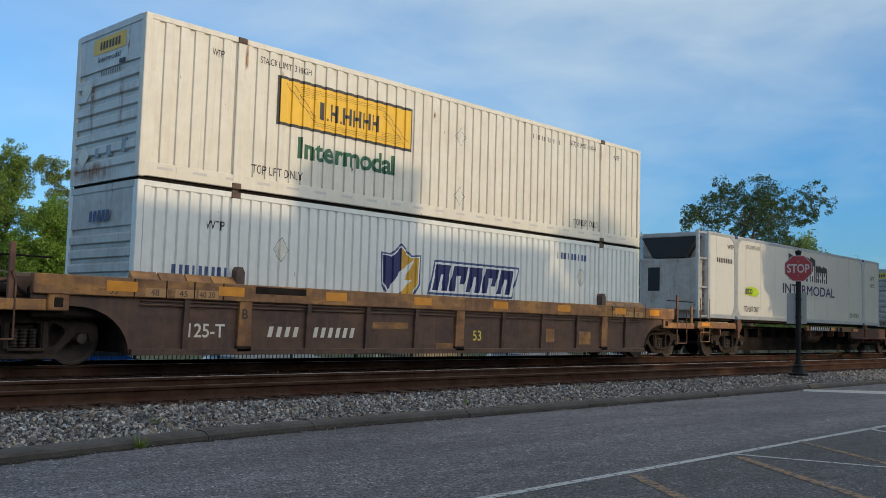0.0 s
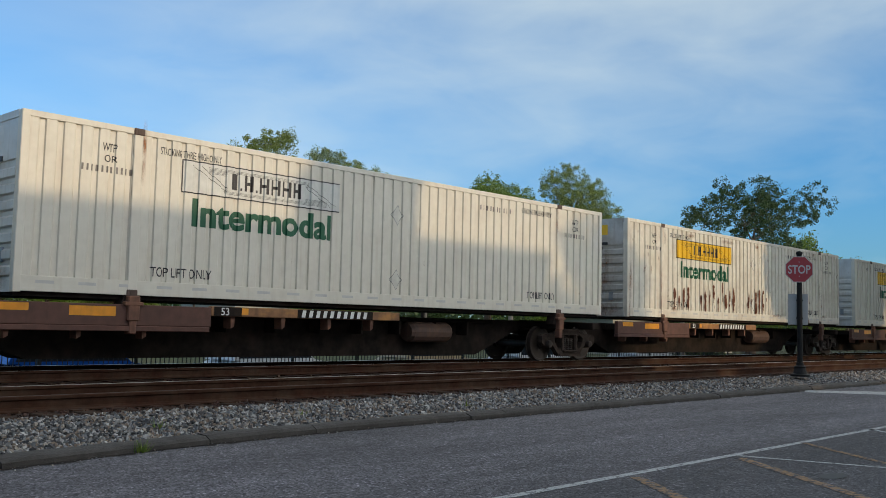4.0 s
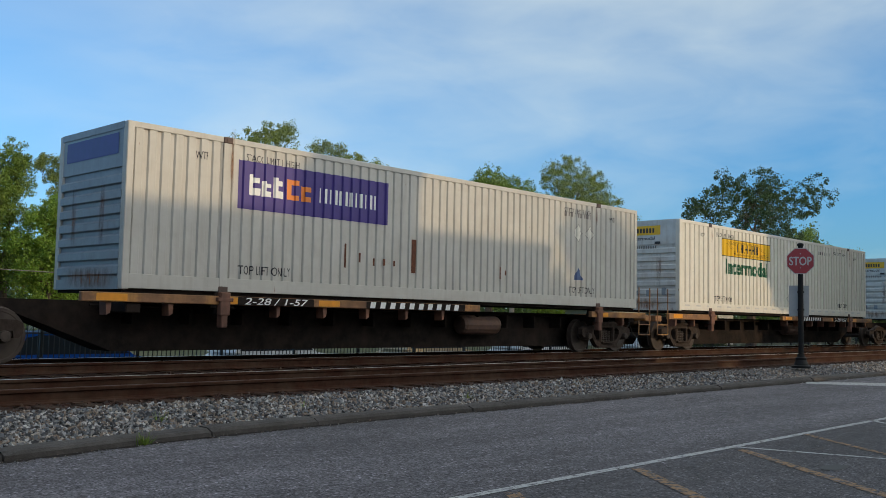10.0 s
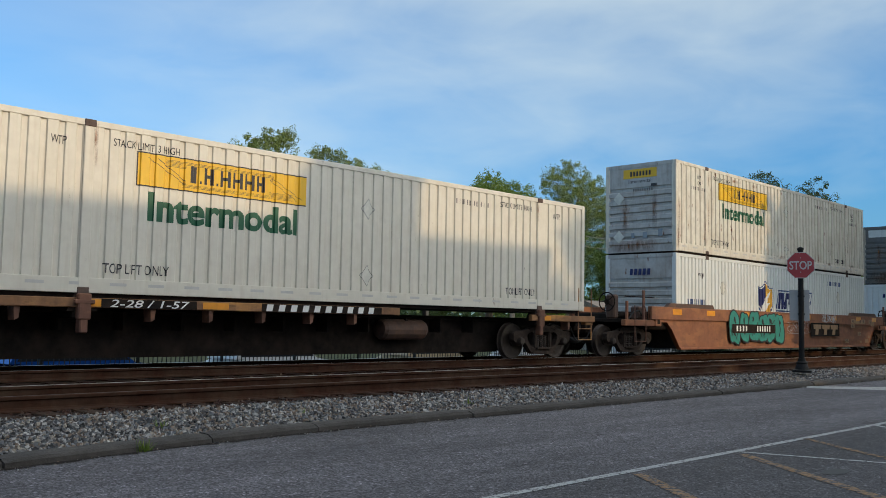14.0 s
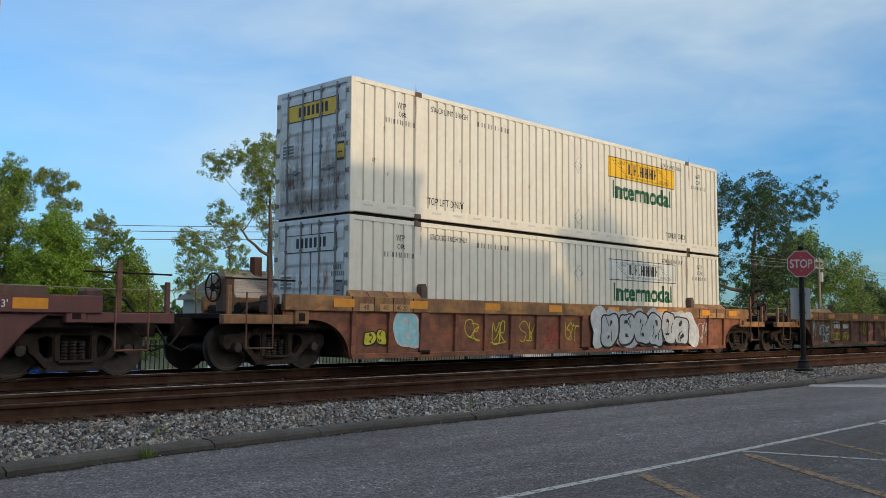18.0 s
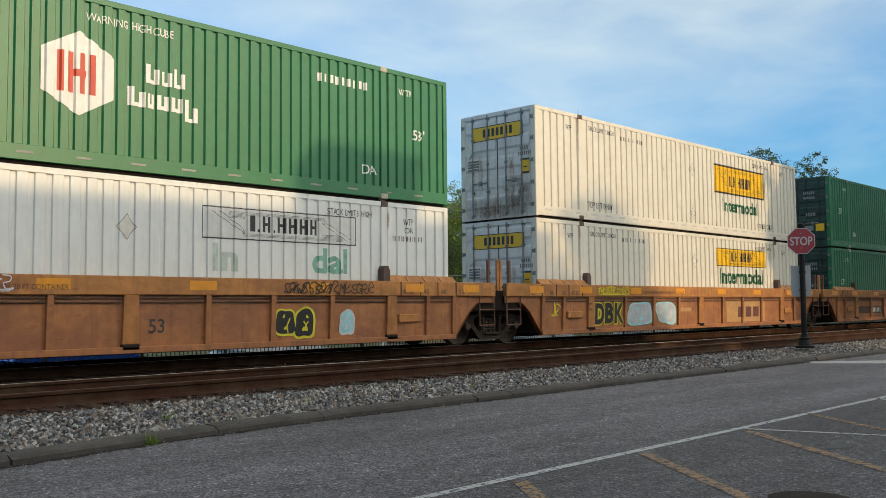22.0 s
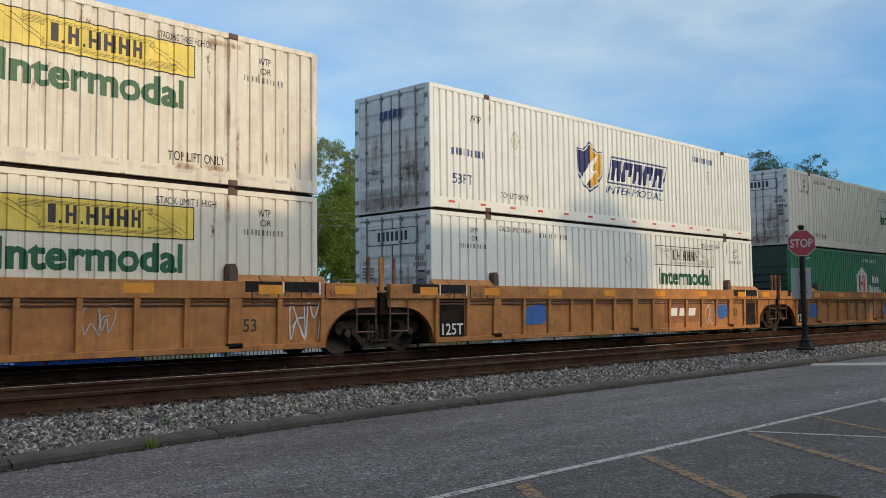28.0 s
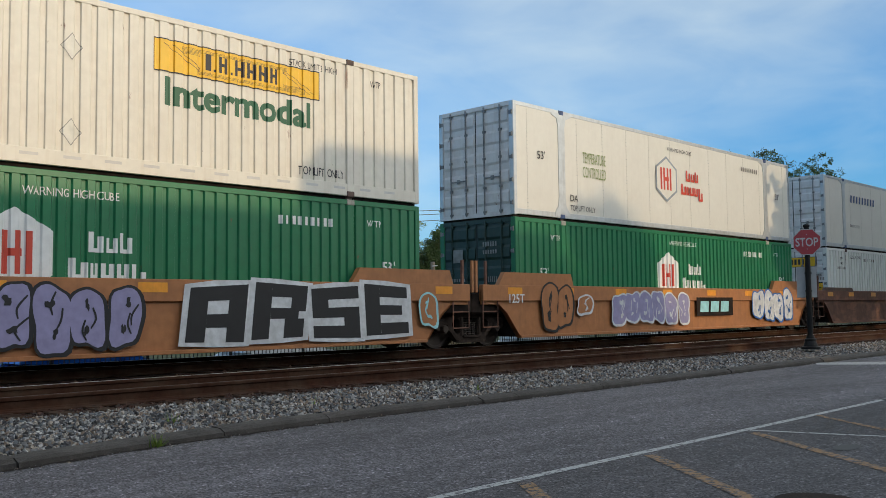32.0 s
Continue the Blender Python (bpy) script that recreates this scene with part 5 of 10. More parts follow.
def hauler_box(t, logo="left", end="ribs", fill="yellow", skin="cream", inter="green_ink", third="STACK LIMIT 3 HIGH", new_style=False, pin=True, number_x=10.95, rusty=False):
    """A cream corrugated container with the plaque and the word below it."""
    frame_parts(t, skin, skin, "corrugated")
    side_wall(t, 0.285, 0.236, 0.034, skin, 0.010)
    if end == "ribs":
        ribbed_end(t, "whiteend" if skin == "cream_worn" else "ribend")
        for z in (1.78, 0.52):
            bm = bmesh.new()
            box(bm, -0.014, 0.0, -0.15, 0.15, -0.15, 0.15)
            ob = part("placard", bm, M["dimwhite"], t)
            ob.matrix_basis = Matrix.Translation((0, 0.78, z)) @ pose(0, 0, 0, 45, 0, 0)
        bm = bmesh.new()
        for k in range(9):
            y = 0.25 - k * 0.085
            bm.faces.new([bm.verts.new(q) for q in ((-0.009, y, 1.98), (-0.009, y - 0.05, 1.98), (-0.009, y - 0.05, 2.07), (-0.009, y, 2.07))])
        part("number_mark", bm, M["faint"], t, kind="stuff")
        part("end_label", boxed(-0.010, 0.004, -0.62, -0.42, 2.12, 2.20), M["ink"], t)
        end_plaque(t, 2.42, fill if fill != "plaque" else "plaque")
        letters_end(t, "Intermodal", 2.26, 0.11)
        bm = bmesh.new()
        for y, z, w, h in ((-0.2, 0.55, 0.16, 0.2), (0.25, 0.55, 0.12, 0.16), (-0.75, 0.6, 0.14, 0.24)):
            box(bm, -0.01, 0.03, y - w / 2, y + w / 2, z - h / 2, z + h / 2)
        part("end_label", bm, M["greyend"], t, kind="stuff")
    else:
        door_end(t, "doorwhite")
        end_plaque(t, 2.15, fill, True)
        door_marks(t, "yellow" if fill == "yellow" else "dimplate")
    px = 2.87 if logo == "left" else 9.66
    if new_style:
        wing_plaque(t, px, 1.40, 3.72, 0.98, fill, "ink", 0.06, 0.36)
        letters(t, "Intermodal", px + 0.55, 0.80, 0.44, M[inter], PY, 0.03, width=2.65)
    else:
        wing_plaque(t, px, 1.90, 3.68, 0.60, fill, "ink" if fill != "yellow" else "ink", 0.022, 0.30)
        if inter == "faded_green":
            letters(t, "In", px + 0.22, 1.30, 0.52, M["ghost_green"], PY, 0.035, width=0.55)
            letters(t, "dal", px + 2.52, 1.30, 0.52, M[inter], PY, 0.035, width=0.95)
        else:
            letters(t, "Intermodal", px + 0.22, 1.30, 0.52, M[inter], PY, 0.035, width=3.25)
    stencils(t, "ink", pin, third)
    if logo == "right":
        number_x = 4.05
    bars(t, number_x, number_x + 1.25, 2.44, 2.56, 10, M["faint"], PY, "number_mark", 0.0, 0.32)
    for dx in (8.2,):
        diamonds(t, dx, 2.02)
        diamonds(t, dx, 0.60)
    dashes(t)
    weather(t, 2 if skin == "cream_worn" else 1, 0 if end == "ribs" else (2 if pin else 1), skin == "cream_worn")
    if rusty:
        rng = random.Random(8)
        bm = bmesh.new()
        for i in range(70):
            a = rng.choice((2.6, 4.3, 5.6, 7.6, 8.3)) + rng.uniform(0, 1.2)
            a = 0.14 + round((a - 0.14) / 0.285) * 0.285 + rng.uniform(-0.04, 0.04)
            z = 0.75 + rng.gauss(0, 0.16)
            w, h = rng.uniform(0.03, 0.09), rng.uniform(0.06, 0.24)
            flat(bm, [(a + w * math.cos(q) * rng.uniform(0.7, 1.1), z + h * math.sin(q) * rng.uniform(0.7, 1.1)) for q in np.linspace(0, 2 * math.pi, 9)[:-1]], PY - 0.0008 * (i % 5))
            if rng.random() < 0.6:
                rect(bm, a - 0.012, a + 0.012, z - h - rng.uniform(0.05, 0.3), z - h * 0.6, PY - 0.005)
        part("rust_patch", bm, M["rustpatch"], t, "eaten rust patches with run-off", "stuff")


def letters_end(t, words, z, h, mat="ink", y=0.42, x=0.002, width=0.84, bold=0.004):
    me = text_mesh(words, h, bold, 0.0, width)
    if me.materials and me.materials[0] != M[mat]:
        me = me.copy()
        me.materials.clear()
    ob = mesh_part("lettering", me, M[mat], t)
    ob.matrix_basis = Matrix.Translation((x, y, z)) @ pose(0, 0, 0, 0, 0, -90)
    return ob


def hexagon(cx, cz, w, h):
    return [(cx, cz + h / 2), (cx + w / 2, cz + h / 4), (cx + w / 2, cz - h / 4), (cx, cz - h / 2), (cx - w / 2, cz - h / 4), (cx - w / 2, cz + h / 4)]


def hub_mark(t, ink="sticker", bar="red", hollow=False, name_mat="sticker"):
    """A six-sided badge with plain bars, and two rows of blocks for the name."""
    bm = bmesh.new()
    flat(bm, hexagon(7.33, 1.56, 1.24, 1.42), PY - 0.002)
    badge = part("badge", bm, M[ink], t, "six-sided badge")
    if hollow:
        bm = bmesh.new()
        flat(bm, hexagon(7.33, 1.56, 1.10, 1.26), PY - 0.004)
        part("badge_field", bm, M["reefer"], badge)
    bm = bmesh.new()
    for x in (7.02, 7.19, 7.39, 7.56):
        rect(bm, x - 0.05, x + 0.05, 1.22, 1.90, PY - 0.006)
    rect(bm, 7.19, 7.46, 1.50, 1.62, PY - 0.0065)
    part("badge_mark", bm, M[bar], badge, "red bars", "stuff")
    nm = M[name_mat] if name_mat != "red" else M["red"]
    bm = bmesh.new()
    for x, w, z0, z1 in ((8.52, 0.26, 1.60, 1.94), (8.83, 0.2, 1.60, 1.85), (9.07, 0.22, 1.60, 1.94), (8.20, 0.32, 1.16, 1.50), (8.56, 0.14, 1.16, 1.42), (8.74, 0.24, 1.16, 1.42), (9.02, 0.22, 1.16, 1.42), (9.29, 0.26, 1.02, 1.42)):
        rect(bm, x, x + w * 0.34, z0, z1, PY - 0.002)
        rect(bm, x + w * 0.66, x + w, z0, min(z1, z0 + 0.27), PY - 0.002)
        rect(bm, x + w * 0.34, x + w * 0.66, z0, z0 + 0.07, PY - 0.002)
    part("name_mark", bm, nm, t, "plain blocks in place of a name", kind="stuff")


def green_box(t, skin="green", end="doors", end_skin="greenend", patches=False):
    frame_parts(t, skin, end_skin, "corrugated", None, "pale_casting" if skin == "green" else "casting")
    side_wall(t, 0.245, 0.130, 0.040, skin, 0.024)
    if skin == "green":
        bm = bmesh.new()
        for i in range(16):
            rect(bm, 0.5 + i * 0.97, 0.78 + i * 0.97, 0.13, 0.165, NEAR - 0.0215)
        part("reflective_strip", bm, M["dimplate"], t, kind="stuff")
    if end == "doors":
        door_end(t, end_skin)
        bm = bmesh.new()
        for y, z, w, h in ((0.62, 1.98, 0.34, 0.34), (-0.5, 2.05, 0.5, 0.1), (-0.5, 2.25, 0.5, 0.12), (0.6, 1.35, 0.5, 0.08), (0.7, 0.9, 0.3, 0.2), (0.4, 0.7, 0.18, 0.26), (-0.45, 0.78, 0.36, 0.2), (-0.55, 1.35, 0.4, 0.14)):
            n = 6 if w > 0.38 else 1
            for k in range(n):
                a, b = y + w / 2 - w * k / n, y + w / 2 - w * (k + (0.6 if n > 1 else 1)) / n
                bm.faces.new([bm.verts.new(q) for q in ((-0.034, a, z - h / 2), (-0.034, b, z - h / 2), (-0.034, b, z + h / 2), (-0.034, a, z + h / 2))])
        part("door_label", bm, M["dimplate"], t, "small pale labels", kind="stuff")
        bm = bmesh.new()
        bm.faces.new([bm.verts.new(q) for q in ((-0.035, -0.72, 0.65), (-0.035, -1.08, 0.65), (-0.035, -1.08, 0.95), (-0.035, -0.72, 0.95))])
        part("door_label", bm, M["yellow"], t, "yellow label")
    else:
        ribbed_end(t, end_skin)
    hub_mark(t)
    letters(t, "53'", 0.98, 1.40, 0.24, M["sticker"], PY, 0.012)
    letters(t, "53'", 15.05, 1.40, 0.24, M["sticker"], PY, 0.012)
    letters(t, "DA", 2.48, 0.50, 0.20, M["sticker"], PY, 0.008)
    letters(t, "DA", 13.55, 0.50, 0.20, M["sticker"], PY, 0.008)
    letters(t, "WTP", 1.45, 2.36, 0.14, M["sticker"], PY, 0.006)
    letters(t, "WTP", 14.6, 2.36, 0.14, M["sticker"], PY, 0.006)
    letters(t, "WARNING HIGH CUBE", 7.45, 2.48, 0.14, M["sticker"], PY, 0.004, width=1.6)
    bars(t, 12.35, 13.75, 2.30, 2.47, 9, M["sticker"], PY, "number_mark")
    if patches:
        bm = bmesh.new()
        for a, b, z0, z1 in ((0.45, 1.05, 2.46, 2.76), (1.6, 2.2, 2.50, 2.72), (2.55, 5.15, 2.48, 2.78), (10.4, 11.9, 2.52, 2.76), (10.9, 13.2, 0.20, 0.32)):
            rect(bm, a, b, z0, z1, PY - 0.002)
        part("repair_patch", bm, M["teal"], t, "dark teal repainted patches", "stuff")


def shield(t, x, z):
    """A plain four-part shield."""
    out = [(x, z + 1.20), (x + 0.30, z + 1.17), (x + 0.62, z + 1.42), (x + 0.94, z + 1.17), (x + 1.25, z + 1.20), (x + 1.22, z + 0.52), (x + 0.98, z + 0.18), (x + 0.62, z), (x + 0.26, z + 0.18), (x + 0.03, z + 0.52)]
    bm = bmesh.new()
    flat(bm, out, PY - 0.001)
    sh = part("shield", bm, M["bluegrey"], t, "shield emblem")
    cx, cz = x + 0.62, z + 0.72

    def inset(k):
        return [(cx + (px - cx) * k, cz + (pz - cz) * k) for px, pz in out]
    bm = bmesh.new()
    flat(bm, inset(0.92), PY - 0.003)
    part("shield_rim", bm, M["sticker"], sh)
    p = inset(0.86)
    bm = bmesh.new()
    flat(bm, [p[0], p[1], p[2], (p[7][0], p[7][1]), p[8], p[9]], PY - 0.005)
    part("shield_left", bm, M["navy"], sh)
    bm = bmesh.new()
    flat(bm, [p[2], p[3], p[4], p[5], p[6], p[7]], PY - 0.0052)
    part("shield_right", bm, M["gold"], sh)
    bm = bmesh.new()
    flat(bm, [(x + 0.16, z + 0.30), (x + 0.62, z + 0.82), (x + 1.06, z + 1.12), (x + 0.72, z + 0.62), (x + 0.95, z + 0.62), (x + 0.40, z + 0.16)], PY - 0.007)
    part("shield_road", bm, M["sticker"], sh)


def slab_word(t, x, z, w, h, n, mat, lean=0.12, outline=None, y=PY):
    """A heavy five-letter word mark as plain leaning slabs."""
    if outline:
        bm = bmesh.new()
        flat(bm, [(x - 0.12, z - 0.10), (x + w + 0.04, z - 0.10), (x + w + lean + 0.16, z + h + 0.10), (x + lean - 0.10, z + h + 0.10)], y - 0.001)
        ob = part("word_outline", bm, M[outline], t)
        bm = bmesh.new()
        flat(bm, [(x - 0.07, z - 0.05), (x + w, z - 0.05), (x + w + lean + 0.10, z + h + 0.05), (x + lean - 0.06, z + h + 0.05)], y - 0.003)
        part("word_field", bm, M["sticker"], t)
    bm = bmesh.new()
    step = w / n
    for i in range(n):
        a, b = x + i * step, x + (i + 0.86) * step
        bar = (b - a) * 0.38
        for p, q, lo, hi in ((a, a + bar, 0.0, 1.0), (b - bar, b, 0.0 if i % 2 == 0 else 0.3, 1.0), (a + bar, b - bar, 0.62, 1.0)):
            flat(bm, [(p + lean * lo, z + h * lo), (q + lean * lo, z + h * lo), (q + lean * hi, z + h * hi), (p + lean * hi, z + h * hi)], y - 0.005)
    part("name_mark", bm, M[mat], t, "plain leaning slabs in place of a name", kind="stuff")


def swift_box(t, end="ribs", variant="shield", low=False):
    frame_parts(t, "white", "whiteend", "corrugated")
    side_wall(t, 0.235, 0.130, 0.036, "white", 0.024)
    if end == "doors":
        door_end(t, "doorwhite")
        weather(t, 2, 1, False)
    elif variant == "plain":
        folded_end(t, "white")
    else:
        ribbed_end(t, "whiteend")
    slabs = bmesh.new()
    for i in range(5):
        y = 0.35 - i * 0.16
        slabs.faces.new([slabs.verts.new(q) for q in ((-0.04, y, 2.22), (-0.04, y - 0.11, 2.22), (-0.04, y - 0.13, 2.42), (-0.04, y - 0.02, 2.42))])
    part("end_name_mark", slabs, M["navy"], t, kind="stuff")
    if variant == "plain":
        slab_word(t, 5.75, 1.38, 4.35, 0.80, 5, "blue", 0.3)
        bm = bmesh.new()
        for i in range(5):
            rect(bm, 5.65 + i * 0.87, 6.2 + i * 0.87, 1.30, 1.38, PY - 0.004)
        part("word_shadow", bm, M["yellow"], t, kind="stuff")
        letters(t, "INTERMODAL", 7.15, 1.02, 0.26, M["ink"], PY, 0.0, width=2.9)
    else:
        shield(t, 5.74, 0.87)
        slab_word(t, 7.35, 1.30, 2.85, 0.60, 5, "navy", 0.16, "bluegrey")
        letters(t, "INTERMODAL", 7.1, 0.92, 0.22, M["bluegrey"], PY, 0.0, 0.25, width=3.1)
    bars(t, 12.1, 13.5, 2.35, 2.52, 9, M["bluegrey"], PY, "number_mark")
    bars(t, 0.75, 1.95, 1.30, 1.47, 9, M["bluegrey"], PY, "number_mark")
    letters(t, "WTP", 1.40, 2.15, 0.17, M["ink"], PY, 0.004, width=0.38)
    letters(t, "53FT", 0.78, 0.62, 0.24, M["bluegrey"], PY, 0.004)
    letters(t, "TOP LIFT ONLY", 2.5, 0.40, 0.15, M["ink"], PY, 0.003, width=1.1)
    diamonds(t, 3.1, 1.9, 0.5)
    diamonds(t, 13.2, 1.9, 0.5)
    bm = bmesh.new()
    for i in range(14):
        x = 0.6 + i * 1.12
        rect(bm, x, x + 0.22, 0.15, 0.20, NEAR - 0.0215)
    part("reflective_strip", bm, M["red"], t, kind="stuff")


def reefer_box(t, kind="prime", end="unit", flip=False):
    """A smooth-sided insulated container with flared lifting posts."""
    frame_parts(t, "reefer", "whiteend", "reefer", "alu")
    bm = bmesh.new()
    seams = [0.55] + [2.7 + 1.22 * i for i in range(10)] + [CL - 0.55]
    xs = [0.10] + seams + [CL - 0.10]
    bm.free()
    for a, b in zip(xs, xs[1:]):
        part("side_panel", boxed(a + 0.004, b - 0.004, NEAR + 0.006, NEAR + 0.03, 0.155, CH - 0.10), M["reefer"], t)
    bm = bmesh.new()
    box(bm, 0.10, CL - 0.10, NEAR + 0.012, NEAR + 0.02, 0.155, CH - 0.1)
    part("panel_seams", bm, M["greyend"], t)
    bm = bmesh.new()
    for x in seams:
        for i in range(26):
            z = 0.22 + i * 0.1
            rect(bm, x - 0.024, x - 0.014, z, z + 0.012, NEAR + 0.004)
            rect(bm, x + 0.014, x + 0.024, z, z + 0.012, NEAR + 0.004)
    part("rivets", bm, M["greyend"], t, kind="stuff")
    if end == "unit":
        ribbed_end(t, "whiteend")
        bm = bmesh.new()
        prism_yz(bm, [(-1.05, 2.72), (1.05, 2.72), (0.62, 2.02), (-0.62, 2.02)], -0.30, 0.0)
        part("air_intake", bm, M["spray_black"], t, "black louvred intake")
        part("cooling_unit", boxed(-0.28, 0.0, -1.1, 1.1, 0.25, 2.0, bevel=0.03), M["whiteend"], t, "white cooling unit")
        part("unit_door", boxed(-0.286, -0.27, 0.35, 0.8, 0.9, 1.7), M["spray_black"], t)
        for y in (-1.22, 1.22):
            part("guard_post", boxed(-0.62, -0.54, y - 0.05, y + 0.05, 0, CH), M["alu"], t)
            for z in (0.05, 1.0, 1.95, 2.8):
                part("guard_bar", boxed(-0.54, 0.02, y - 0.03, y + 0.03, z, z + 0.06), M["alu"], t)
    else:
        door_end(t, "doorwhite")
    if flip:
        for y in (-1.22, 1.22):
            part("guard_post", boxed(CL + 0.50, CL + 0.58, y - 0.05, y + 0.05, 0, CH), M["alu"], t)
            for z in (0.05, 0.7, 1.35, 2.0, 2.75):
                part("guard_bar", boxed(CL - 0.02, CL + 0.50, y - 0.03, y + 0.03, z, z + 0.06), M["alu"], t)
        part("cooling_unit", boxed(CL, CL + 0.3, -1.1, 1.1, 0.25, 2.7, bevel=0.03), M["iron"], t, "dark cooling unit")
    if kind == "prime":
        o = 0.0 if not flip else 0.45
        # the name: plain white blocks with a black drop behind
        bm = bmesh.new()
        for i, (x, w) in enumerate(((6.45, 0.6), (7.1, 0.42), (7.55, 0.22), (7.82, 0.62), (8.5, 0.42), (9.05, 0.2), (9.3, 0.4), (9.75, 0.36))):
            hh = 0.9 if i < 5 else 0.6
            flat(bm, [(x + o - 0.12, 1.62), (x + o + w - 0.04, 1.62), (x + o + w - 0.04, 1.62 + hh), (x + o - 0.12, 1.62 + hh + 0.1)], PY + 0.010)
        part("name_shadow", bm, M["ink"], t, kind="stuff")
        bm = bmesh.new()
        for i, (x, w) in enumerate(((6.5, 0.5), (7.1, 0.36), (7.52, 0.16), (7.76, 0.54), (8.4, 0.36), (9.0, 0.14), (9.22, 0.32), (9.65, 0.3))):
            hh = 0.66 if i < 5 else 0.44
            rect(bm, x + o, x + o + w * 0.36, 1.60, 1.60 + hh, PY + 0.007)
            rect(bm, x + o + w * 0.64, x + o + w, 1.60, 1.60 + hh, PY + 0.007)
            rect(bm, x + o + w * 0.36, x + o + w * 0.64, 1.60 + hh * 0.4, 1.60 + hh * 0.65, PY + 0.007)
        part("name_mark", bm, M["sticker"], t, "plain white blocks in place of a name", kind="stuff")
        letters(t, "INTERMODAL", 5.8 + o, 1.08, 0.38, M["navy"], PY + 0.006, 0.012, width=5.05)
        ex = 2.65 if not flip else 13.05
        bm = bmesh.new()
        flat(bm, [(ex, 0.90), (ex + 0.9, 0.84), (ex + 1.12, 0.95), (ex + 1.05, 1.12), (ex + 0.55, 1.20), (ex + 0.2, 1.16)], PY + 0.006)
        badge = part("badge", bm, M["eco"], t, "lime leaf-shaped badge")
        letters(t, "eco", ex + 0.05, 0.92, 0.20, M["ink"], PY + 0.003, 0.02, width=0.55)
        letters(t, "TOP LIFT ONLY", 2.62, 0.30, 0.19, M["ink"], PY + 0.006, 0.004, width=1.2)
        letters(t, "TOP LIFT ONLY", 12.5, 0.30, 0.19, M["ink"], PY + 0.006, 0.004, width=1.1)
        letters(t, "STACK LIMIT 3 HIGH", 2.75, 2.52, 0.13, M["ink"], PY + 0.006, 0.003, width=1.1)
        letters(t, "WTP", 1.35, 2.40, 0.15, M["ink"], PY + 0.006, 0.004)
        if flip:
            letters(t, "53FT", 0.9, 2.0, 0.2, M["ink"], PY + 0.006, 0.004)
            letters(t, "XHC", 0.9, 1.7, 0.2, M["ink"], PY + 0.006, 0.004)
            bars(t, 14.75, 15.75, 1.95, 2.1, 9, M["ink"], PY + 0.006, "number_mark")
        else:
            letters(t, "53FT", 14.95, 2.0, 0.2, M["ink"], PY + 0.006, 0.004)
            letters(t, "XHC", 14.95, 1.7, 0.2, M["ink"], PY + 0.006, 0.004)
            bars(t, 0.6, 1.75, 1.9, 2.06, 9, M["ink"], PY + 0.006, "number_mark")
    elif kind == "hub":
        hub_mark(t, "greyend", "red", True, "red")
        letters(t, "TEMPERATURE", 2.95, 1.60, 0.30, M["spray_olive"], PY, 0.0, width=1.1)
        letters(t, "CONTROLLED", 2.95, 1.20, 0.30, M["spray_olive"], PY, 0.0, width=1.1)
        letters(t, "53'", 0.95, 1.50, 0.22, M["ink"], PY, 0.006)
        letters(t, "DA", 2.35, 0.50, 0.18, M["ink"], PY, 0.004)
        letters(t, "TOP LIFT ONLY", 2.35, 0.25, 0.15, M["ink"], PY, 0.003, width=1.15)
        letters(t, "WARNING HIGH CUBE", 7.4, 2.45, 0.12, M["ink"], PY, 0.003, width=1.5)
        letters(t, "53'", 14.9, 1.50, 0.22, M["ink"], PY, 0.006)
        bars(t, 12.3, 13.6, 2.3, 2.45, 9, M["faint"], PY, "number_mark", 0.0, 0.4)
    else:
        bars(t, 2.7, 5.6, 1.95, 2.25, 9, M["bluegrey"], PY, "name_mark", 0.05)
        bars(t, 2.6, 3.7, 0.9, 1.02, 9, M["faint"], PY, "number_mark", 0.0, 0.4)


def prism_yz(bm, outline, x0, x1):
    a = [bm.verts.new((x0, y, z)) for y, z in outline]
    b = [bm.verts.new((x1, y, z)) for y, z in outline]
    k = len(outline)
    bm.faces.new(a)
    bm.faces.new(b[::-1])
    for i in range(k):
        bm.faces.new((a[i], b[i], b[(i + 1) % k], a[(i + 1) % k]))
    bmesh.ops.recalc_face_normals(bm, faces=bm.faces)


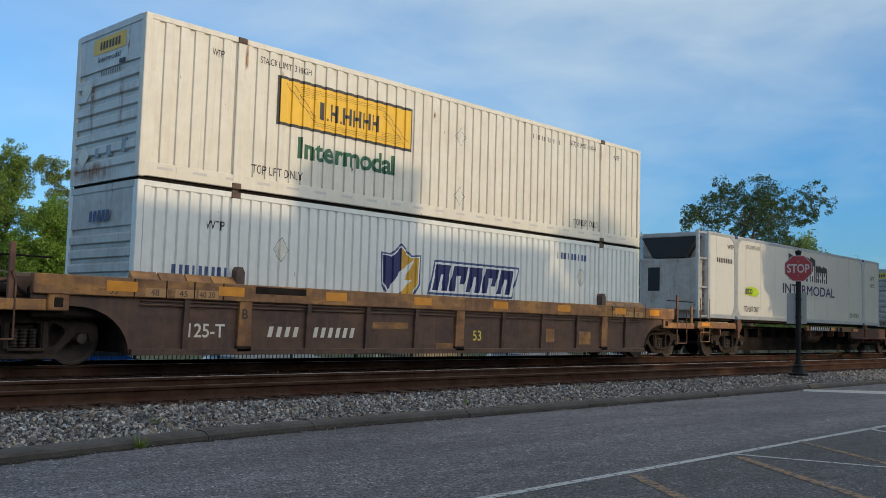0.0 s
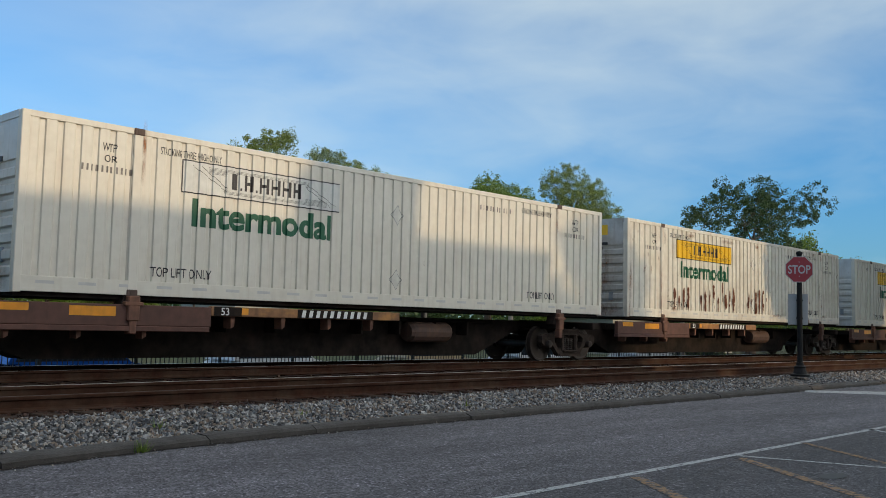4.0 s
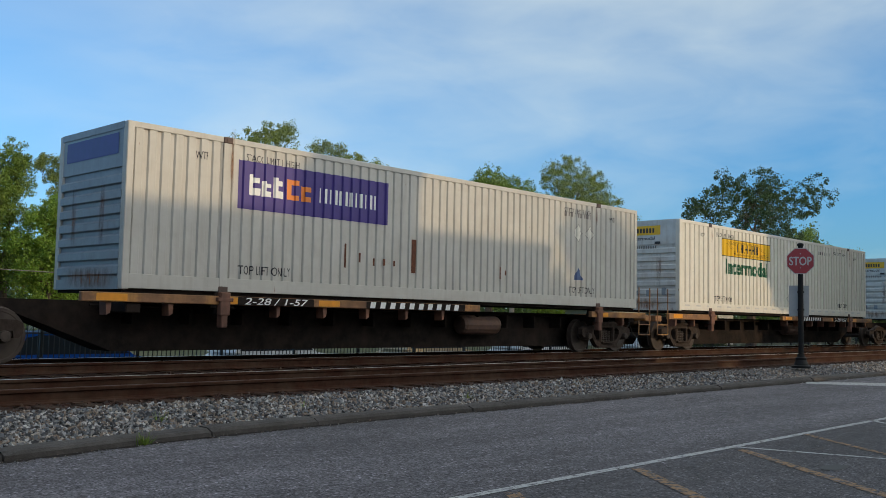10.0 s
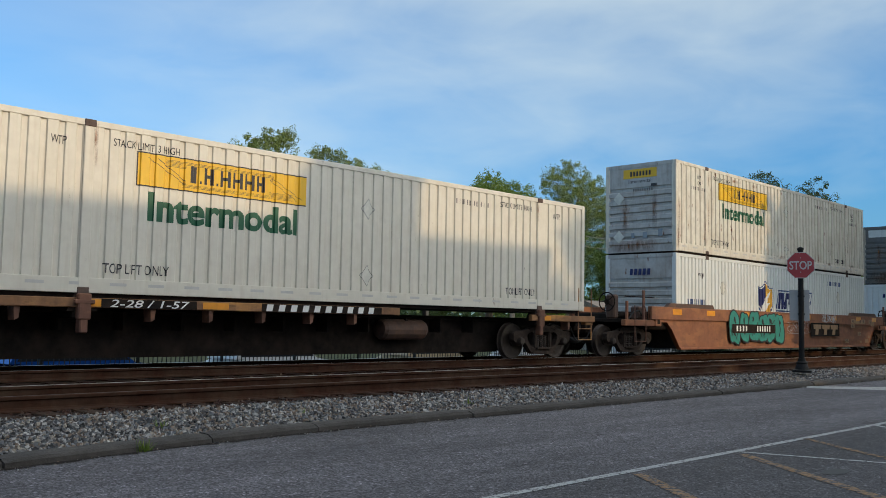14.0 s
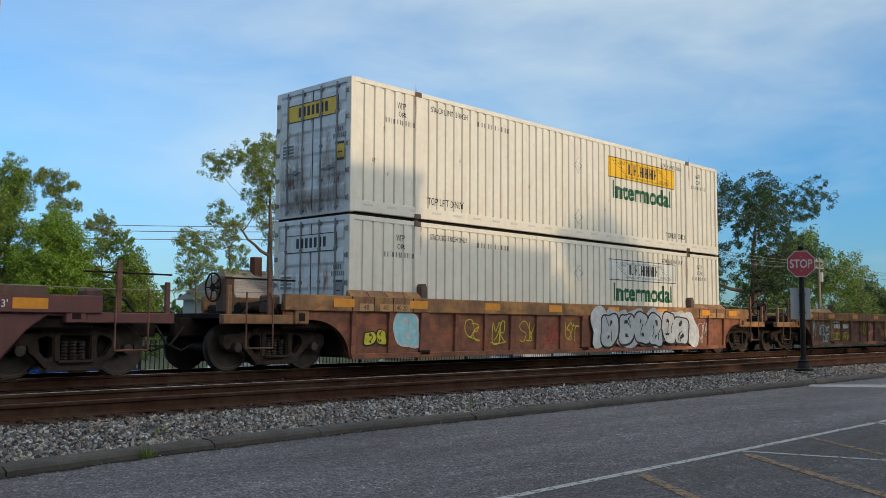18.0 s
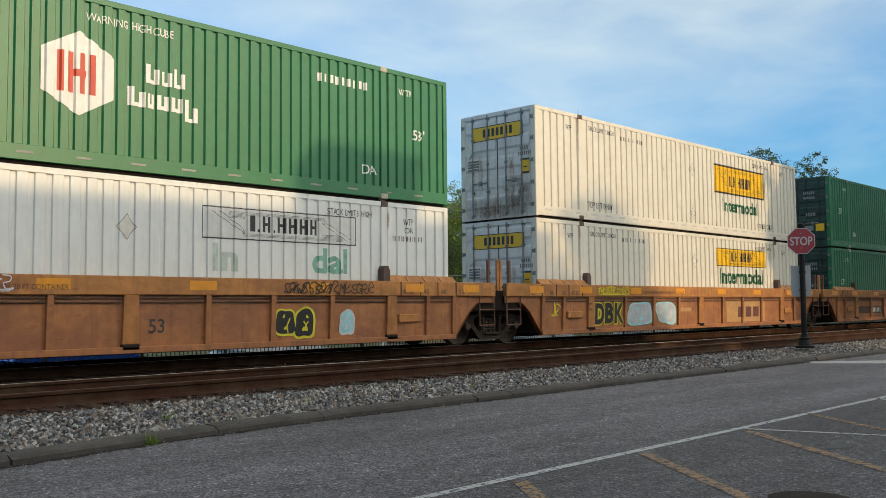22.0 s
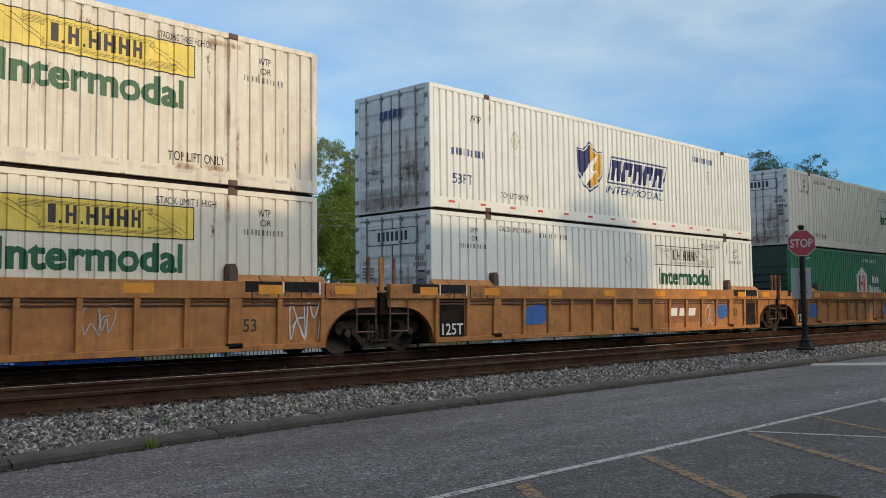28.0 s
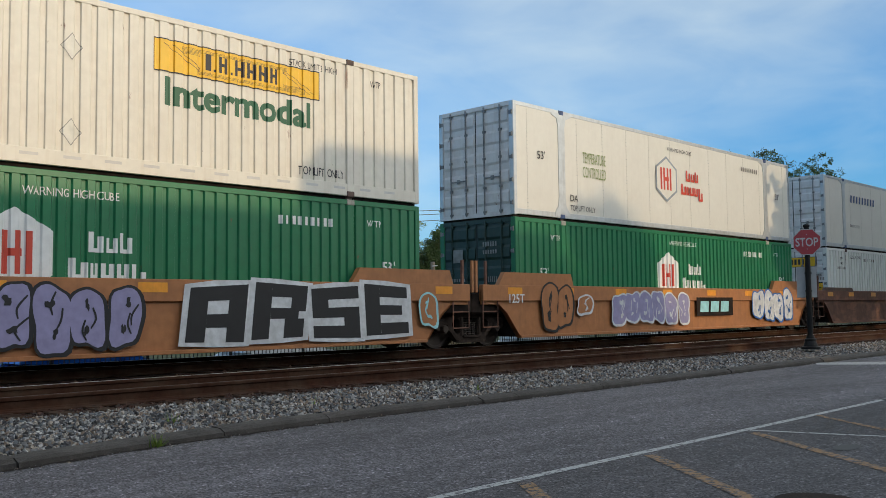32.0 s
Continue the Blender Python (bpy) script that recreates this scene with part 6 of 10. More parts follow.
def parcel_box(t, faded=False, end="ribs"):
    """A grey corrugated container with a purple name board."""
    skin = "grey_worn" if faded else "grey"
    frame_parts(t, skin, "greyend", "corrugated")
    side_wall(t, 0.245, 0.13, 0.036, skin, 0.024)
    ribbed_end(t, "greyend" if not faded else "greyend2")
    weather(t, 1, 2 if faded else 0, faded)
    p = M["faded_purple" if faded else "purple"]
    bm = bmesh.new()
    x, z = (2.25, 1.60)
    rect(bm, x, x + 3.85, z, z + 0.92, PY - 0.002)
    board = part("name_board", bm, p, t, "purple name board")
    bm = bmesh.new()
    for i, (a, w, h) in enumerate(((0.25, 0.26, 0.40), (0.56, 0.22, 0.3), (0.83, 0.24, 0.40))):
        rect(bm, x + a, x + a + w * 0.4, z + 0.28, z + 0.28 + h, PY - 0.004)
        rect(bm, x + a + w * 0.4, x + a + w, z + 0.28, z + 0.28 + h * 0.35, PY - 0.004)
        rect(bm, x + a + w * 0.4, x + a + w * 0.9, z + 0.28 + h * 0.6, z + 0.28 + h * 0.85, PY - 0.004)
    part("name_mark", bm, M["sticker"], board, "plain white blocks in place of a name", kind="stuff")
    bm = bmesh.new()
    for a, w, h in ((1.13, 0.3, 0.40), (1.48, 0.28, 0.3)):
        rect(bm, x + a, x + a + w * 0.4, z + 0.28, z + 0.28 + h, PY - 0.004)
        rect(bm, x + a + w * 0.4, x + a + w, z + 0.28, z + 0.38, PY - 0.004)
        rect(bm, x + a + w * 0.4, x + a + w, z + 0.28 + h - 0.1, z + 0.28 + h, PY - 0.004)
    part("name_mark", bm, M["sticker" if faded else "orange"], board, kind="stuff")
    bars(board, x + 1.95, x + 3.6, z + 0.30, z + 0.60, 12, M["sticker"], PY - 0.004, "name_mark", 0, 0.45)
    stencils(t, "ink", False, "STACK LIMIT 3 HIGH")
    bars(t, 12.6, 13.9, 2.42, 2.55, 9, M["faint"], PY, "number_mark", 0.0, 0.4)
    diamonds(t, 13.2, 2.0, 0.5)
    diamonds(t, 13.75, 2.0, 0.5)
    bm = bmesh.new()
    flat(bm, [(13.0, 0.72), (13.45, 0.72), (13.22, 1.05)], PY - 0.002)
    part("triangle_label", bm, M["bluegrey"], t)
    bm = bmesh.new()
    bm.faces.new([bm.verts.new(q) for q in ((0.003, 1.0, 2.35), (0.003, -1.0, 2.35), (0.003, -1.0, 2.72), (0.003, 1.0, 2.72))])
    part("end_plaque", bm, M["plaque" if faded else "purple"], t)
    if not faded:
        bm = bmesh.new()
        rng = random.Random(3)
        for x0, z0, w, h in ((4.9, 0.62, 0.05, 0.5), (6.85, 0.6, 0.14, 0.75), (5.3, 0.75, 0.05, 0.2), (5.7, 0.7, 0.05, 0.16), (6.0, 0.72, 0.06, 0.14), (6.3, 0.72, 0.05, 0.12), (9.9, 0.6, 0.04, 0.3), (10.1, 0.7, 0.05, 0.12)):
            rect(bm, x0, x0 + w, z0, z0 + h, PY - 0.002)
        part("rust_patch", bm, M["rustpatch"], t, "rust streaks", "stuff")


M["rustpatch"] = material("flaking_rust", (0.14, 0.045, 0.018), 0.85, vary=0.5, scale=20, bump=0.4)
M["spray_olive"] = material("olive_lettering", (0.22, 0.28, 0.10), 0.6, vary=0.2)
# end tone, well below that of the weathered grey side
M["greyend2"] = material("darker_brown_grey_tone", (0.13, 0.125, 0.12), 0.55, vary=0.15, streak=0.3, grime=0.4)


# ---- running gear ----
WHEEL_R, AXLE = 0.455, 0.91
SPIN = {-1: [], 1: []}


def truck(car, x):
    """A two-axle truck under a car, with side frames, springs, bearings and turning wheel sets."""
    def bolster():
        bm = bmesh.new()
        box(bm, -0.20, 0.20, -0.98, 0.98, 0.38, 0.68, bevel=0.03)
        return bm_mesh("truck", bm, M["iron"])
    tr = mesh_part("truck", shared("bolster", bolster), None, car, "black cast truck")
    tr.location = (x, 0, 0)

    def side():
        """A cast frame: humped top chord, deep belly, a spring opening and two rounded windows."""
        half = [(0.0, 0.85), (0.36, 0.845), (0.56, 0.78), (0.80, 0.73), (1.10, 0.715), (1.20, 0.66), (1.20, 0.50), (1.13, 0.43), (1.06, 0.43), (1.04, 0.54), (0.78, 0.54), (0.75, 0.43), (0.66, 0.36), (0.48, 0.17), (0.36, 0.125), (0.0, 0.12)]
        outer = half + [(-x, z) for x, z in half[-2:0:-1]]
        slot = [(-0.25, 0.30), (0.25, 0.30), (0.25, 0.70), (-0.25, 0.70)]
        eye = [(0.37, 0.36), (0.44, 0.31), (0.52, 0.36), (0.63, 0.51), (0.64, 0.60), (0.58, 0.66), (0.46, 0.70), (0.38, 0.66)]
        holes = [slot, eye, [(-x, z) for x, z in eye]]
        bm = bmesh.new()
        edges = []
        for loop in [outer] + holes:
            vs = [bm.verts.new((x, -1.09, z)) for x, z in loop]
            edges += [bm.edges.new((vs[i], vs[(i + 1) % len(vs)])) for i in range(len(vs))]
        bmesh.ops.triangle_fill(bm, edges=edges, use_beauty=True, use_dissolve=False)
        bmesh.ops.recalc_face_normals(bm, faces=bm.faces)
        grown = bmesh.ops.extrude_face_region(bm, geom=bm.faces[:])
        for g in grown["geom"]:
            if isinstance(g, bmesh.types.BMVert):
                g.co.y += 0.15
        bmesh.ops.recalc_face_normals(bm, faces=bm.faces)
        # raised flanges along the belly and the hump, and the spring seat
        prism(bm, [(-0.50, 0.13), (0.50, 0.13), (0.46, 0.19), (-0.46, 0.19)], -1.14, -1.07)
        prism(bm, [(-0.58, 0.785), (-0.36, 0.855), (0.36, 0.855), (0.58, 0.785), (0.58, 0.745), (0.34, 0.80), (-0.34, 0.80), (-0.58, 0.745)], -1.13, -1.07)
        box(bm, -0.30, 0.30, -1.16, -0.92, 0.25, 0.30, bevel=0.01)
        for k in (-1, 1):
            box(bm, k * 0.31 - 0.045, k * 0.31 + 0.045, -1.12, -0.94, 0.28, 0.72, bevel=0.012)
        return bm_mesh("side_frame", bm, M["truckcast"])

    for s in (1, -1):
        ob = mesh_part("side_frame", shared("side_frame", side), None, tr)
        if s < 0:
            ob.matrix_basis = pose(0, 0, 0, 0, 0, 180)

    def spring():
        bm = bmesh.new()
        prof = []
        for i in range(6):
            z = 0.30 + i * 0.053
            prof += [(z, 0.045), (z + 0.012, 0.066), (z + 0.026, 0.066), (z + 0.038, 0.045)]
        lathe(bm, prof, (0, 0, 0), "z", 7)
        return bm_mesh("spring", bm, M["wheel"])

    for y in (-1.02, 1.02):
        for xx in (-0.15, 0.0, 0.15):
            ob = mesh_part("spring", shared("spring", spring), None, tr)
            ob.location = (xx, y, 0)

    def bearing():
        bm = bmesh.new()
        lathe(bm, [(-1.16, 0.05), (-1.155, 0.085), (-1.12, 0.095), (-0.94, 0.11)], (0, 0, WHEEL_R), "y", 14)
        box(bm, -0.15, 0.15, -1.05, -0.95, 0.44, 0.60, bevel=0.02)
        return bm_mesh("bearing", bm, M["wheel"])

    for s in (-1, 1):
        ob = mesh_part("bearing", shared("bearing", bearing), None, tr)
        ob.location.x = s * AXLE
        ob = mesh_part("bearing", shared("bearing", bearing), None, tr)
        ob.matrix_basis = Matrix.Translation((s * AXLE, 0, 0)) @ pose(0, 0, 0, 0, 0, 180)

    def wheels():
        bm = bmesh.new()
        r = WHEEL_R
        for y, f in ((-0.75, 1), (0.75, -1)):
            lathe(bm, [(y - 0.055 * f, r - 0.075), (y - 0.062 * f, r - 0.055), (y - 0.062 * f, r - 0.006), (y - 0.02 * f, r), (y + 0.045 * f, r + 0.002), (y + 0.052 * f, r + 0.026), (y + 0.072 * f, r + 0.022),
                       (y + 0.075 * f, r - 0.06), (y + 0.02 * f, r - 0.09), (y + 0.005 * f, 0.14), (y + 0.09 * f, 0.12), (y + 0.09 * f, 0.09)], (0, 0, 0), "y", 26)
            lathe(bm, [(y - 0.10 * f, 0.09), (y - 0.10 * f, 0.125), (y - 0.03 * f, 0.14), (y - 0.028 * f, r - 0.09)], (0, 0, 0), "y", 26)
        tube(bm, (0, -1.0, 0), (0, 1.0, 0), 0.085, None, 16)
        return bm_mesh("wheel_set", bm, M["wheel"])

    for s in (-1, 1):
        ob = mesh_part("wheel_set", shared("wheel_set", wheels), None, tr)
        ob.location = (s * AXLE, 0, WHEEL_R)
        SPIN[s].append(ob)


def coupler(car, x, side):
    bm = bmesh.new()
    box(bm, min(x, x + side * 0.85), max(x, x + side * 0.85), -0.10, 0.10, 0.72, 0.95, bevel=0.03)
    box(bm, min(x + side * 0.75, x + side * 1.05), max(x + side * 0.75, x + side * 1.05), -0.19, 0.19, 0.68, 1.0, bevel=0.06)
    part("coupler", bm, M["iron"], car)
    bm = bmesh.new()
    pts = [Vector((x + side * 0.1, -0.45, 0.85)), Vector((x + side * 0.35, -0.42, 0.52)), Vector((x + side * 0.7, -0.34, 0.40)), Vector((x + side * 1.0, -0.3, 0.52))]
    for p, q in zip(pts, pts[1:]):
        tube(bm, p, q, 0.022, None, 6)
    part("air_hose", bm, M["rubber"], car)


OUT = -1.50   # outer plane of a well car's side, from the middle of the track


def end_works(car, x0, side, paint, tall=1):
    """The platform, brake gear, ladder and rails at a coupled end."""
    def X(d):
        return x0 + side * d

    def bx(a, b, y0, y1, z0, z1, bevel=0.0):
        return boxed(min(X(a), X(b)), max(X(a), X(b)), y0, y1, z0, z1, bevel=bevel)
    part("end_platform", bx(-0.4, 1.75, -1.35, 1.35, 1.00, 1.10, 0.01), M["iron"], car)
    part("end_sill", bx(0.2, 1.8, OUT + 0.05, OUT + 0.20, 0.90, 1.08, 0.015), M[paint], car)
    part("centre_sill", bx(-0.6, 2.1, -0.28, 0.28, 0.66, 1.02, 0.02), M["iron"], car)
    part("stencilled_box", bx(-0.15, 0.20, OUT + 0.02, OUT + 0.2, 0.90, 1.34, 0.02), M[paint], car)
    part("jack_pad", bx(-0.05, 0.10, OUT + 0.012, OUT + 0.03, 0.96, 1.12, 0.01), M["iron"], car)
    for d in (0.72, 1.62):
        bm = bmesh.new()
        box(bm, min(X(d), X(d + 0.09)), max(X(d), X(d + 0.09)), OUT + 0.06, OUT + 0.12, 0.98, 1.62 if d > 1 else 1.95, bevel=0.01)
        part("guide_post", bm, M["rust_brown" if d < 1 else paint], car)
    bm = bmesh.new()
    for a, b in (((0.70, 0.45), (1.30, 0.45)), ((0.70, 0.45), (0.70, 1.35)), ((1.30, 0.45), (1.30, 1.5)), ((0.70, 1.35), (0.78, 1.5))):
        tube(bm, (X(a[0]), OUT + 0.05, a[1]), (X(b[0]), OUT + 0.05, b[1]), 0.017, None, 6)
    part("step_stirrup", bm, M["rust_brown"], car)
    bm = bmesh.new()
    tube(bm, (X(0.15), OUT + 0.10, 1.75), (X(1.75), OUT + 0.10, 1.75), 0.016, None, 6)
    part("hand_rail", bm, M["iron"], car)
    bm = bmesh.new()
    tube(bm, (X(0.3), -0.5, 1.22), (X(0.85), -0.5, 1.22), 0.11, None, 14)
    part("brake_reservoir", bm, M["iron"], car)
    part("valve_box", bx(0.30, 0.62, -1.15, -0.85, 1.10, 1.48, 0.04), M["dark_brown"], car)
    bm = bmesh.new()
    pts = [Vector((X(0.4), -1.2, 1.12)), Vector((X(0.7), -1.22, 1.36)), Vector((X(1.0), -1.2, 1.30)), Vector((X(1.2), -1.15, 1.08))]
    for p, q in zip(pts, pts[1:]):
        tube(bm, p, q, 0.025, None, 6)
    part("brake_hose", bm, M["rubber"], car)
    if tall:
        zw = 2.12 if tall > 1 else 1.60
        bm = bmesh.new()
        lathe(bm, [(-0.03, 0.02), (-0.03, 0.07), (-0.01, 0.09)], (X(1.50), -0.62, zw), "x", 12)
        for k in range(24):
            a, b = k * math.pi / 12, (k + 1) * math.pi / 12
            tube(bm, (X(1.50), -0.62 + 0.27 * math.cos(a), zw + 0.27 * math.sin(a)), (X(1.50), -0.62 + 0.27 * math.cos(b), zw + 0.27 * math.sin(b)), 0.018, None, 6)
        for k in range(5):
            a = k * 2 * math.pi / 5
            tube(bm, (X(1.50) - 0.02, -0.62, zw), (X(1.50), -0.62 + 0.26 * math.cos(a), zw + 0.26 * math.sin(a)), 0.013, None, 5)
        tube(bm, (X(1.50), -0.62, zw), (X(1.2), -0.62, zw), 0.03, None, 8)
        part("brake_wheel", bm, M["iron"], car, "black spoked brake wheel")
        bm = bmesh.new()
        box(bm, min(X(1.10), X(1.36)), max(X(1.10), X(1.36)), -0.78, -0.46, zw - 0.50, zw + 0.22, bevel=0.05)
        box(bm, min(X(1.14), X(1.30)), max(X(1.14), X(1.30)), -0.72, -0.52, 1.05, zw - 0.46, bevel=0.02)
        part("brake_housing", bm, M["dark_brown"], car)
    if tall > 1:
        bm = bmesh.new()
        for y in (-1.02, -0.46):
            box(bm, min(X(0.98), X(1.06)), max(X(0.98), X(1.06)), y - 0.04, y + 0.04, 1.08, 2.42, bevel=0.01)
        for z in (1.40, 1.75, 2.10, 2.36):
            tube(bm, (X(1.02), -1.02, z), (X(1.02), -0.46, z), 0.018, None, 6)
        part("brake_ladder", bm, M["rust_brown"], car)
        bm = bmesh.new()
        box(bm, min(X(0.10), X(0.86)), max(X(0.10), X(0.86)), -0.95, -0.25, 1.42, 1.86, bevel=0.05)
        box(bm, min(X(0.22), X(0.40)), max(X(0.22), X(0.40)), -1.0, -0.93, 1.50, 1.74, bevel=0.02)
        for d in (0.16, 0.74):
            box(bm, min(X(d), X(d + 0.08)), max(X(d), X(d + 0.08)), -0.9, -0.3, 1.08, 1.44)
        part("brake_cylinder_box", bm, M["rust_brown"], car, "rusty boxed brake cylinder")
    coupler(car, X(1.9), side)


def well_car(s, trucks, left, right, body, sill, ribs=None, smooth=False, label="", deep=1.10, arch=False, flap=None, rib=None, panels=False, top_at=1.49, stand=""):
    """A well car round one stack. left and right: 'end' (coupled) or 'joint' (shared truck)."""
    car = thing("well_car", (s, TRACK_Y, RAIL), label, "freight car", "well cars of the train")
    L = CL
    for x in trucks:
        truck(car, x)
    zt, zb = top_at, 0.21
    ends = [(-0.85 - 0.9 if left == "end" else -1.45), (L + 0.85 + 0.9 if right == "end" else L + 1.45)]
    # side sheet: deep between the trucks, cut away over them
    if arch:
        low = [(-0.10 - 0.95 * (1 - math.cos(a)), zb + 0.78 * math.sin(a)) for a in [i * math.pi / 16 for i in range(9)]]
    else:
        low = [(-0.05, zb), (-0.55, 0.80), (-0.85, 1.02)]
    top = low[-1][1]
    outline = [(ends[0], top)] + low[::-1] + [(L - x, z) for x, z in low] + [(ends[1], top), (ends[1], zt - 0.13), (ends[0], zt - 0.13)]
    for sgn, nm in ((1, "side_sheet"), (-1, "far_side_sheet")):
        bm = bmesh.new()
        prism(bm, outline, sgn * (OUT + 0.07), sgn * (OUT + 0.10))
        part(nm, bm, M[body], car)
    # a flange round the cut-away
    for mirror in (False, True):
        bm = bmesh.new()
        pts = [((L - x) if mirror else x, z) for x, z in low]
        edges = [(bm.verts.new((xa, OUT + 0.02, za)), bm.verts.new((xa, OUT + 0.17, za))) for xa, za in pts]
        for (va, vb), (vc, vd) in zip(edges, edges[1:]):
            bm.faces.new((va, vc, vd, vb))
        r = bmesh.ops.solidify(bm, geom=bm.faces[:], thickness=0.02)
        part("flange", bm, M[body], car)
    for sgn in (1, -1):
        a, b = sgn * OUT, sgn * (OUT + 0.14)
        bm = bmesh.new()
        box(bm, ends[0], ends[1], min(a, b), max(a, b), deep if smooth else max(deep, 1.17), zt, bevel=0.012)
        part("top_sill" if sgn > 0 else "far_top_sill", bm, M[sill], car, "weathered top chord")
        bm = bmesh.new()
        box(bm, -0.05, L + 0.05, min(a, b), max(a, b), zb - 0.02, zb + (0.05 if smooth else 0.09), bevel=0.008)
        # added black strip, no real part: stands in for the dark gap underneath
        if sgn < 0 and body in ("tan", "gold_tan"):
            part("well_keel", boxed(-0.05, L + 0.05, 1.20, 1.34, 0.05, zb, bevel=0.008), M["iron"], car)
        part("bottom_sill" if sgn > 0 else "far_bottom_sill", bm, M[body], car)
    low_sill = deep if smooth else max(deep, 1.17)
    if smooth:
        tall_guide = body == "orange_car" and zt > 1.4
        rise = 0.31 if tall_guide else 0.12
        for a, b in ((-0.9, 2.16), (L - 2.16, L + 0.9)):
            bm = bmesh.new()
            prism(bm, [(a, zt - 0.04), (b, zt - 0.04), (b - 0.12, zt + rise), (a + 0.25, zt + rise)], OUT + 0.005, OUT + 0.13)
            part("raised_guide", bm, M[body if tall_guide else "dark_brown"], car)
    else:
        for x in ribs or ():
            wide = 0.26 if abs(x - 2.1) < 0.3 or abs(x - 8.15) < 0.15 or abs(x - 14.1) < 0.3 else 0.10
            bm = bmesh.new()
            prism(bm, [(x - wide / 2 * 1.15, zb + 0.05), (x + wide / 2 * 1.15, zb + 0.05), (x + wide / 2, low_sill), (x - wide / 2, low_sill)], OUT - 0.01, OUT + 0.075)
            for v in bm.verts:
                if v.co.z < 0.4 and v.co.y < OUT:
                    v.co.y += 0.03
            part("rib", bm, M[rib or (sill if wide > 0.12 else body)], car)
            if wide > 0.12:
                part("rib_foot", boxed(x - 0.17, x + 0.17, OUT + 0.0, OUT + 0.08, zb + 0.02, zb + 0.14, bevel=0.02), M["iron"], car)
        # brake pipes under the chord, dark so they also draw its thin shade
        for z in (low_sill - 0.05, low_sill - 0.12) if body not in ("rust_brown", "rust_red") else ():
            bm = bmesh.new()
            tube(bm, (0.1, OUT + 0.05, z), (L - 0.1, OUT + 0.05, z), 0.018, None, 6)
            part("brake_pipe", bm, M["dark_brown"], car)
        for a, b in ((-0.1, 2.0), (L - 2.0, L + 0.1)):
            n = 4
            for i in range(n):
                bm = bmesh.new()
                p, q = a + (b - a) * i / n + 0.015, a + (b - a) * (i + 1) / n - 0.015
                v = [bm.verts.new(c) for c in ((p, OUT + 0.01, zt), (q, OUT + 0.01, zt), (q, OUT + 0.15, zt + 0.13), (p, OUT + 0.15, zt + 0.13), (p, OUT + 0.19, zt), (q, OUT + 0.19, zt))]
                for f in ((0, 1, 2, 3), (3, 2, 5, 4), (0, 3, 4), (1, 5, 2)):
                    bm.faces.new([v[j] for j in f])
                part("guide_flap", bm, M[flap or sill], car)
        for x in (2.08, L - 2.08):
            bm = bmesh.new()
            prism(bm, [(x - 0.10, zt), (x + 0.08, zt), (x + 0.08, zt + 0.22), (x + 0.03, zt + 0.32), (x - 0.06, zt + 0.32), (x - 0.10, zt + 0.25)], OUT + 0.02, OUT + 0.20)
            part("lifting_guide", bm, M["casting"], car)
        # chord joints and stencils near each end
        for x in (-0.05, 0.55, 1.1, 1.7, L - 1.7, L - 1.1, L - 0.55, L + 0.05):
            part("chord_joint", boxed(x - 0.012, x + 0.012, OUT - 0.006, OUT + 0.01, low_sill + 0.01, zt - 0.01), M["iron"], car)
        for words, x in (("53", -0.5), ("48", 0.25), ("45", 0.8), ("40 20", 1.2), ("40 20", L - 1.65), ("45", L - 1.0), ("48", L - 0.45), ("53", L + 0.15)):
            letters(car, words, x, low_sill + 0.04, 0.11, M["dark_brown"], OUT - 0.005, 0.01, width=0.16 * (2 if len(words) > 2 else 1))
        for x in (0.15, 0.72, 1.18, L - 1.68, L - 1.05, L - 0.5) if sill == "tan_sill" else ():
            rect_bm = bmesh.new()
            rect(rect_bm, x, x + 0.42, low_sill + 0.02, low_sill + 0.17, OUT - 0.0035)
            part("stencil_field", rect_bm, M["pale_tan"], car)
        for x0 in (1.05, L - 1.75):
            part("tool_box", boxed(x0, x0 + 0.62, OUT - 0.01, OUT + 0.07, 0.60, 0.78, bevel=0.015), M[sill], car) if not arch else None
    if panels:
        for a, b in ((0.12, 0.95), (L - 0.95, L - 0.12)):
            for c0, c1 in ((a - 0.9, a - 0.06), (a, b)):
                part("black_chord", boxed(c0, c1, OUT - 0.004, OUT + 0.02, low_sill + 0.12, zt + 0.004), M["black_post"], car)
                part("white_tick", boxed(c1 + 0.01, c1 + 0.045, OUT - 0.005, OUT + 0.02, low_sill + 0.08, zt + 0.005), M["sticker"], car)
    # well floor and bulkheads
    part("well_floor", boxed(-0.05, L + 0.05, OUT + 0.15, -OUT - 0.15, 0.22, 0.30), M["iron"], car)
    for x in (-0.14, L + 0.06):
        part("bulkhead", boxed(x, x + 0.08, OUT + 0.15, -OUT - 0.15, 0.24, 1.35), M["iron"], car)
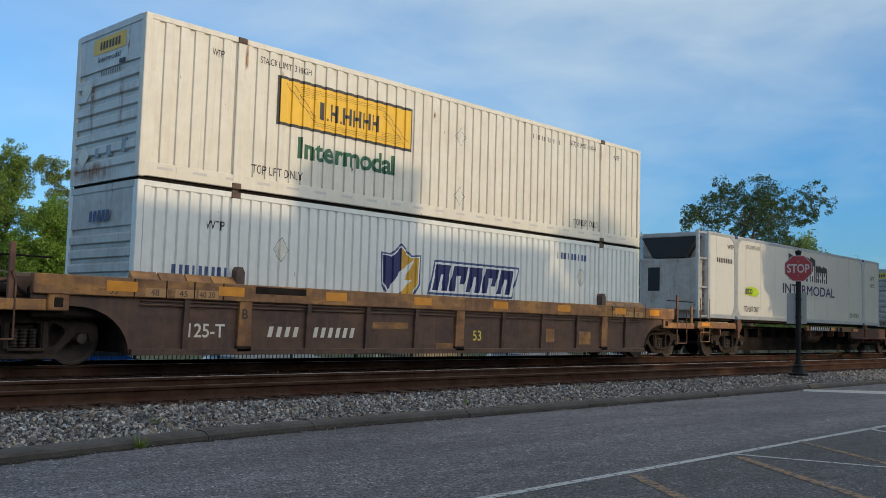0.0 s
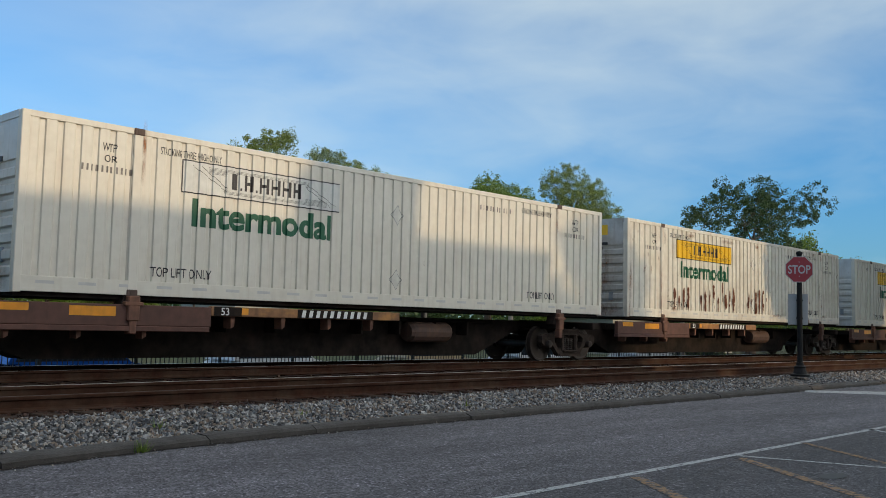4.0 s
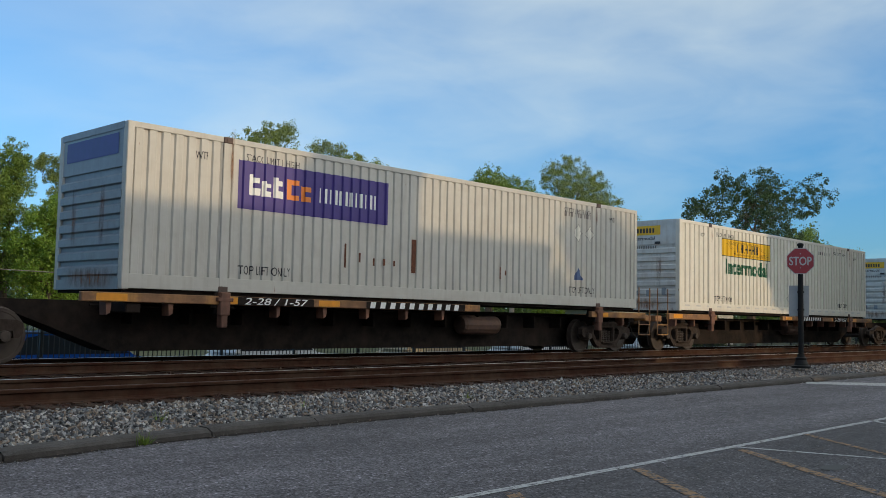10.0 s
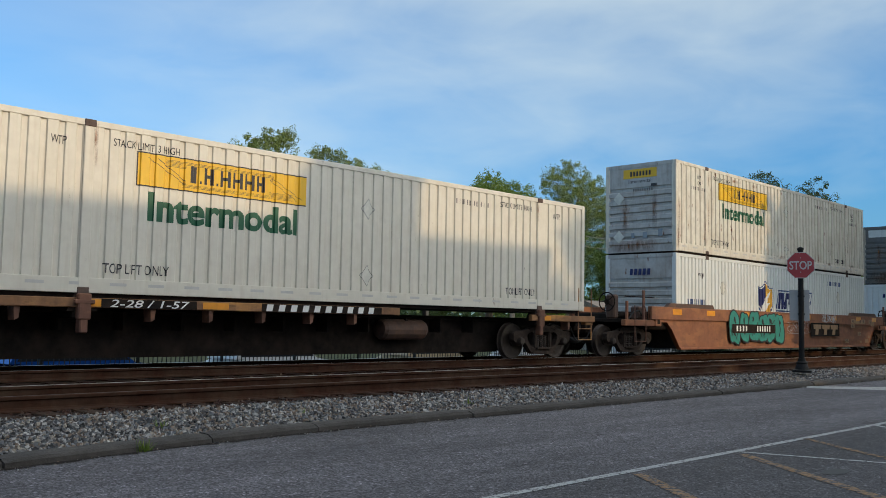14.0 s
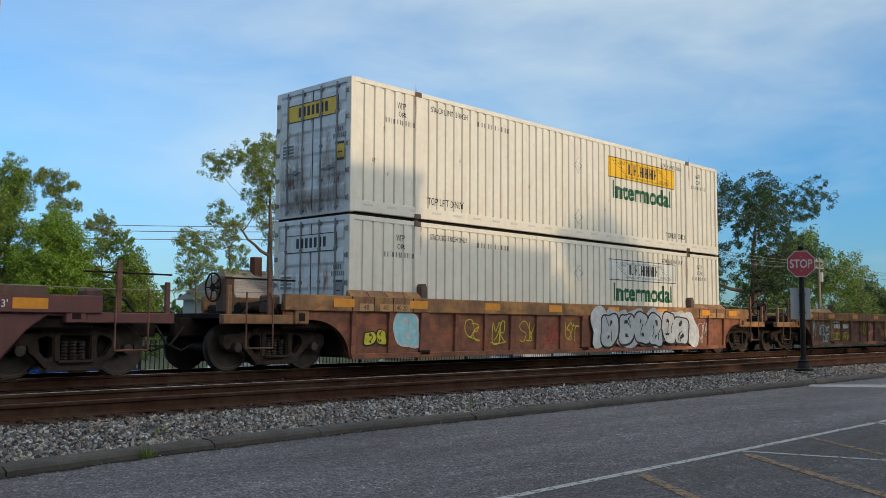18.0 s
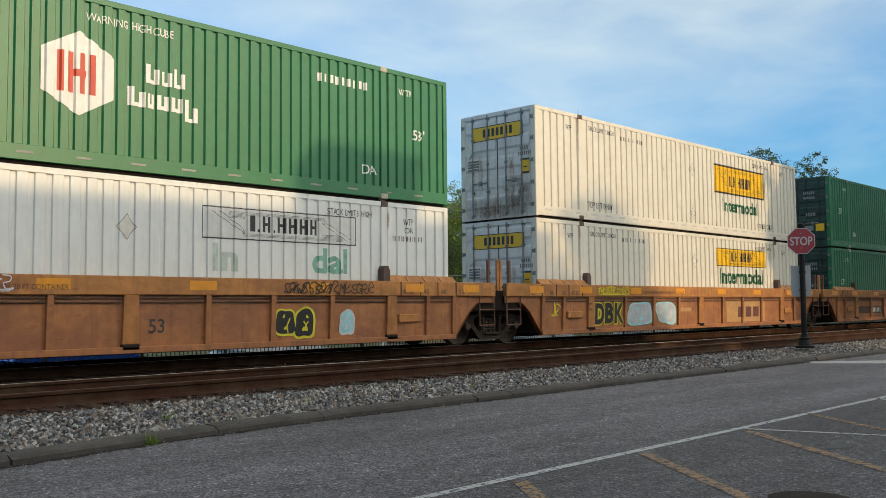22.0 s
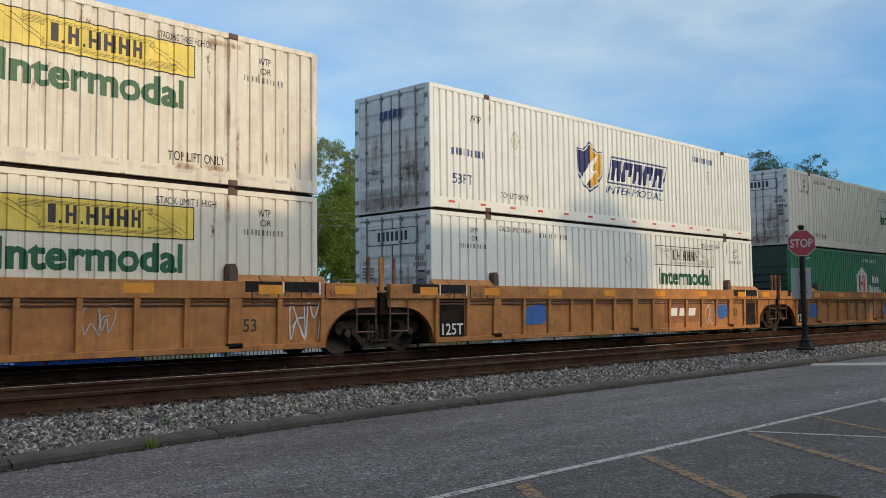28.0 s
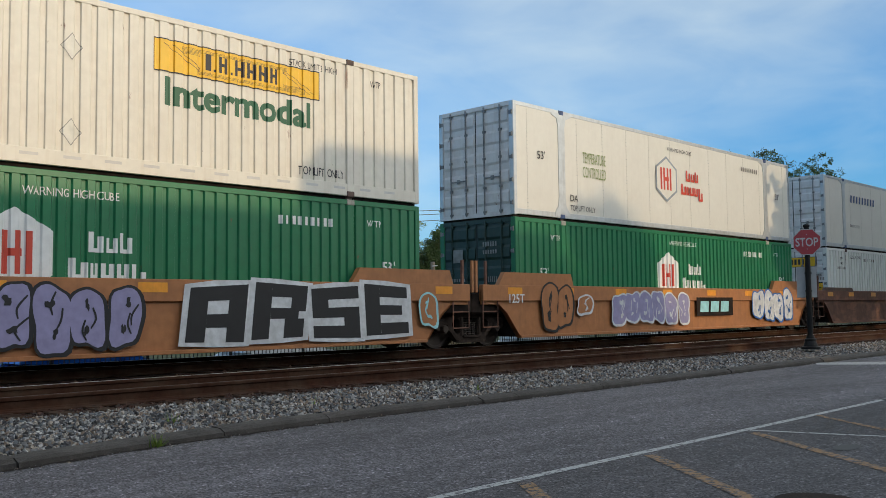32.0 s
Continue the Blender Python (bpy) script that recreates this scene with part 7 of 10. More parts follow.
    for side, kind, x0 in ((-1, left, -0.75), (1, right, L + 0.75)):
        xa, xb = sorted((x0 - side * 0.5, x0 + side * 0.95))
        part("body_bolster", boxed(xa, xb, OUT + 0.16, -OUT - 0.16, 0.80, 1.30, bevel=0.04), M["iron"], car)
        if kind == "end":
            end_works(car, x0 + side * 0.55, side, sill, 2 if stand == ("left" if side < 0 else "right") else int(side < 0 and not stand))
        else:
            bm = bmesh.new()
            box(bm, min(x0, x0 + side * 1.0), max(x0, x0 + side * 1.0), -0.32, 0.32, 0.70, 1.15, bevel=0.04)
            part("articulation", bm, M["iron"], car)
            part("end_deck", boxed(min(x0, x0 + side * 1.05), max(x0, x0 + side * 1.05), -1.2, 1.2, 1.38, 1.44, bevel=0.01), M["iron"], car)
            for d in (0.52, 0.86):
                bm = bmesh.new()
                X = x0 + side * d
                box(bm, X - 0.04, X + 0.04, OUT + 0.05, OUT + 0.11, 1.3, 2.05, bevel=0.01)
                part("guide_post", bm, M["rust_brown" if d < 0.6 else sill], car)
            bm = bmesh.new()
            Xa, Xb = x0 + side * 0.15, x0 + side * 0.68
            for a, b in (((Xa, 0.48), (Xb, 0.48)), ((Xa, 0.48), (Xa, 1.2)), ((Xb, 0.48), (Xb, 1.2)), ((Xa, 0.85), (Xb, 0.85))):
                tube(bm, (a[0], OUT + 0.03, a[1]), (b[0], OUT + 0.03, b[1]), 0.016, None, 6)
            part("step_stirrup", bm, M["rust_brown"], car)
    # reflective strips along the chord
    for x in (-0.55, 1.6, 4.1, 6.6, 9.3, 11.9, 14.6, 16.45):
        bm = bmesh.new()
        rect(bm, x, x + 0.55, zt - 0.23, zt - 0.06, OUT - 0.0065)
        part("reflective_strip", bm, M["stripe"], car, "orange reflective strip")
    return car


def spine_car(s, trucks, kind, left, right, reach, label):
    """A skeleton car: a deep central beam with side decks and pedestals. reach: where its beam starts and stops."""
    car = thing("spine_car", (s, TRACK_Y, RAIL), label, "freight car", "spine cars of the train")
    for x in trucks:
        truck(car, x)
    a, b = reach
    ta, tb = a + 1.35, b - 1.35
    bm = bmesh.new()
    prism(bm, [(a, 0.82), (ta, 0.82), (ta + 1.7, 0.17), (tb - 1.7, 0.17), (tb, 0.82), (b, 0.82), (b, 1.06), (a, 1.06)], -0.38, 0.38)
    part("centre_beam", bm, M["iron"], car, "deep black central beam")
    for x in np.arange(ta + 1.9, tb - 1.9, 1.15):
        part("outrigger", boxed(x - 0.03, x + 0.03, -0.75, -0.30, 0.66, 0.98), M["iron"], car)
    for x in (0.25, 2.0, 14.15, CL - 0.25):
        bm = bmesh.new()
        box(bm, x - 0.14, x + 0.14, -1.30, 1.30, 0.86, 1.04, bevel=0.02)
        part("cross_arm", bm, M["iron"], car)
    for x in (2.0, 14.15):
        bm = bmesh.new()
        v = prism(bm, [(x - 0.26, 0.98), (x + 0.26, 0.98), (x + 0.14, 1.26), (x - 0.14, 1.26)], -1.32, -1.08)
        part("pedestal", bm, M["iron"], car, "black corner pedestal")
        bm = bmesh.new()
        box(bm, x - 0.11, x + 0.11, -1.425, -1.30, 0.84, 1.27, bevel=0.02)
        box(bm, x - 0.07, x + 0.07, -1.41, -1.24, 0.62, 0.86, bevel=0.02)
        box(bm, x - 0.17, x + 0.17, -1.43, -1.32, 1.10, 1.17, bevel=0.012)
        part("pedestal_arm", bm, M["rust_brown"], car, "worn hanging pedestal arm")
    paint = "tan_sill"
    strips = {"a": [(-0.55, 3.55, 0.76, 1.12, True), (3.55, 8.30, 0.96, 1.14, False)], "ar": [(12.5, 16.7, 0.76, 1.12, True), (7.9, 12.5, 0.96, 1.14, False), (-0.8, 2.3, 0.94, 1.14, False)],
              "b": [(-0.7, 2.4, 0.98, 1.16, False), (7.5, 16.75, 1.04, 1.20, False)], "br": [(-0.7, 9.15, 1.04, 1.20, False), (13.8, 16.6, 0.98, 1.14, False)], "bc": [(-0.7, 9.15, 1.04, 1.20, False), (13.8, 16.6, 0.98, 1.14, False)], "bw": [(-0.7, 9.15, 1.04, 1.20, False), (13.8, 16.6, 0.98, 1.14, False)]}[kind]
    for x0, x1, z0, z1, deep in strips:
        bm = bmesh.new()
        box(bm, x0, x1, -1.36, -1.24, z0, z1, bevel=0.012)
        deck = part("side_deck", bm, M["deckbrown" if deep else paint], car, "weathered side deck")
        if deep:
            bm = bmesh.new()
            box(bm, x0 - 0.05, x1 - 0.05, -1.40, -1.26, z0 - 0.09, z0, bevel=0.01)
            part("deck_lip", bm, M["deckbrown"], deck)
        for x in np.arange(x0 + 0.5, x1 - 0.2, 1.16):
            bm = bmesh.new()
            prism(bm, [(x - 0.05, z0), (x + 0.05, z0), (x + 0.035, z0 - 0.18), (x - 0.035, z0 - 0.22)], -1.30, -1.06)
            part("deck_bracket", bm, M["rust_brown"], deck)
        bm = bmesh.new()
        n = max(1, int((x1 - x0) / 2.2))
        for i in range(n):
            x = x0 + 0.25 + i * (x1 - x0 - 0.5) / n
            rect(bm, x, x + 0.55, z1 - 0.14, z1 - 0.02, -1.364)
        part("reflective_strip", bm, M["stripe"], deck, "orange reflective dashes", kind="stuff")
    for p0, p1 in {"a": ((3.6, 4.2), (5.5, 7.5)), "ar": ((10.9, 11.5), (8.1, 10.3)), "b": ((8.85, 11.2), (12.3, 13.85)), "br": ((3.36, 5.95),), "bw": ((2.3, 5.85),), "bc": ((2.3, 4.1), (5.5, 8.6))}[kind]:
        bm = bmesh.new()
        z0, z1 = (0.965, 1.135) if kind[0] == "a" else (1.045, 1.195)
        rect(bm, p0, p1, z0, z1, -1.3665)
        part("number_panel", bm, M["iron"], car)
    if kind[0] == "a":
        letters(car, "53", 3.75 if kind == "a" else 11.0, 0.98, 0.14, M["sticker"], -1.3695, 0.012)
        bars(car, 5.6 if kind == "a" else 8.2, 7.4 if kind == "a" else 10.2, 0.98, 1.12, 10, M["sticker"], -1.3695, "number_mark", 0.03)
        if kind == "a":
            bm = bmesh.new()
            rect(bm, 0.9, 1.7, 0.92, 1.08, -1.364)
            part("reflective_strip", bm, M["stripe"], car)
    elif kind == "b":
        bars(car, 8.95, 11.1, 1.055, 1.185, 10, M["sticker"], -1.3695, "number_mark", 0.03)
        letters(car, "2-28/157", 12.42, 1.055, 0.13, M["sticker"], -1.3695, 0.012, 0.2, width=1.32)
    elif kind == "bc":
        letters(car, "2-28 / 1-57", 2.45, 1.055, 0.13, M["sticker"], -1.3695, 0.010, 0.2, width=1.5)
        bars(car, 5.6, 8.5, 1.055, 1.185, 10, M["sticker"], -1.3695, "number_mark", 0.03)
    elif kind == "bw":
        letters(car, "TWIN 28'-ALL PURPOSE SPINE CAR", 2.42, 1.055, 0.13, M["sticker"], -1.3695, 0.010, 0.2, width=3.3)
    else:
        letters(car, "TWIN 28'-ALL PURPOSE SPINE CAR", 3.46, 1.065, 0.11, M["pale_tan_ink"], -1.3695, 0.006, 0.2, width=2.05)
    tank = bmesh.new()
    lathe(tank, [(9.2, 0.05), (9.22, 0.2), (9.3, 0.24), (10.5, 0.24), (10.58, 0.2), (10.6, 0.05)], (0, -0.62, 0.72), "x", 14)
    part("air_tank", tank, M["dark_brown"], car)
    bm = bmesh.new()
    tube(bm, (ta + 1.2, -0.5, 0.98), (tb - 1.2, -0.5, 0.98), 0.025, None, 6)
    part("brake_pipe", bm, M["iron"], car)
    for kindside, side, x in ((left, -1, a), (right, 1, b)):
        if kindside == "end":
            coupler(car, x, side)
            bm = bmesh.new()
            box(bm, min(x, x - side * 0.35), max(x, x - side * 0.35), -1.3, 1.3, 0.9, 1.08, bevel=0.02)
            part("end_sill", bm, M[paint], car)
            bm = bmesh.new()
            for d in (0.1, 0.7):
                tube(bm, (x - side * d, -1.3, 0.5), (x - side * d, -1.3, 1.9), 0.018, None, 6)
            for z in (0.5, 0.8):
                tube(bm, (x - side * 0.1, -1.3, z), (x - side * 0.7, -1.3, z), 0.016, None, 6)
            part("step_ladder", bm, M[paint], car)
        else:
            part("articulation", boxed(x - 0.5, x + 0.5, -0.34, 0.34, 0.66, 1.08, bevel=0.05), M["iron"], car)
    return car


# ---- sprayed shapes on the cars ----
def blob(cx, cz, w, h, seed, n=18, wob=0.14):
    rng = random.Random(seed)
    ph = [rng.uniform(0, 6.28) for _ in range(3)]
    out = []
    for i in range(n):
        a = 2 * math.pi * i / n
        r = 1 + wob * math.sin(2 * a + ph[0]) + wob * 0.6 * math.sin(3 * a + ph[1]) + wob * 0.5 * math.sin(5 * a + ph[2])
        ca, sa = math.cos(a), math.sin(a)
        sq = (abs(ca) ** 4 + abs(sa) ** 4) ** -0.25
        out.append((cx + w / 2 * r * ca * sq, cz + h / 2 * r * sa * sq))
    return out


SPRAY_Y = OUT - 0.016


def stroke(bm, pts, thick, y, taper=0.35):
    """A sprayed line through points, smoothed, as one ribbon."""
    fine = []
    pts = [Vector(p) for p in pts]
    for i in range(len(pts) - 1):
        p0, p1, p2, p3 = pts[max(0, i - 1)], pts[i], pts[i + 1], pts[min(len(pts) - 1, i + 2)]
        for k in range(5):
            t = k / 5
            fine.append(0.5 * ((2 * p1) + (p2 - p0) * t + (2 * p0 - 5 * p1 + 4 * p2 - p3) * t * t + (3 * p1 - p0 - 3 * p2 + p3) * t ** 3))
    fine.append(pts[-1])
    rows = []
    for i, p in enumerate(fine):
        d = fine[min(i + 1, len(fine) - 1)] - fine[max(i - 1, 0)]
        if d.length < 1e-6:
            continue
        n = Vector((-d.y, d.x)).normalized() * thick / 2 * (1 - taper * abs(2 * i / len(fine) - 1) ** 2)
        rows.append([bm.verts.new((c.x, y - 0.00004 * i, c.y)) for c in (p - n, p + n)])
    for a, b in zip(rows, rows[1:]):
        bm.faces.new((a[0], b[0], b[1], a[1]))


def throw_up(car, x0, x1, z0, z1, n, fill, edge, seed=0, y=SPRAY_Y, name="graffiti"):
    """A bubble-lettered piece as n swelling shapes with outline, thrown shadow and inner strokes."""
    w = (x1 - x0) / n
    bm, bi, bl = bmesh.new(), bmesh.new(), bmesh.new()
    rng = random.Random(seed)
    line, wob = min(0.045, w * 0.08), 0.085
    for i in range(n):
        cx, cz = x0 + (i + 0.5) * w + rng.uniform(-0.06, 0.06) * w, (z0 + z1) / 2 + rng.uniform(-0.05, 0.05) * (z1 - z0)
        h = (z1 - z0) * rng.uniform(0.84, 0.96)
        ww = w * rng.uniform(1.0, 1.2)
        flat(bm, blob(cx, cz, ww, h, seed + i, 30, wob), y - 0.0006 * i)
        flat(bm, blob(cx + line * 0.6, cz - line * 0.4, ww, h, seed + i, 30, wob), y + 0.0003 - 0.0006 * i)
        flat(bi, blob(cx, cz, ww - 2 * line, h - 2 * line, seed + i, 30, wob), y - 0.003 - 0.0006 * i)
        for k in range(2):
            flat(bl, blob(cx + rng.uniform(-0.14, 0.14) * w, cz + (0.22 if k else -0.2) * h, w * rng.uniform(0.10, 0.24), h * rng.uniform(0.07, 0.2), seed + 7 * i + k, 12, 0.3), y - 0.010 - 0.0006 * i)
        for k in range(2):
            px, pz = cx + rng.uniform(-0.25, 0.25) * w, cz + rng.uniform(-0.4, 0.1) * h
            stroke(bl, [(px, pz), (px + rng.uniform(-0.15, 0.15) * w, pz + 0.16 * h), (px + rng.uniform(-0.25, 0.25) * w, pz + 0.34 * h)], line * 0.8, y - 0.0105 - 0.0006 * i)
    g = part(name, bm, M[edge], car, "sprayed bubble shapes", "stuff")
    part("graffiti_fill", bi, M[fill], g, kind="stuff")
    part("graffiti_accent", bl, M[edge], g, kind="stuff")
    return g


TAGS = (((0.1, 0.0), (0.15, 0.9), (0.7, 0.95), (0.6, 0.5), (0.2, 0.45), (0.8, 0.0)), ((0.8, 0.85), (0.35, 0.95), (0.15, 0.6), (0.6, 0.45), (0.7, 0.15), (0.1, 0.05)), ((0.1, 0.95), (0.3, 0.05), (0.5, 0.6), (0.7, 0.05), (0.95, 0.95)),
        ((0.5, 0.9), (0.15, 0.6), (0.2, 0.1), (0.7, 0.1), (0.8, 0.6), (0.45, 0.85)), ((0.15, 0.0), (0.2, 1.0), (0.55, 0.5), (0.85, 1.0), (0.8, 0.0)), ((0.1, 0.9), (0.85, 0.92), (0.45, 0.85), (0.4, 0.0)),
        ((0.8, 0.7), (0.4, 0.95), (0.1, 0.5), (0.35, 0.02), (0.8, 0.3), (0.5, 0.4)), ((0.15, 0.95), (0.1, 0.1), (0.5, 0.0), (0.9, 0.2)))


def scrawl(car, x0, x1, z0, z1, mat, seed, thick=0.02, loops=7, y=SPRAY_Y):
    """A hand-sprayed tag: leaning, uneven strokes that hang together, with a star and a tail."""
    rng = random.Random(seed)
    bm = bmesh.new()
    h, w = z1 - z0, x1 - x0
    n = max(2, round(w / max(0.1, h * 0.62)))
    wide = w / n
    chain = []
    for i in range(n):
        a, up, low = x0 + wide * i, h * rng.uniform(0.72, 1.0), z0 + h * rng.uniform(0.0, 0.14)
        fx, fz, over = rng.random() < 0.5, rng.random() < 0.5, rng.uniform(1.0, 1.5)
        chain += [(a + (1 - px if fx else px) * wide * over + rng.uniform(0.0, 0.22) * wide * pz, low + (1 - pz if fz else pz) * up + rng.uniform(-0.06, 0.06) * h) for px, pz in rng.choice(TAGS)]
    stroke(bm, chain, thick, y, 0.2)
    for i in range(max(1, n // 2)):
        a = x0 + w * rng.uniform(0.0, 0.85)
        stroke(bm, [(a, z0 + h * rng.uniform(0.0, 0.4)), (a + wide * 0.4, z0 + h * rng.uniform(0.3, 0.7)), (a + wide * 0.9, z0 + h * rng.uniform(0.6, 1.0))], thick, y - 0.009 - 0.0006 * i)
    if w > 0.5 and seed % 2:
        stroke(bm, [(x0, z0 - 0.02 * h), (x0 + w * 0.5, z0 - 0.06 * h), (x1, z0 + 0.02 * h)], thick * 0.9, y - 0.012)
    return part("scrawl", bm, M[mat], car)


def block_letters(car, word, x0, x1, z0, z1, ink, ground, y=SPRAY_Y):
    """Tall squared sprayed letters, each on its own pale slab."""
    cells = {"A": ((0, 0, 0.32, 1), (0.68, 0, 1, 1), (0.32, 0.74, 0.68, 1), (0.32, 0.26, 0.68, 0.50)), "R": ((0, 0, 0.32, 1), (0.32, 0.76, 1, 1), (0.70, 0.50, 1, 0.76), (0.32, 0.36, 0.86, 0.56), (0.60, 0, 0.98, 0.36)),
             "S": ((0, 0.76, 1, 1), (0, 0.46, 0.34, 0.76), (0.0, 0.40, 1, 0.60), (0.66, 0.2, 1, 0.42), (0, 0, 1, 0.24)), "E": ((0, 0, 0.34, 1), (0.34, 0.76, 1, 1), (0.34, 0.40, 0.86, 0.60), (0.34, 0, 1, 0.24))}
    n = len(word)
    w = (x1 - x0) / n
    for i, c in enumerate(word):
        a, k = x0 + i * w, 0.10 * (-1) ** i
        lo, hi = z0 + 0.03 * (i % 2), z1 - 0.05 * ((i + 1) % 2)

        def put(u, v, grow=0.0):
            return (a + w * (0.06 + 0.88 * u) + w * 0.08 * (v - 0.5) * (1 if i < 2 else -0.6), lo + (hi - lo) * (0.06 + 0.88 * v) + k * (u - 0.5) * (v - 0.3))
        bm = bmesh.new()
        flat(bm, [put(-0.10, -0.07), (a + w * 0.5, lo - 0.02), put(1.10, -0.07), put(1.10, 1.07), (a + w * 0.45, hi + 0.03), put(-0.10, 1.07)], y - 0.0006 * i)
        slab = part("graffiti_ground", bm, M[ground], car, "pale sprayed slab", "stuff")
        bm = bmesh.new()
        for j, (u0, v0, u1, v1) in enumerate(cells[c]):
            flat(bm, [put(u0, v0), put(u1, v0), put(u1, v1), put(u0, v1)], y - 0.006 - 0.0004 * j)
        part("graffiti_letter", bm, M[ink], slab, kind="stuff")


def piece(car, word, x0, x1, z0, z1, fill, edge, ground=None, y=SPRAY_Y, seed=0, swell=0.075):
    """A large sprayed word: a cloudy ground, a fat outline, a lighter face."""
    if ground:
        bm = bmesh.new()
        n = len(word) + 1
        for i in range(n):
            flat(bm, blob(x0 + (x1 - x0) * (i + 0.5) / n, (z0 + z1) / 2, (x1 - x0) / n * 1.4, (z1 - z0) * 1.06, seed + i, 24, 0.08), y - 0.0005 * i)
        part("graffiti_ground", bm, M[ground], car, "sprayed cloud behind the letters", "stuff")
    rng = random.Random(seed)
    w = (x1 - x0) / len(word)
    for i, c in enumerate(word):
        h = (z1 - z0) * rng.uniform(0.9, 1.0)
        z = z0 + (z1 - z0 - h) * rng.random()
        ww = w * rng.uniform(1.02, 1.14)
        letters(car, c, x0 + i * w, z, h, M[edge], y - 0.006 - 0.001 * i, swell * 1.5, 0.08, width=ww, name="graffiti_outline")
        letters(car, c, x0 + i * w + 0.05 * ww, z + 0.05 * h, h * 0.90, M[fill], y - 0.013 - 0.001 * i, 0.05, 0.08, width=ww * 0.90, name="graffiti_letter")


def patch(car, x0, x1, z0, z1, mat, y=OUT + 0.062, name="repainted_patch"):
    bm = bmesh.new()
    rect(bm, x0, x1, z0, z1, y)
    return part(name, bm, M[mat], car)


# ---- the train ----
RIBS_A = (0.97, 2.2, 3.7, 5.27, 6.71, 8.14, 9.71, 11.29, 12.83, 14.1, 15.2)
RIBS_W4 = (-0.05, 1.9, 2.95, 3.95, 5.05, 5.95, 6.75, 8.15, 9.3, 10.4, 11.3, 12.35, 13.4, 14.2, 15.2)
RIBS_B = (0.0, 0.9, 2.13, 3.84, 5.37, 6.83, 8.2, 9.69, 11.11, 12.55, 14.2, 15.3, 16.15)
RIBS_C = (0.0, 1.04, 2.09, 3.12, 4.15, 5.12, 6.14, 7.15, 8.2, 9.2, 10.15, 11.15, 12.15, 13.1, 14.1, 15.1, 16.15)
TRAIN = []   # (thing, place along the train, height)


def load(s, where, label, builder, **options):
    z = {"low": RAIL + 0.318, "high": RAIL + 0.378 + CH, "spine": RAIL + 1.26}[where]
    t = thing("shipping_container", (s, TRACK_Y, z), label, "shipping container", "containers on the train")
    builder(t, **options)
    drape(t)
    if where == "high":
        def lock():
            bm = bmesh.new()
            box(bm, -0.07, 0.07, -0.06, 0.06, -0.062, 0.004, bevel=0.01)
            return bm_mesh("twist_lock", bm, M["casting"])
        for x in (2.0, 14.15):
            for y in (NEAR + 0.08, -NEAR - 0.08):
                mesh_part("twist_lock", shared("lock", lock), None, t).location = (x, y, 0)
    TRAIN.append((t, s, z))
    return t


def roll(car, s):
    TRAIN.append((car, s, RAIL))
    return car


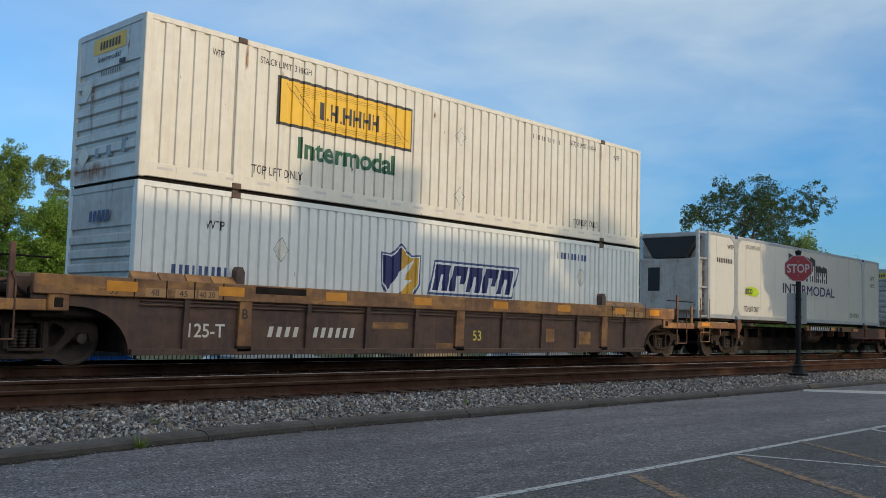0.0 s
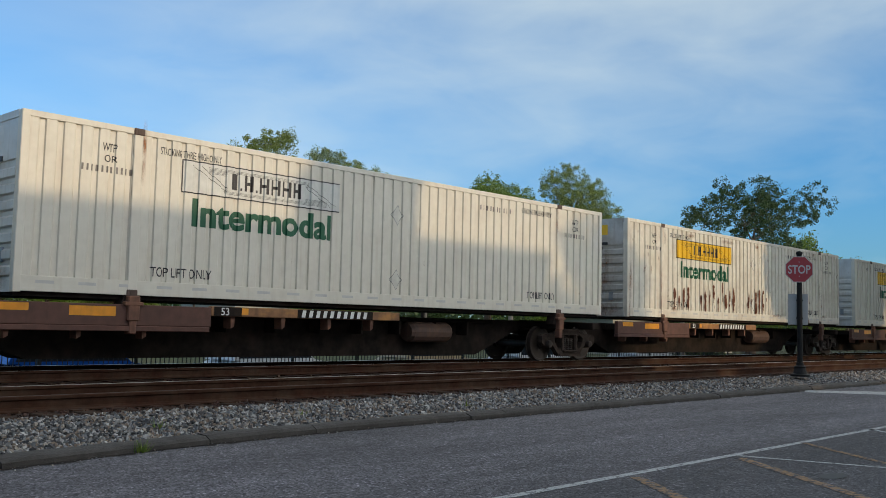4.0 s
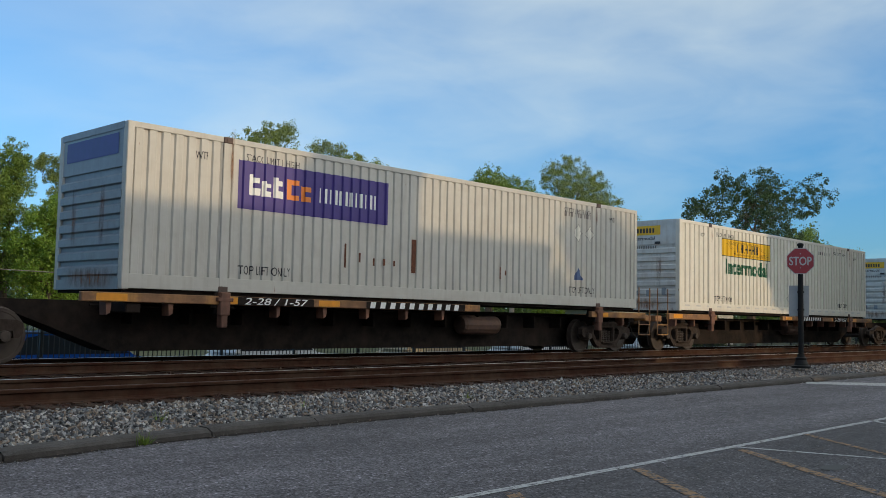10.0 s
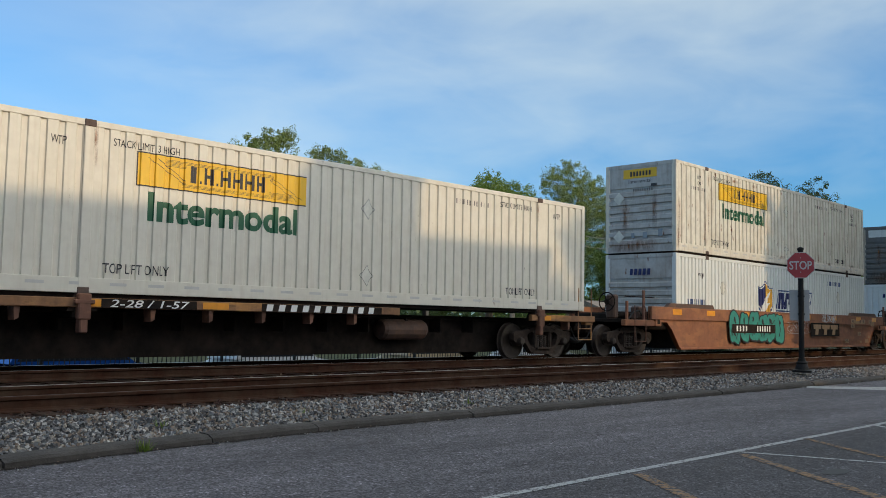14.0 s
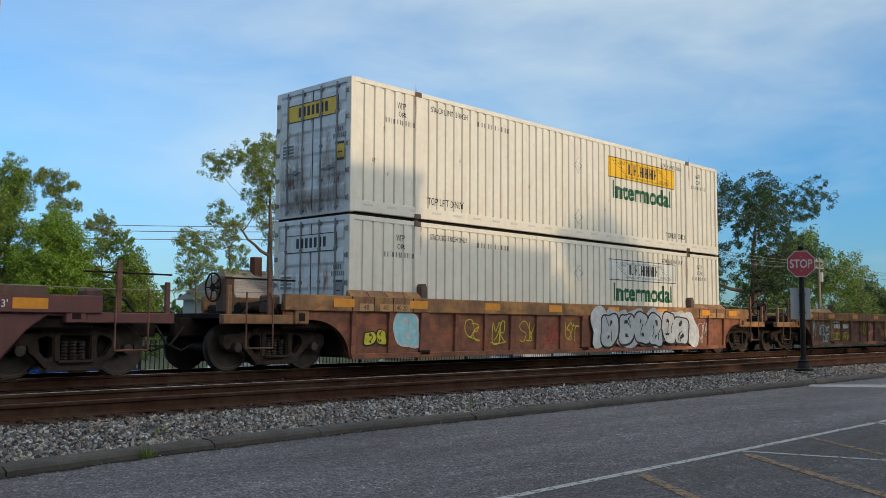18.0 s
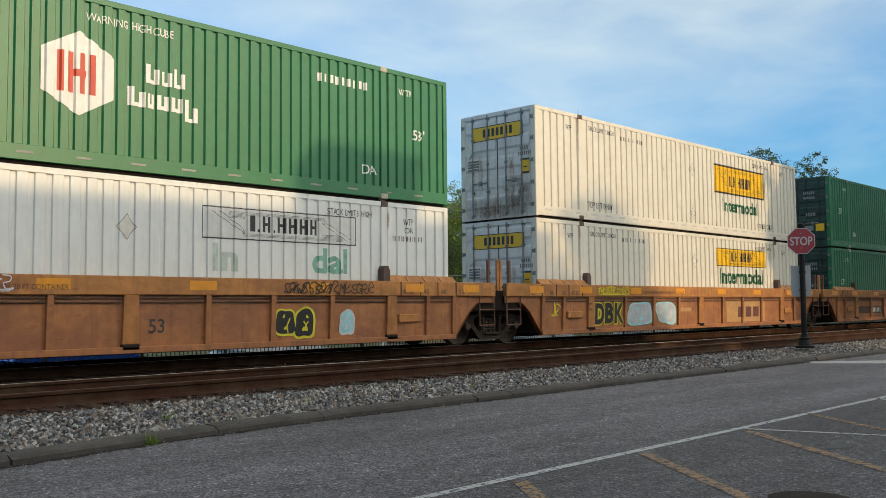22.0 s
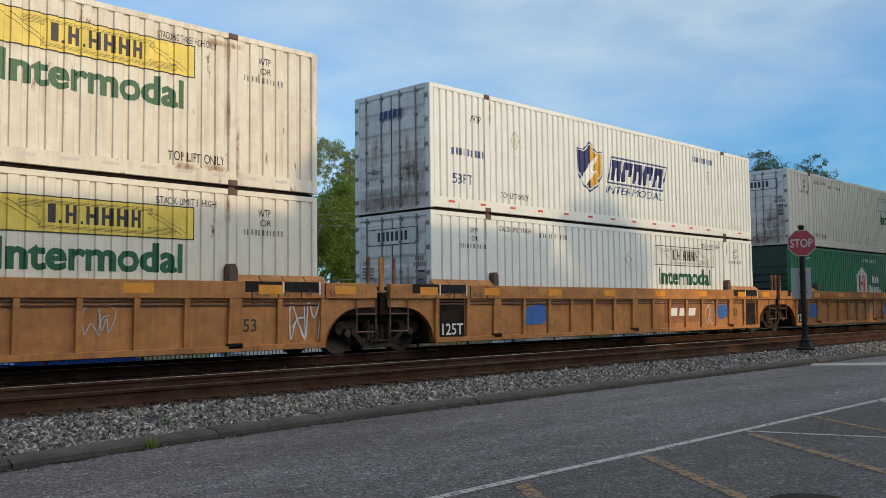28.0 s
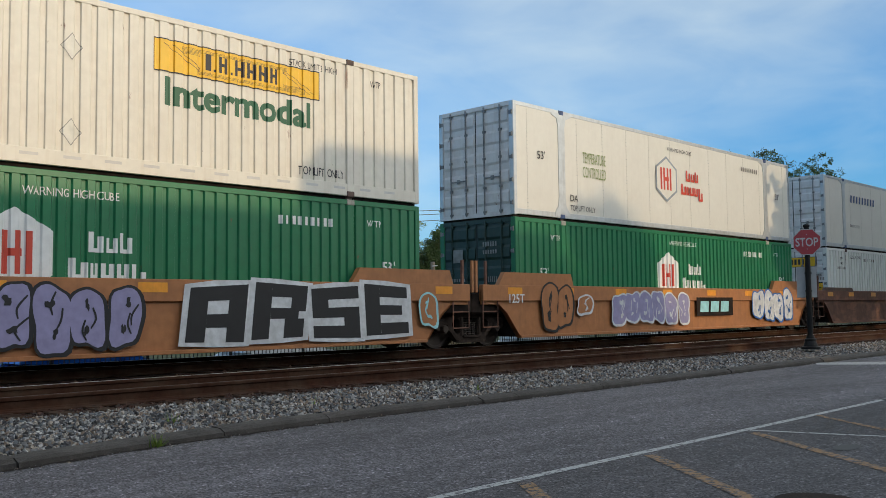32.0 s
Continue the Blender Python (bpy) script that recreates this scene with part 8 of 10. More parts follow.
def build_train():
    hb, gb, sb = hauler_box, green_box, swift_box
    cream, white = "cream corrugated container with a yellow plaque", "white corrugated container with a shield emblem"
    # first stack
    s = -233.79
    car = roll(well_car(s, (-1.66, 17.75), "end", "end", "dark_brown", "tan_sill", RIBS_A, arch=True, label="dark brown well car with a tan top chord"), s)
    letters(car, "125-T", 1.05, 0.50, 0.25, M["cream"], OUT + 0.062, 0.015, width=0.75)
    bars(car, 2.75, 3.55, 0.52, 0.72, 4, M["cream"], OUT + 0.062, "number_mark", 0.05)
    bars(car, 3.85, 5.0, 0.52, 0.72, 6, M["cream"], OUT + 0.062, "number_mark", 0.05)
    letters(car, "53", 8.65, 0.48, 0.24, M["pale_yellow"], OUT + 0.062, 0.012)
    letters(car, "B", 2.12, 0.85, 0.18, M["ink"], OUT - 0.014, 0.012)
    for x0, x1, z0, z1 in ((5.45, 6.5, 0.72, 0.86), (7.4, 8.0, 0.30, 0.42), (11.5, 11.85, 0.45, 0.8), (12.95, 13.5, 0.4, 0.75)):
        patch(car, x0, x1, z0, z1, "tan_sill")
    patch(car, 2.4, 3.6, 1.33, 1.46, "iron", OUT - 0.006)
    load(s, "low", "white corrugated container with a shield emblem in the well", sb, end="ribs")
    load(s, "high", "cream corrugated container with a dark-bordered yellow plaque", hb, new_style=True, pin=False)
    # spine cars
    spine = "black skeleton spine car with weathered side decks"
    SP = [(-213.35, (1.82, 18.7), "ar", "end", "joint", (-0.6, 18.7)), (-192.62, (15.15,), "a", "joint", "joint", (-2.0, 15.15)), (-175.07, (14.95,), "a", "joint", "joint", (-2.4, 14.95)),
          (-157.59, (15.2,), "a", "joint", "joint", (-2.53, 15.2)), (-139.61, (13.7,), "a", "joint", "end", (-2.82, 15.9)),
          (-121.47, (0.5, 17.86), "b", "end", "joint", (-1.4, 17.86)), (-101.24, (16.45,), "br", "joint", "joint", (-2.37, 16.45)), (-82.09, (14.94,), "bc", "joint", "end", (-2.7, 17.0)),
          (-63.44, (0.5, 18.37), "b", "end", "joint", (-1.4, 18.37)), (-42.79, (16.06,), "bw", "joint", "joint", (-2.28, 16.06)), (-24.22, (14.6,), "bc", "joint", "end", (-2.5, 16.6))]
    for s, trucks, kind, left, right, reach in SP:
        roll(spine_car(s, trucks, kind, left, right, reach, spine), s)
    load(-213.35, "spine", "smooth white refrigerated container with a lime badge", reefer_box, kind="prime", end="unit")
    load(-192.62, "spine", "rust-streaked cream container with a faded yellow plaque", hb, fill="pale_yellow", skin="cream_worn", third="STACKING THREE HIGH ONLY")
    load(-175.07, "spine", "cream corrugated container with a white plaque", hb, fill="plaque", third="STACKING THREE HIGH ONLY")
    load(-157.59, "spine", "cream container with rust holes along its foot", hb, skin="cream_worn", rusty=True)
    load(-139.61, "spine", cream, hb, pin=False)
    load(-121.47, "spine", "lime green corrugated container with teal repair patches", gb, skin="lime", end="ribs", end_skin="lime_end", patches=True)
    load(-101.24, "spine", "smooth white refrigerated container with closed doors", reefer_box, kind="prime", end="doors", flip=True)
    load(-82.09, "spine", "grey corrugated container with a purple name board", parcel_box)
    load(-63.44, "spine", cream, hb, pin=False)
    load(-42.79, "spine", cream, hb, pin=False)
    load(-24.22, "spine", cream, hb, pin=False)
    # single well cars
    s = -3.13
    car = roll(well_car(s, (-2.3, 17.75), "end", "end", "oxide", "oxide", smooth=True, label="red-brown smooth-sided well car with teal graffiti"), s)
    throw_up(car, 3.15, 7.4, 0.30, 1.50, 6, "spray_teal", "spray_black", 11)
    patch(car, 3.3, 6.6, 0.72, 1.02, "iron", OUT - 0.035)
    bars(car, 3.6, 4.5, 0.78, 0.97, 4, M["sticker"], OUT - 0.04, "number_mark")
    bars(car, 5.15, 6.3, 0.78, 0.97, 6, M["sticker"], OUT - 0.04, "number_mark")
    patch(car, 9.9, 12.75, 0.62, 1.14, "iron", OUT - 0.006)
    bm = bmesh.new()
    for a in (10.1, 10.95, 11.8):
        flat(bm, [(a, 1.08), (a + 0.03, 0.90), (a + 0.22, 0.90), (a + 0.16, 0.68), (a + 0.46, 0.68), (a + 0.52, 0.90), (a + 0.74, 0.90), (a + 0.78, 1.08)], OUT - 0.012)
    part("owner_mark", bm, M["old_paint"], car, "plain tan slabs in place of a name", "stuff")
    for words, x in (("40", 14.12), ("45", 14.95), ("48", 15.35), ("53", 16.15)):
        patch(car, x - 0.08, x + 0.30, 1.16, 1.34, "old_paint", OUT - 0.006, "stencil_field")
        letters(car, words, x, 1.19, 0.12, M["ink"], OUT - 0.012, 0.01, width=0.19)
    patch(car, 14.04, 14.42, 0.98, 1.14, "old_paint", OUT - 0.006, "stencil_field")
    letters(car, "20", 14.12, 1.0, 0.12, M["ink"], OUT - 0.012, 0.01, width=0.19)
    patch(car, 14.75, 15.15, 0.66, 0.82, "old_paint", OUT - 0.006, "stencil_field")
    letters(car, "L 73-4", 14.78, 0.69, 0.09, M["ink"], OUT - 0.012, 0.008, width=0.33)
    patch(car, 13.3, 13.75, 0.36, 0.52, "old_paint", OUT - 0.006, "stencil_field")
    letters(car, "GWF13", 13.33, 0.39, 0.11, M["ink"], OUT - 0.012, 0.008, width=0.39)
    for x0, x1, z0, z1 in ((16.3, 16.75, 1.06, 1.28), (15.6, 16.0, 0.36, 0.50), (16.0, 16.15, 0.55, 0.66), (15.0, 15.2, 0.36, 0.44), (14.4, 14.9, 1.16, 1.32)):
        patch(car, x0, x1, z0, z1, "old_paint", OUT - 0.005, "stencil_field")
    scrawl(car, 10.9, 12.3, 1.18, 1.46, "spray_white", 24, 0.03, 6)
    scrawl(car, 7.6, 9.8, 0.75, 1.2, "spray_silver", 3, 0.014)
    load(s, "low", "white corrugated container with a shield emblem in the well", sb, end="ribs")
    load(s, "high", "cream corrugated container with a yellow plaque and rust specks", hb, skin="cream_worn")
    s = 20.37
    car = roll(well_car(s, (-2.2, 17.65), "end", "end", "maroon", "maroon", smooth=True, top_at=1.35, deep=1.06, label="dark maroon smooth-sided well car"), s)
    for x in (2.05, 14.2):
        letters(car, "40", x, 1.16, 0.15, M["sticker"], OUT - 0.006, 0.008)
        letters(car, "20", x, 0.98, 0.15, M["sticker"], OUT - 0.006, 0.008)
    for words, x in (("45'", 14.9), ("48'", 15.4), ("53'", 16.2), ("45'", 1.4), ("48'", 0.9), ("53'", 0.2)):
        letters(car, words, x, 1.14, 0.12, M["sticker"], OUT - 0.006, 0.006)
    bars(car, 6.1, 7.0, 1.12, 1.20, 10, M["sticker"], OUT - 0.006, "stencil_mark", 0, 0.6)
    bars(car, 10.2, 11.7, 1.12, 1.19, 16, M["sticker"], OUT - 0.006, "stencil_mark", 0, 0.6)
    bars(car, 11.1, 13.3, 0.98, 1.10, 14, M["sticker"], OUT - 0.006, "stencil_mark", 0.02, 0.55)
    bars(car, 9.0, 9.8, 0.74, 0.82, 8, M["sticker"], OUT - 0.006, "stencil_mark", 0, 0.6)
    bars(car, 4.55, 5.2, 1.10, 1.30, 3, M["sticker"], OUT - 0.006, "number_mark")
    bars(car, 5.35, 6.2, 1.10, 1.30, 5, M["sticker"], OUT - 0.006, "number_mark")
    scrawl(car, 6.8, 9.4, 0.45, 0.95, "spray_ghost", 21, 0.03)
    scrawl(car, 11.0, 14.0, 0.35, 1.2, "spray_silver", 22, 0.026)
    letters(car, "53", 14.0, 0.66, 0.2, M["pale_yellow"], OUT - 0.006, 0.01)
    load(s, "low", "white container with leaning blue slabs and a yellow drop", sb, end="ribs", variant="plain")
    load(s, "high", "grey corrugated container with a peeling purple name board", parcel_box, faded=True)
    s = 43.71
    car = roll(well_car(s, (-1.65, 17.9), "end", "end", "rust_red", "tan_sill", RIBS_C, rib="rust_red", arch=True, label="rust-brown ribbed well car covered in graffiti"), s)
    for k in range(7):
        bm = bmesh.new()
        flat(bm, blob(9.0 + k * 0.79, 0.82 + 0.06 * (k % 2), 1.1, 1.02, 300 + k, 26, 0.16), SPRAY_Y + 0.004 - 0.0005 * k)
        part("graffiti_ground", bm, M["spray_white" if k in (0, 6) else "spray_silver"], car, "sprayed silver cloud", "stuff")
    throw_up(car, 9.0, 13.7, 0.30, 1.36, 6, "spray_silver", "spray_black", 31)
    throw_up(car, 0.35, 0.95, 0.45, 0.80, 2, "spray_yellow", "spray_black", 32, OUT + 0.055)
    throw_up(car, 1.18, 1.92, 0.40, 1.2, 1, "spray_cyan", "spray_white", 33, OUT + 0.055)
    for i, x in enumerate((3.4, 4.4, 5.4, 6.4, 7.4)):
        scrawl(car, x - 0.05, x + 0.55, 0.5, 1.05, "spray_yellow" if i != 3 else "spray_red", 40 + i, 0.025, 5, OUT + 0.055)
    scrawl(car, 14.4, 15.0, 0.4, 1.1, "spray_white", 48, 0.02, 6, OUT + 0.055)
    load(s, "low", "cream corrugated container with a white plaque and closed doors", hb, logo="right", end="doors", fill="plaque", third="STACKING 3 HIGH ONLY")
    load(s, "high", "cream corrugated container with a yellow plaque and grimy doors", hb, logo="right", end="doors", fill="yellow")
    s = 67.10
    car = roll(well_car(s, (-1.65, 17.7), "end", "end", "rust_brown", "old_sill", RIBS_W4, arch=True, label="empty rust-brown well car with sprayed scrawls"), s)
    Y4 = OUT + 0.060
    letters(car, "48", 0.55, 1.04, 0.13, M["pale_tan"], Y4, 0.012)
    letters(car, "45", 1.05, 1.04, 0.13, M["pale_tan"], Y4, 0.012)
    letters(car, "20", 1.83, 1.02, 0.13, M["ink"], OUT - 0.014, 0.012)
    letters(car, "40", 1.83, 0.84, 0.13, M["ink"], OUT - 0.014, 0.012)
    bars(car, 2.25, 2.85, 0.86, 1.03, 4, M["sticker"], Y4, "number_mark", 0.03, 0.7)
    bars(car, 3.05, 3.78, 0.86, 1.03, 6, M["sticker"], Y4, "number_mark", 0.03, 0.7)
    for x0, x1, z0, z1, m, k in ((0.0, 0.3, 0.5, 1.25, "spray_cyan", 60), (0.7, 1.75, 0.62, 1.02, "spray_cyan", 61), (1.0, 1.6, 0.32, 0.62, "spray_cyan", 62), (2.1, 2.75, 1.1, 1.32, "spray_cyan", 63), (3.1, 3.8, 1.1, 1.32, "spray_yellow", 64),
                                 (2.1, 2.8, 0.42, 0.74, "spray_yellow", 65), (3.05, 3.8, 0.40, 0.72, "spray_yellow", 66), (5.4, 5.75, 0.5, 1.28, "spray_yellow", 67), (6.1, 6.6, 0.5, 1.28, "spray_pink", 68), (8.35, 9.0, 0.5, 1.0, "spray_cyan", 69),
                                 (10.45, 11.2, 0.8, 1.3, "spray_white", 70), (10.4, 11.1, 0.4, 0.72, "spray_yellow", 71), (11.45, 12.15, 0.42, 0.74, "spray_yellow", 72), (12.45, 13.1, 0.46, 0.76, "spray_yellow", 73)):
        scrawl(car, x0, x1, z0, z1, m, k, 0.026, 5, Y4)
    for x, z, h, m, w in ((6.95, 1.08, 0.20, "spray_cyan", 0.45), (9.5, 0.95, 0.30, "spray_white", 0.65), (11.5, 1.10, 0.20, "spray_cyan", 0.55), (12.5, 1.10, 0.20, "spray_cyan", 0.55), (13.7, 0.36, 0.28, "spray_white", 0.42)):
        letters(car, "TM", x, z, h, M[m], Y4, 0.004, 0.2, width=w)
    patch(car, 9.52, 10.28, 0.69, 0.91, "pale_tan", Y4 + 0.002)
    letters(car, "NWF13", 9.6, 0.72, 0.16, M["ink"], Y4, 0.014, width=0.6)
    letters(car, "53", 13.65, 0.82, 0.30, M["pale_tan"], Y4, 0.02, width=0.42)
    bm = bmesh.new()
    stroke(bm, [(4.15, 0.3), (4.05, 0.7), (4.25, 1.0), (4.15, 1.25), (4.35, 1.1), (4.5, 1.1), (4.7, 1.25), (4.62, 0.95), (4.72, 0.6), (4.6, 0.3), (4.4, 0.45), (4.15, 0.3)], 0.022, Y4)
    stroke(bm, [(4.25, 0.75), (4.4, 0.62), (4.58, 0.78)], 0.02, Y4 - 0.003)
    part("scrawl", bm, M["spray_pink"], car, "pale sprayed outline of an eared head")
    patch(car, 11.5, 12.1, 0.82, 1.02, "pale_tan", Y4 - 0.001)
    patch(car, 12.5, 13.1, 0.82, 1.02, "pale_tan", Y4 - 0.001)
    patch(car, 1.25, 1.42, 0.64, 0.76, "spray_red", Y4 - 0.004, "hazard_label")
    scrawl(car, 9.9, 10.9, 1.22, 1.44, "spray_cyan", 78, 0.024, 6, OUT - 0.014)
    # three joined tan wells
    tan = "faded orange-brown ribbed well car with a golden top chord"
    s = 90.56
    car = roll(well_car(s, (-2.0, 17.9), "end", "joint", "tan", "gold_tan", RIBS_B, flap="gold_tan", label=tan), s)
    patch(car, 2.4, 3.75, 0.50, 0.76, "dark_brown")
    patch(car, 4.0, 5.2, 0.50, 0.76, "dark_brown")
    bars(car, 4.1, 5.1, 0.55, 0.72, 6, M["sticker"], OUT + 0.056, "number_mark")
    letters(car, "53", 8.55, 0.52, 0.24, M["ink"], OUT + 0.062, 0.01)
    scrawl(car, 2.7, 6.2, 1.22, 1.46, "spray_white", 71, 0.022, 14, OUT - 0.014)
    scrawl(car, 11.3, 13.6, 1.2, 1.44, "spray_black", 72, 0.022, 10, OUT - 0.014)
    throw_up(car, 11.2, 12.1, 0.35, 0.95, 2, "spray_black", "spray_yellow", 73, OUT + 0.055)
    throw_up(car, 12.75, 13.15, 0.35, 0.9, 1, "spray_cyan", "spray_white", 74, OUT + 0.055)
    load(s, "low", "white container with a plaque and half-erased green lettering", hb, logo="right", end="doors", fill="plaque", inter="faded_green", skin="white")
    load(s, "high", "deep green corrugated container with a white badge", gb)
    s = 110.04
    car = roll(well_car(s, (17.6,), "joint", "joint", "tan", "gold_tan", RIBS_B, flap="gold_tan", label=tan), s)
    piece(car, "DBK", 2.3, 3.72, 0.36, 1.04, "spray_black", "spray_yellow", y=OUT + 0.055, seed=81, swell=0.09)
    throw_up(car, 4.15, 5.2, 0.30, 1.06, 1, "spray_silver", "spray_cyan", 82, OUT + 0.055)
    throw_up(car, 5.6, 6.65, 0.30, 1.06, 1, "spray_silver", "spray_cyan", 83, OUT + 0.055)
    scrawl(car, 2.4, 4.0, 1.24, 1.44, "spray_yellow", 87, 0.026, 5, OUT - 0.014)
    letters(car, "C", 1.95, 0.80, 0.20, M["maroon"], OUT - 0.014, 0.02)
    patch(car, 6.95, 7.65, 0.72, 0.84, "pale_tan", OUT + 0.060)
    patch(car, 10.0, 12.9, 0.34, 1.05, "pale_tan", OUT + 0.060)
    bars(car, 10.8, 12.5, 0.50, 0.85, 3, M["maroon"], OUT + 0.056, "number_mark", 0.03, 0.75)
    scrawl(car, 0.3, 0.8, 0.6, 1.0, "spray_yellow", 84, 0.03, 5, OUT + 0.055)
    load(s, "low", "cream corrugated container with a yellow plaque and clean doors", hb, logo="right", end="doors", pin=False)
    load(s, "high", "cream container with a dark-bordered yellow plaque and pale doors", hb, logo="right", end="doors", new_style=True, pin=False)
    s = 129.51
    car = roll(well_car(s, (17.8,), "joint", "end", "tan", "gold_tan", RIBS_B, flap="gold_tan", label=tan), s)
    patch(car, 2.4, 3.75, 0.50, 0.80, "dark_brown")
    patch(car, 4.0, 5.3, 0.50, 0.80, "dark_brown")
    bars(car, 4.1, 5.1, 0.55, 0.74, 6, M["sticker"], OUT + 0.056, "number_mark")
    letters(car, "53", 8.55, 0.50, 0.22, M["ink"], OUT + 0.062, 0.01)
    throw_up(car, 6.7, 7.9, 0.4, 0.95, 2, "tan", "spray_cyan", 91, OUT + 0.055)
    for pts in (((9.55, 0.75), (9.75, 0.98), (10.05, 0.92), (9.95, 0.70), (9.62, 0.42), (9.75, 0.36), (10.2, 0.50)), ((10.95, 0.36), (10.98, 0.96), (11.4, 0.92), (11.38, 0.72), (11.05, 0.66), (11.5, 0.58), (11.46, 0.38), (10.95, 0.36)),
                ((12.6, 0.98), (12.38, 0.8), (12.42, 0.45), (12.66, 0.38), (12.82, 0.62), (12.78, 0.9), (12.6, 0.98)), ((13.1, 0.92), (13.5, 0.98), (13.72, 0.95), (13.6, 0.7), (13.55, 0.38))):
        bm = bmesh.new()
        stroke(bm, pts, 0.075, OUT + 0.05, 0.2)
        part("scrawl", bm, M["spray_white"], car, "thick white sprayed figure")
        letters(car, "B", 2.06, 0.86, 0.18, M["ink"], OUT - 0.014, 0.012)
    scrawl(car, 10.0, 12.6, 1.2, 1.44, "spray_white", 96, 0.022, 12, OUT - 0.014)
    load(s, "low", "deep green corrugated container in the well", gb)
    load(s, "high", "deep green corrugated container with pale dashes along its foot", gb)
    for ob, place, z in TRAIN:
        if place in (90.56, 110.04, 129.51) and ob.name.startswith("well_car"):
            letters(ob, "52,900 LBS MAX GROSS WT FOR 20 FT CONTAINER", 4.72, 1.24, 0.095, M["dark_brown"], OUT - 0.008, 0.006, width=2.4)
    # single orange well
    s = 152.87
    car = roll(well_car(s, (-2.3, 17.8), "end", "end", "orange_car", "orange_car", smooth=True, top_at=1.37, deep=1.06, stand="right", label="orange-brown smooth-sided well car"), s)
    bars(car, 4.2, 5.2, 0.95, 1.15, 4, M["sticker"], OUT - 0.006, "number_mark", 0.03)
    bars(car, 5.4, 6.3, 0.95, 1.15, 6, M["sticker"], OUT - 0.006, "number_mark", 0.03)
    throw_up(car, 8.9, 10.8, 0.35, 1.3, 3, "spray_silver", "spray_blue", 101)
    bars(car, 11.2, 12.4, 0.85, 1.15, 3, M["sticker"], OUT - 0.006, "number_mark", 0.05, 0.8)
    letters(car, "53", 15.0, 0.66, 0.24, M["ink"], OUT - 0.006, 0.012)
    load(s, "low", "cream corrugated container with a yellow plaque and grimy doors", hb, logo="right", end="doors")
    load(s, "high", "deep green corrugated container with a white badge", gb)
    # three joined golden wells
    gold = "golden tan ribbed well car with close ribs"
    s = 176.32
    car = roll(well_car(s, (-1.6, 18.0), "end", "joint", "gold_tan", "gold_tan", RIBS_C, arch=True, panels=True, label=gold), s)
    patch(car, 2.25, 4.05, 0.62, 0.86, "dark_brown")
    bars(car, 2.35, 3.0, 0.66, 0.82, 4, M["sticker"], OUT + 0.056, "number_mark")
    bars(car, 3.2, 4.0, 0.66, 0.82, 6, M["sticker"], OUT + 0.056, "number_mark")
    for i, x in enumerate((5.3, 6.3, 7.3, 8.4, 9.3, 11.2)):
        scrawl(car, x, x + 0.5, 0.55, 1.0, "spray_silver", 110 + i, 0.018, 2, OUT + 0.055)
    letters(car, "53", 14.3, 0.55, 0.24, M["ink"], OUT + 0.062, 0.01)
    scrawl(car, 15.3, 16.0, 0.35, 1.1, "spray_white", 118, 0.03, 7, OUT + 0.055)
    load(s, "low", "cream container with a faded yellow plaque and blue-grey doors", hb, logo="right", end="doors", fill="pale_yellow", skin="cream")
    load(s, "high", "rust-specked cream container with dented corner panel", hb, logo="right", end="doors", fill="pale_yellow", skin="cream_worn", third="STACKING THREE HIGH ONLY")
    s = 195.75
    car = roll(well_car(s, (18.0,), "joint", "joint", "gold_tan", "gold_tan", RIBS_C, arch=True, panels=True, label=gold), s)
    patch(car, 0.12, 0.95, 0.25, 1.25, "iron", OUT + 0.060)
    letters(car, "125T", 0.2, 0.35, 0.26, M["sticker"], OUT + 0.055, 0.012, width=0.7)
    throw_up(car, 3.3, 4.0, 0.5, 1.05, 1, "spray_blue", "spray_blue", 121, OUT + 0.055)
    patch(car, 9.9, 12.0, 0.45, 1.1, "oxide", OUT + 0.062)
    bars(car, 10.2, 11.9, 0.66, 0.90, 3, M["sticker"], OUT + 0.056, "number_mark", 0.05, 0.75)
    scrawl(car, 12.35, 12.95, 0.3, 1.1, "spray_white", 122, 0.025, 8, OUT + 0.055)
    throw_up(car, 13.3, 13.9, 0.55, 1.05, 1, "spray_blue", "spray_blue", 123, OUT + 0.055)
    letters(car, "53", 14.35, 0.62, 0.24, M["ink"], OUT + 0.062, 0.01)
    patch(car, 15.2, 16.0, 0.3, 1.25, "iron", OUT + 0.060)
    load(s, "low", "white container with a white plaque beside dark green lettering", hb, logo="right", end="doors", fill="plaque", skin="white")
    load(s, "high", "white corrugated container with a shield emblem and dirty doors", sb, end="doors")
    s = 215.12
    car = roll(well_car(s, (17.85,), "joint", "end", "gold_tan", "gold_tan", RIBS_C, arch=True, panels=True, label=gold), s)
    patch(car, 0.12, 0.95, 0.25, 1.25, "iron", OUT + 0.060)
    letters(car, "125T", 0.2, 0.35, 0.26, M["sticker"], OUT + 0.055, 0.012, width=0.7)
    throw_up(car, 1.2, 1.9, 0.4, 1.05, 1, "spray_blue", "spray_blue", 131, OUT + 0.055)
    for i, x in enumerate((5.4, 6.4, 7.4, 8.4)):
        scrawl(car, x, x + 0.55, 0.5, 1.05, "spray_silver", 132 + i, 0.022, 2, OUT + 0.055)
    throw_up(car, 9.35, 10.05, 0.45, 1.1, 1, "spray_blue", "spray_blue", 138, OUT + 0.055)
    bars(car, 11.25, 11.95, 0.72, 0.9, 4, M["sticker"], OUT + 0.062, "number_mark")
    bars(car, 12.2, 12.95, 0.72, 0.9, 6, M["sticker"], OUT + 0.062, "number_mark")
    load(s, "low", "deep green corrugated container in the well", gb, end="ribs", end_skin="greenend")
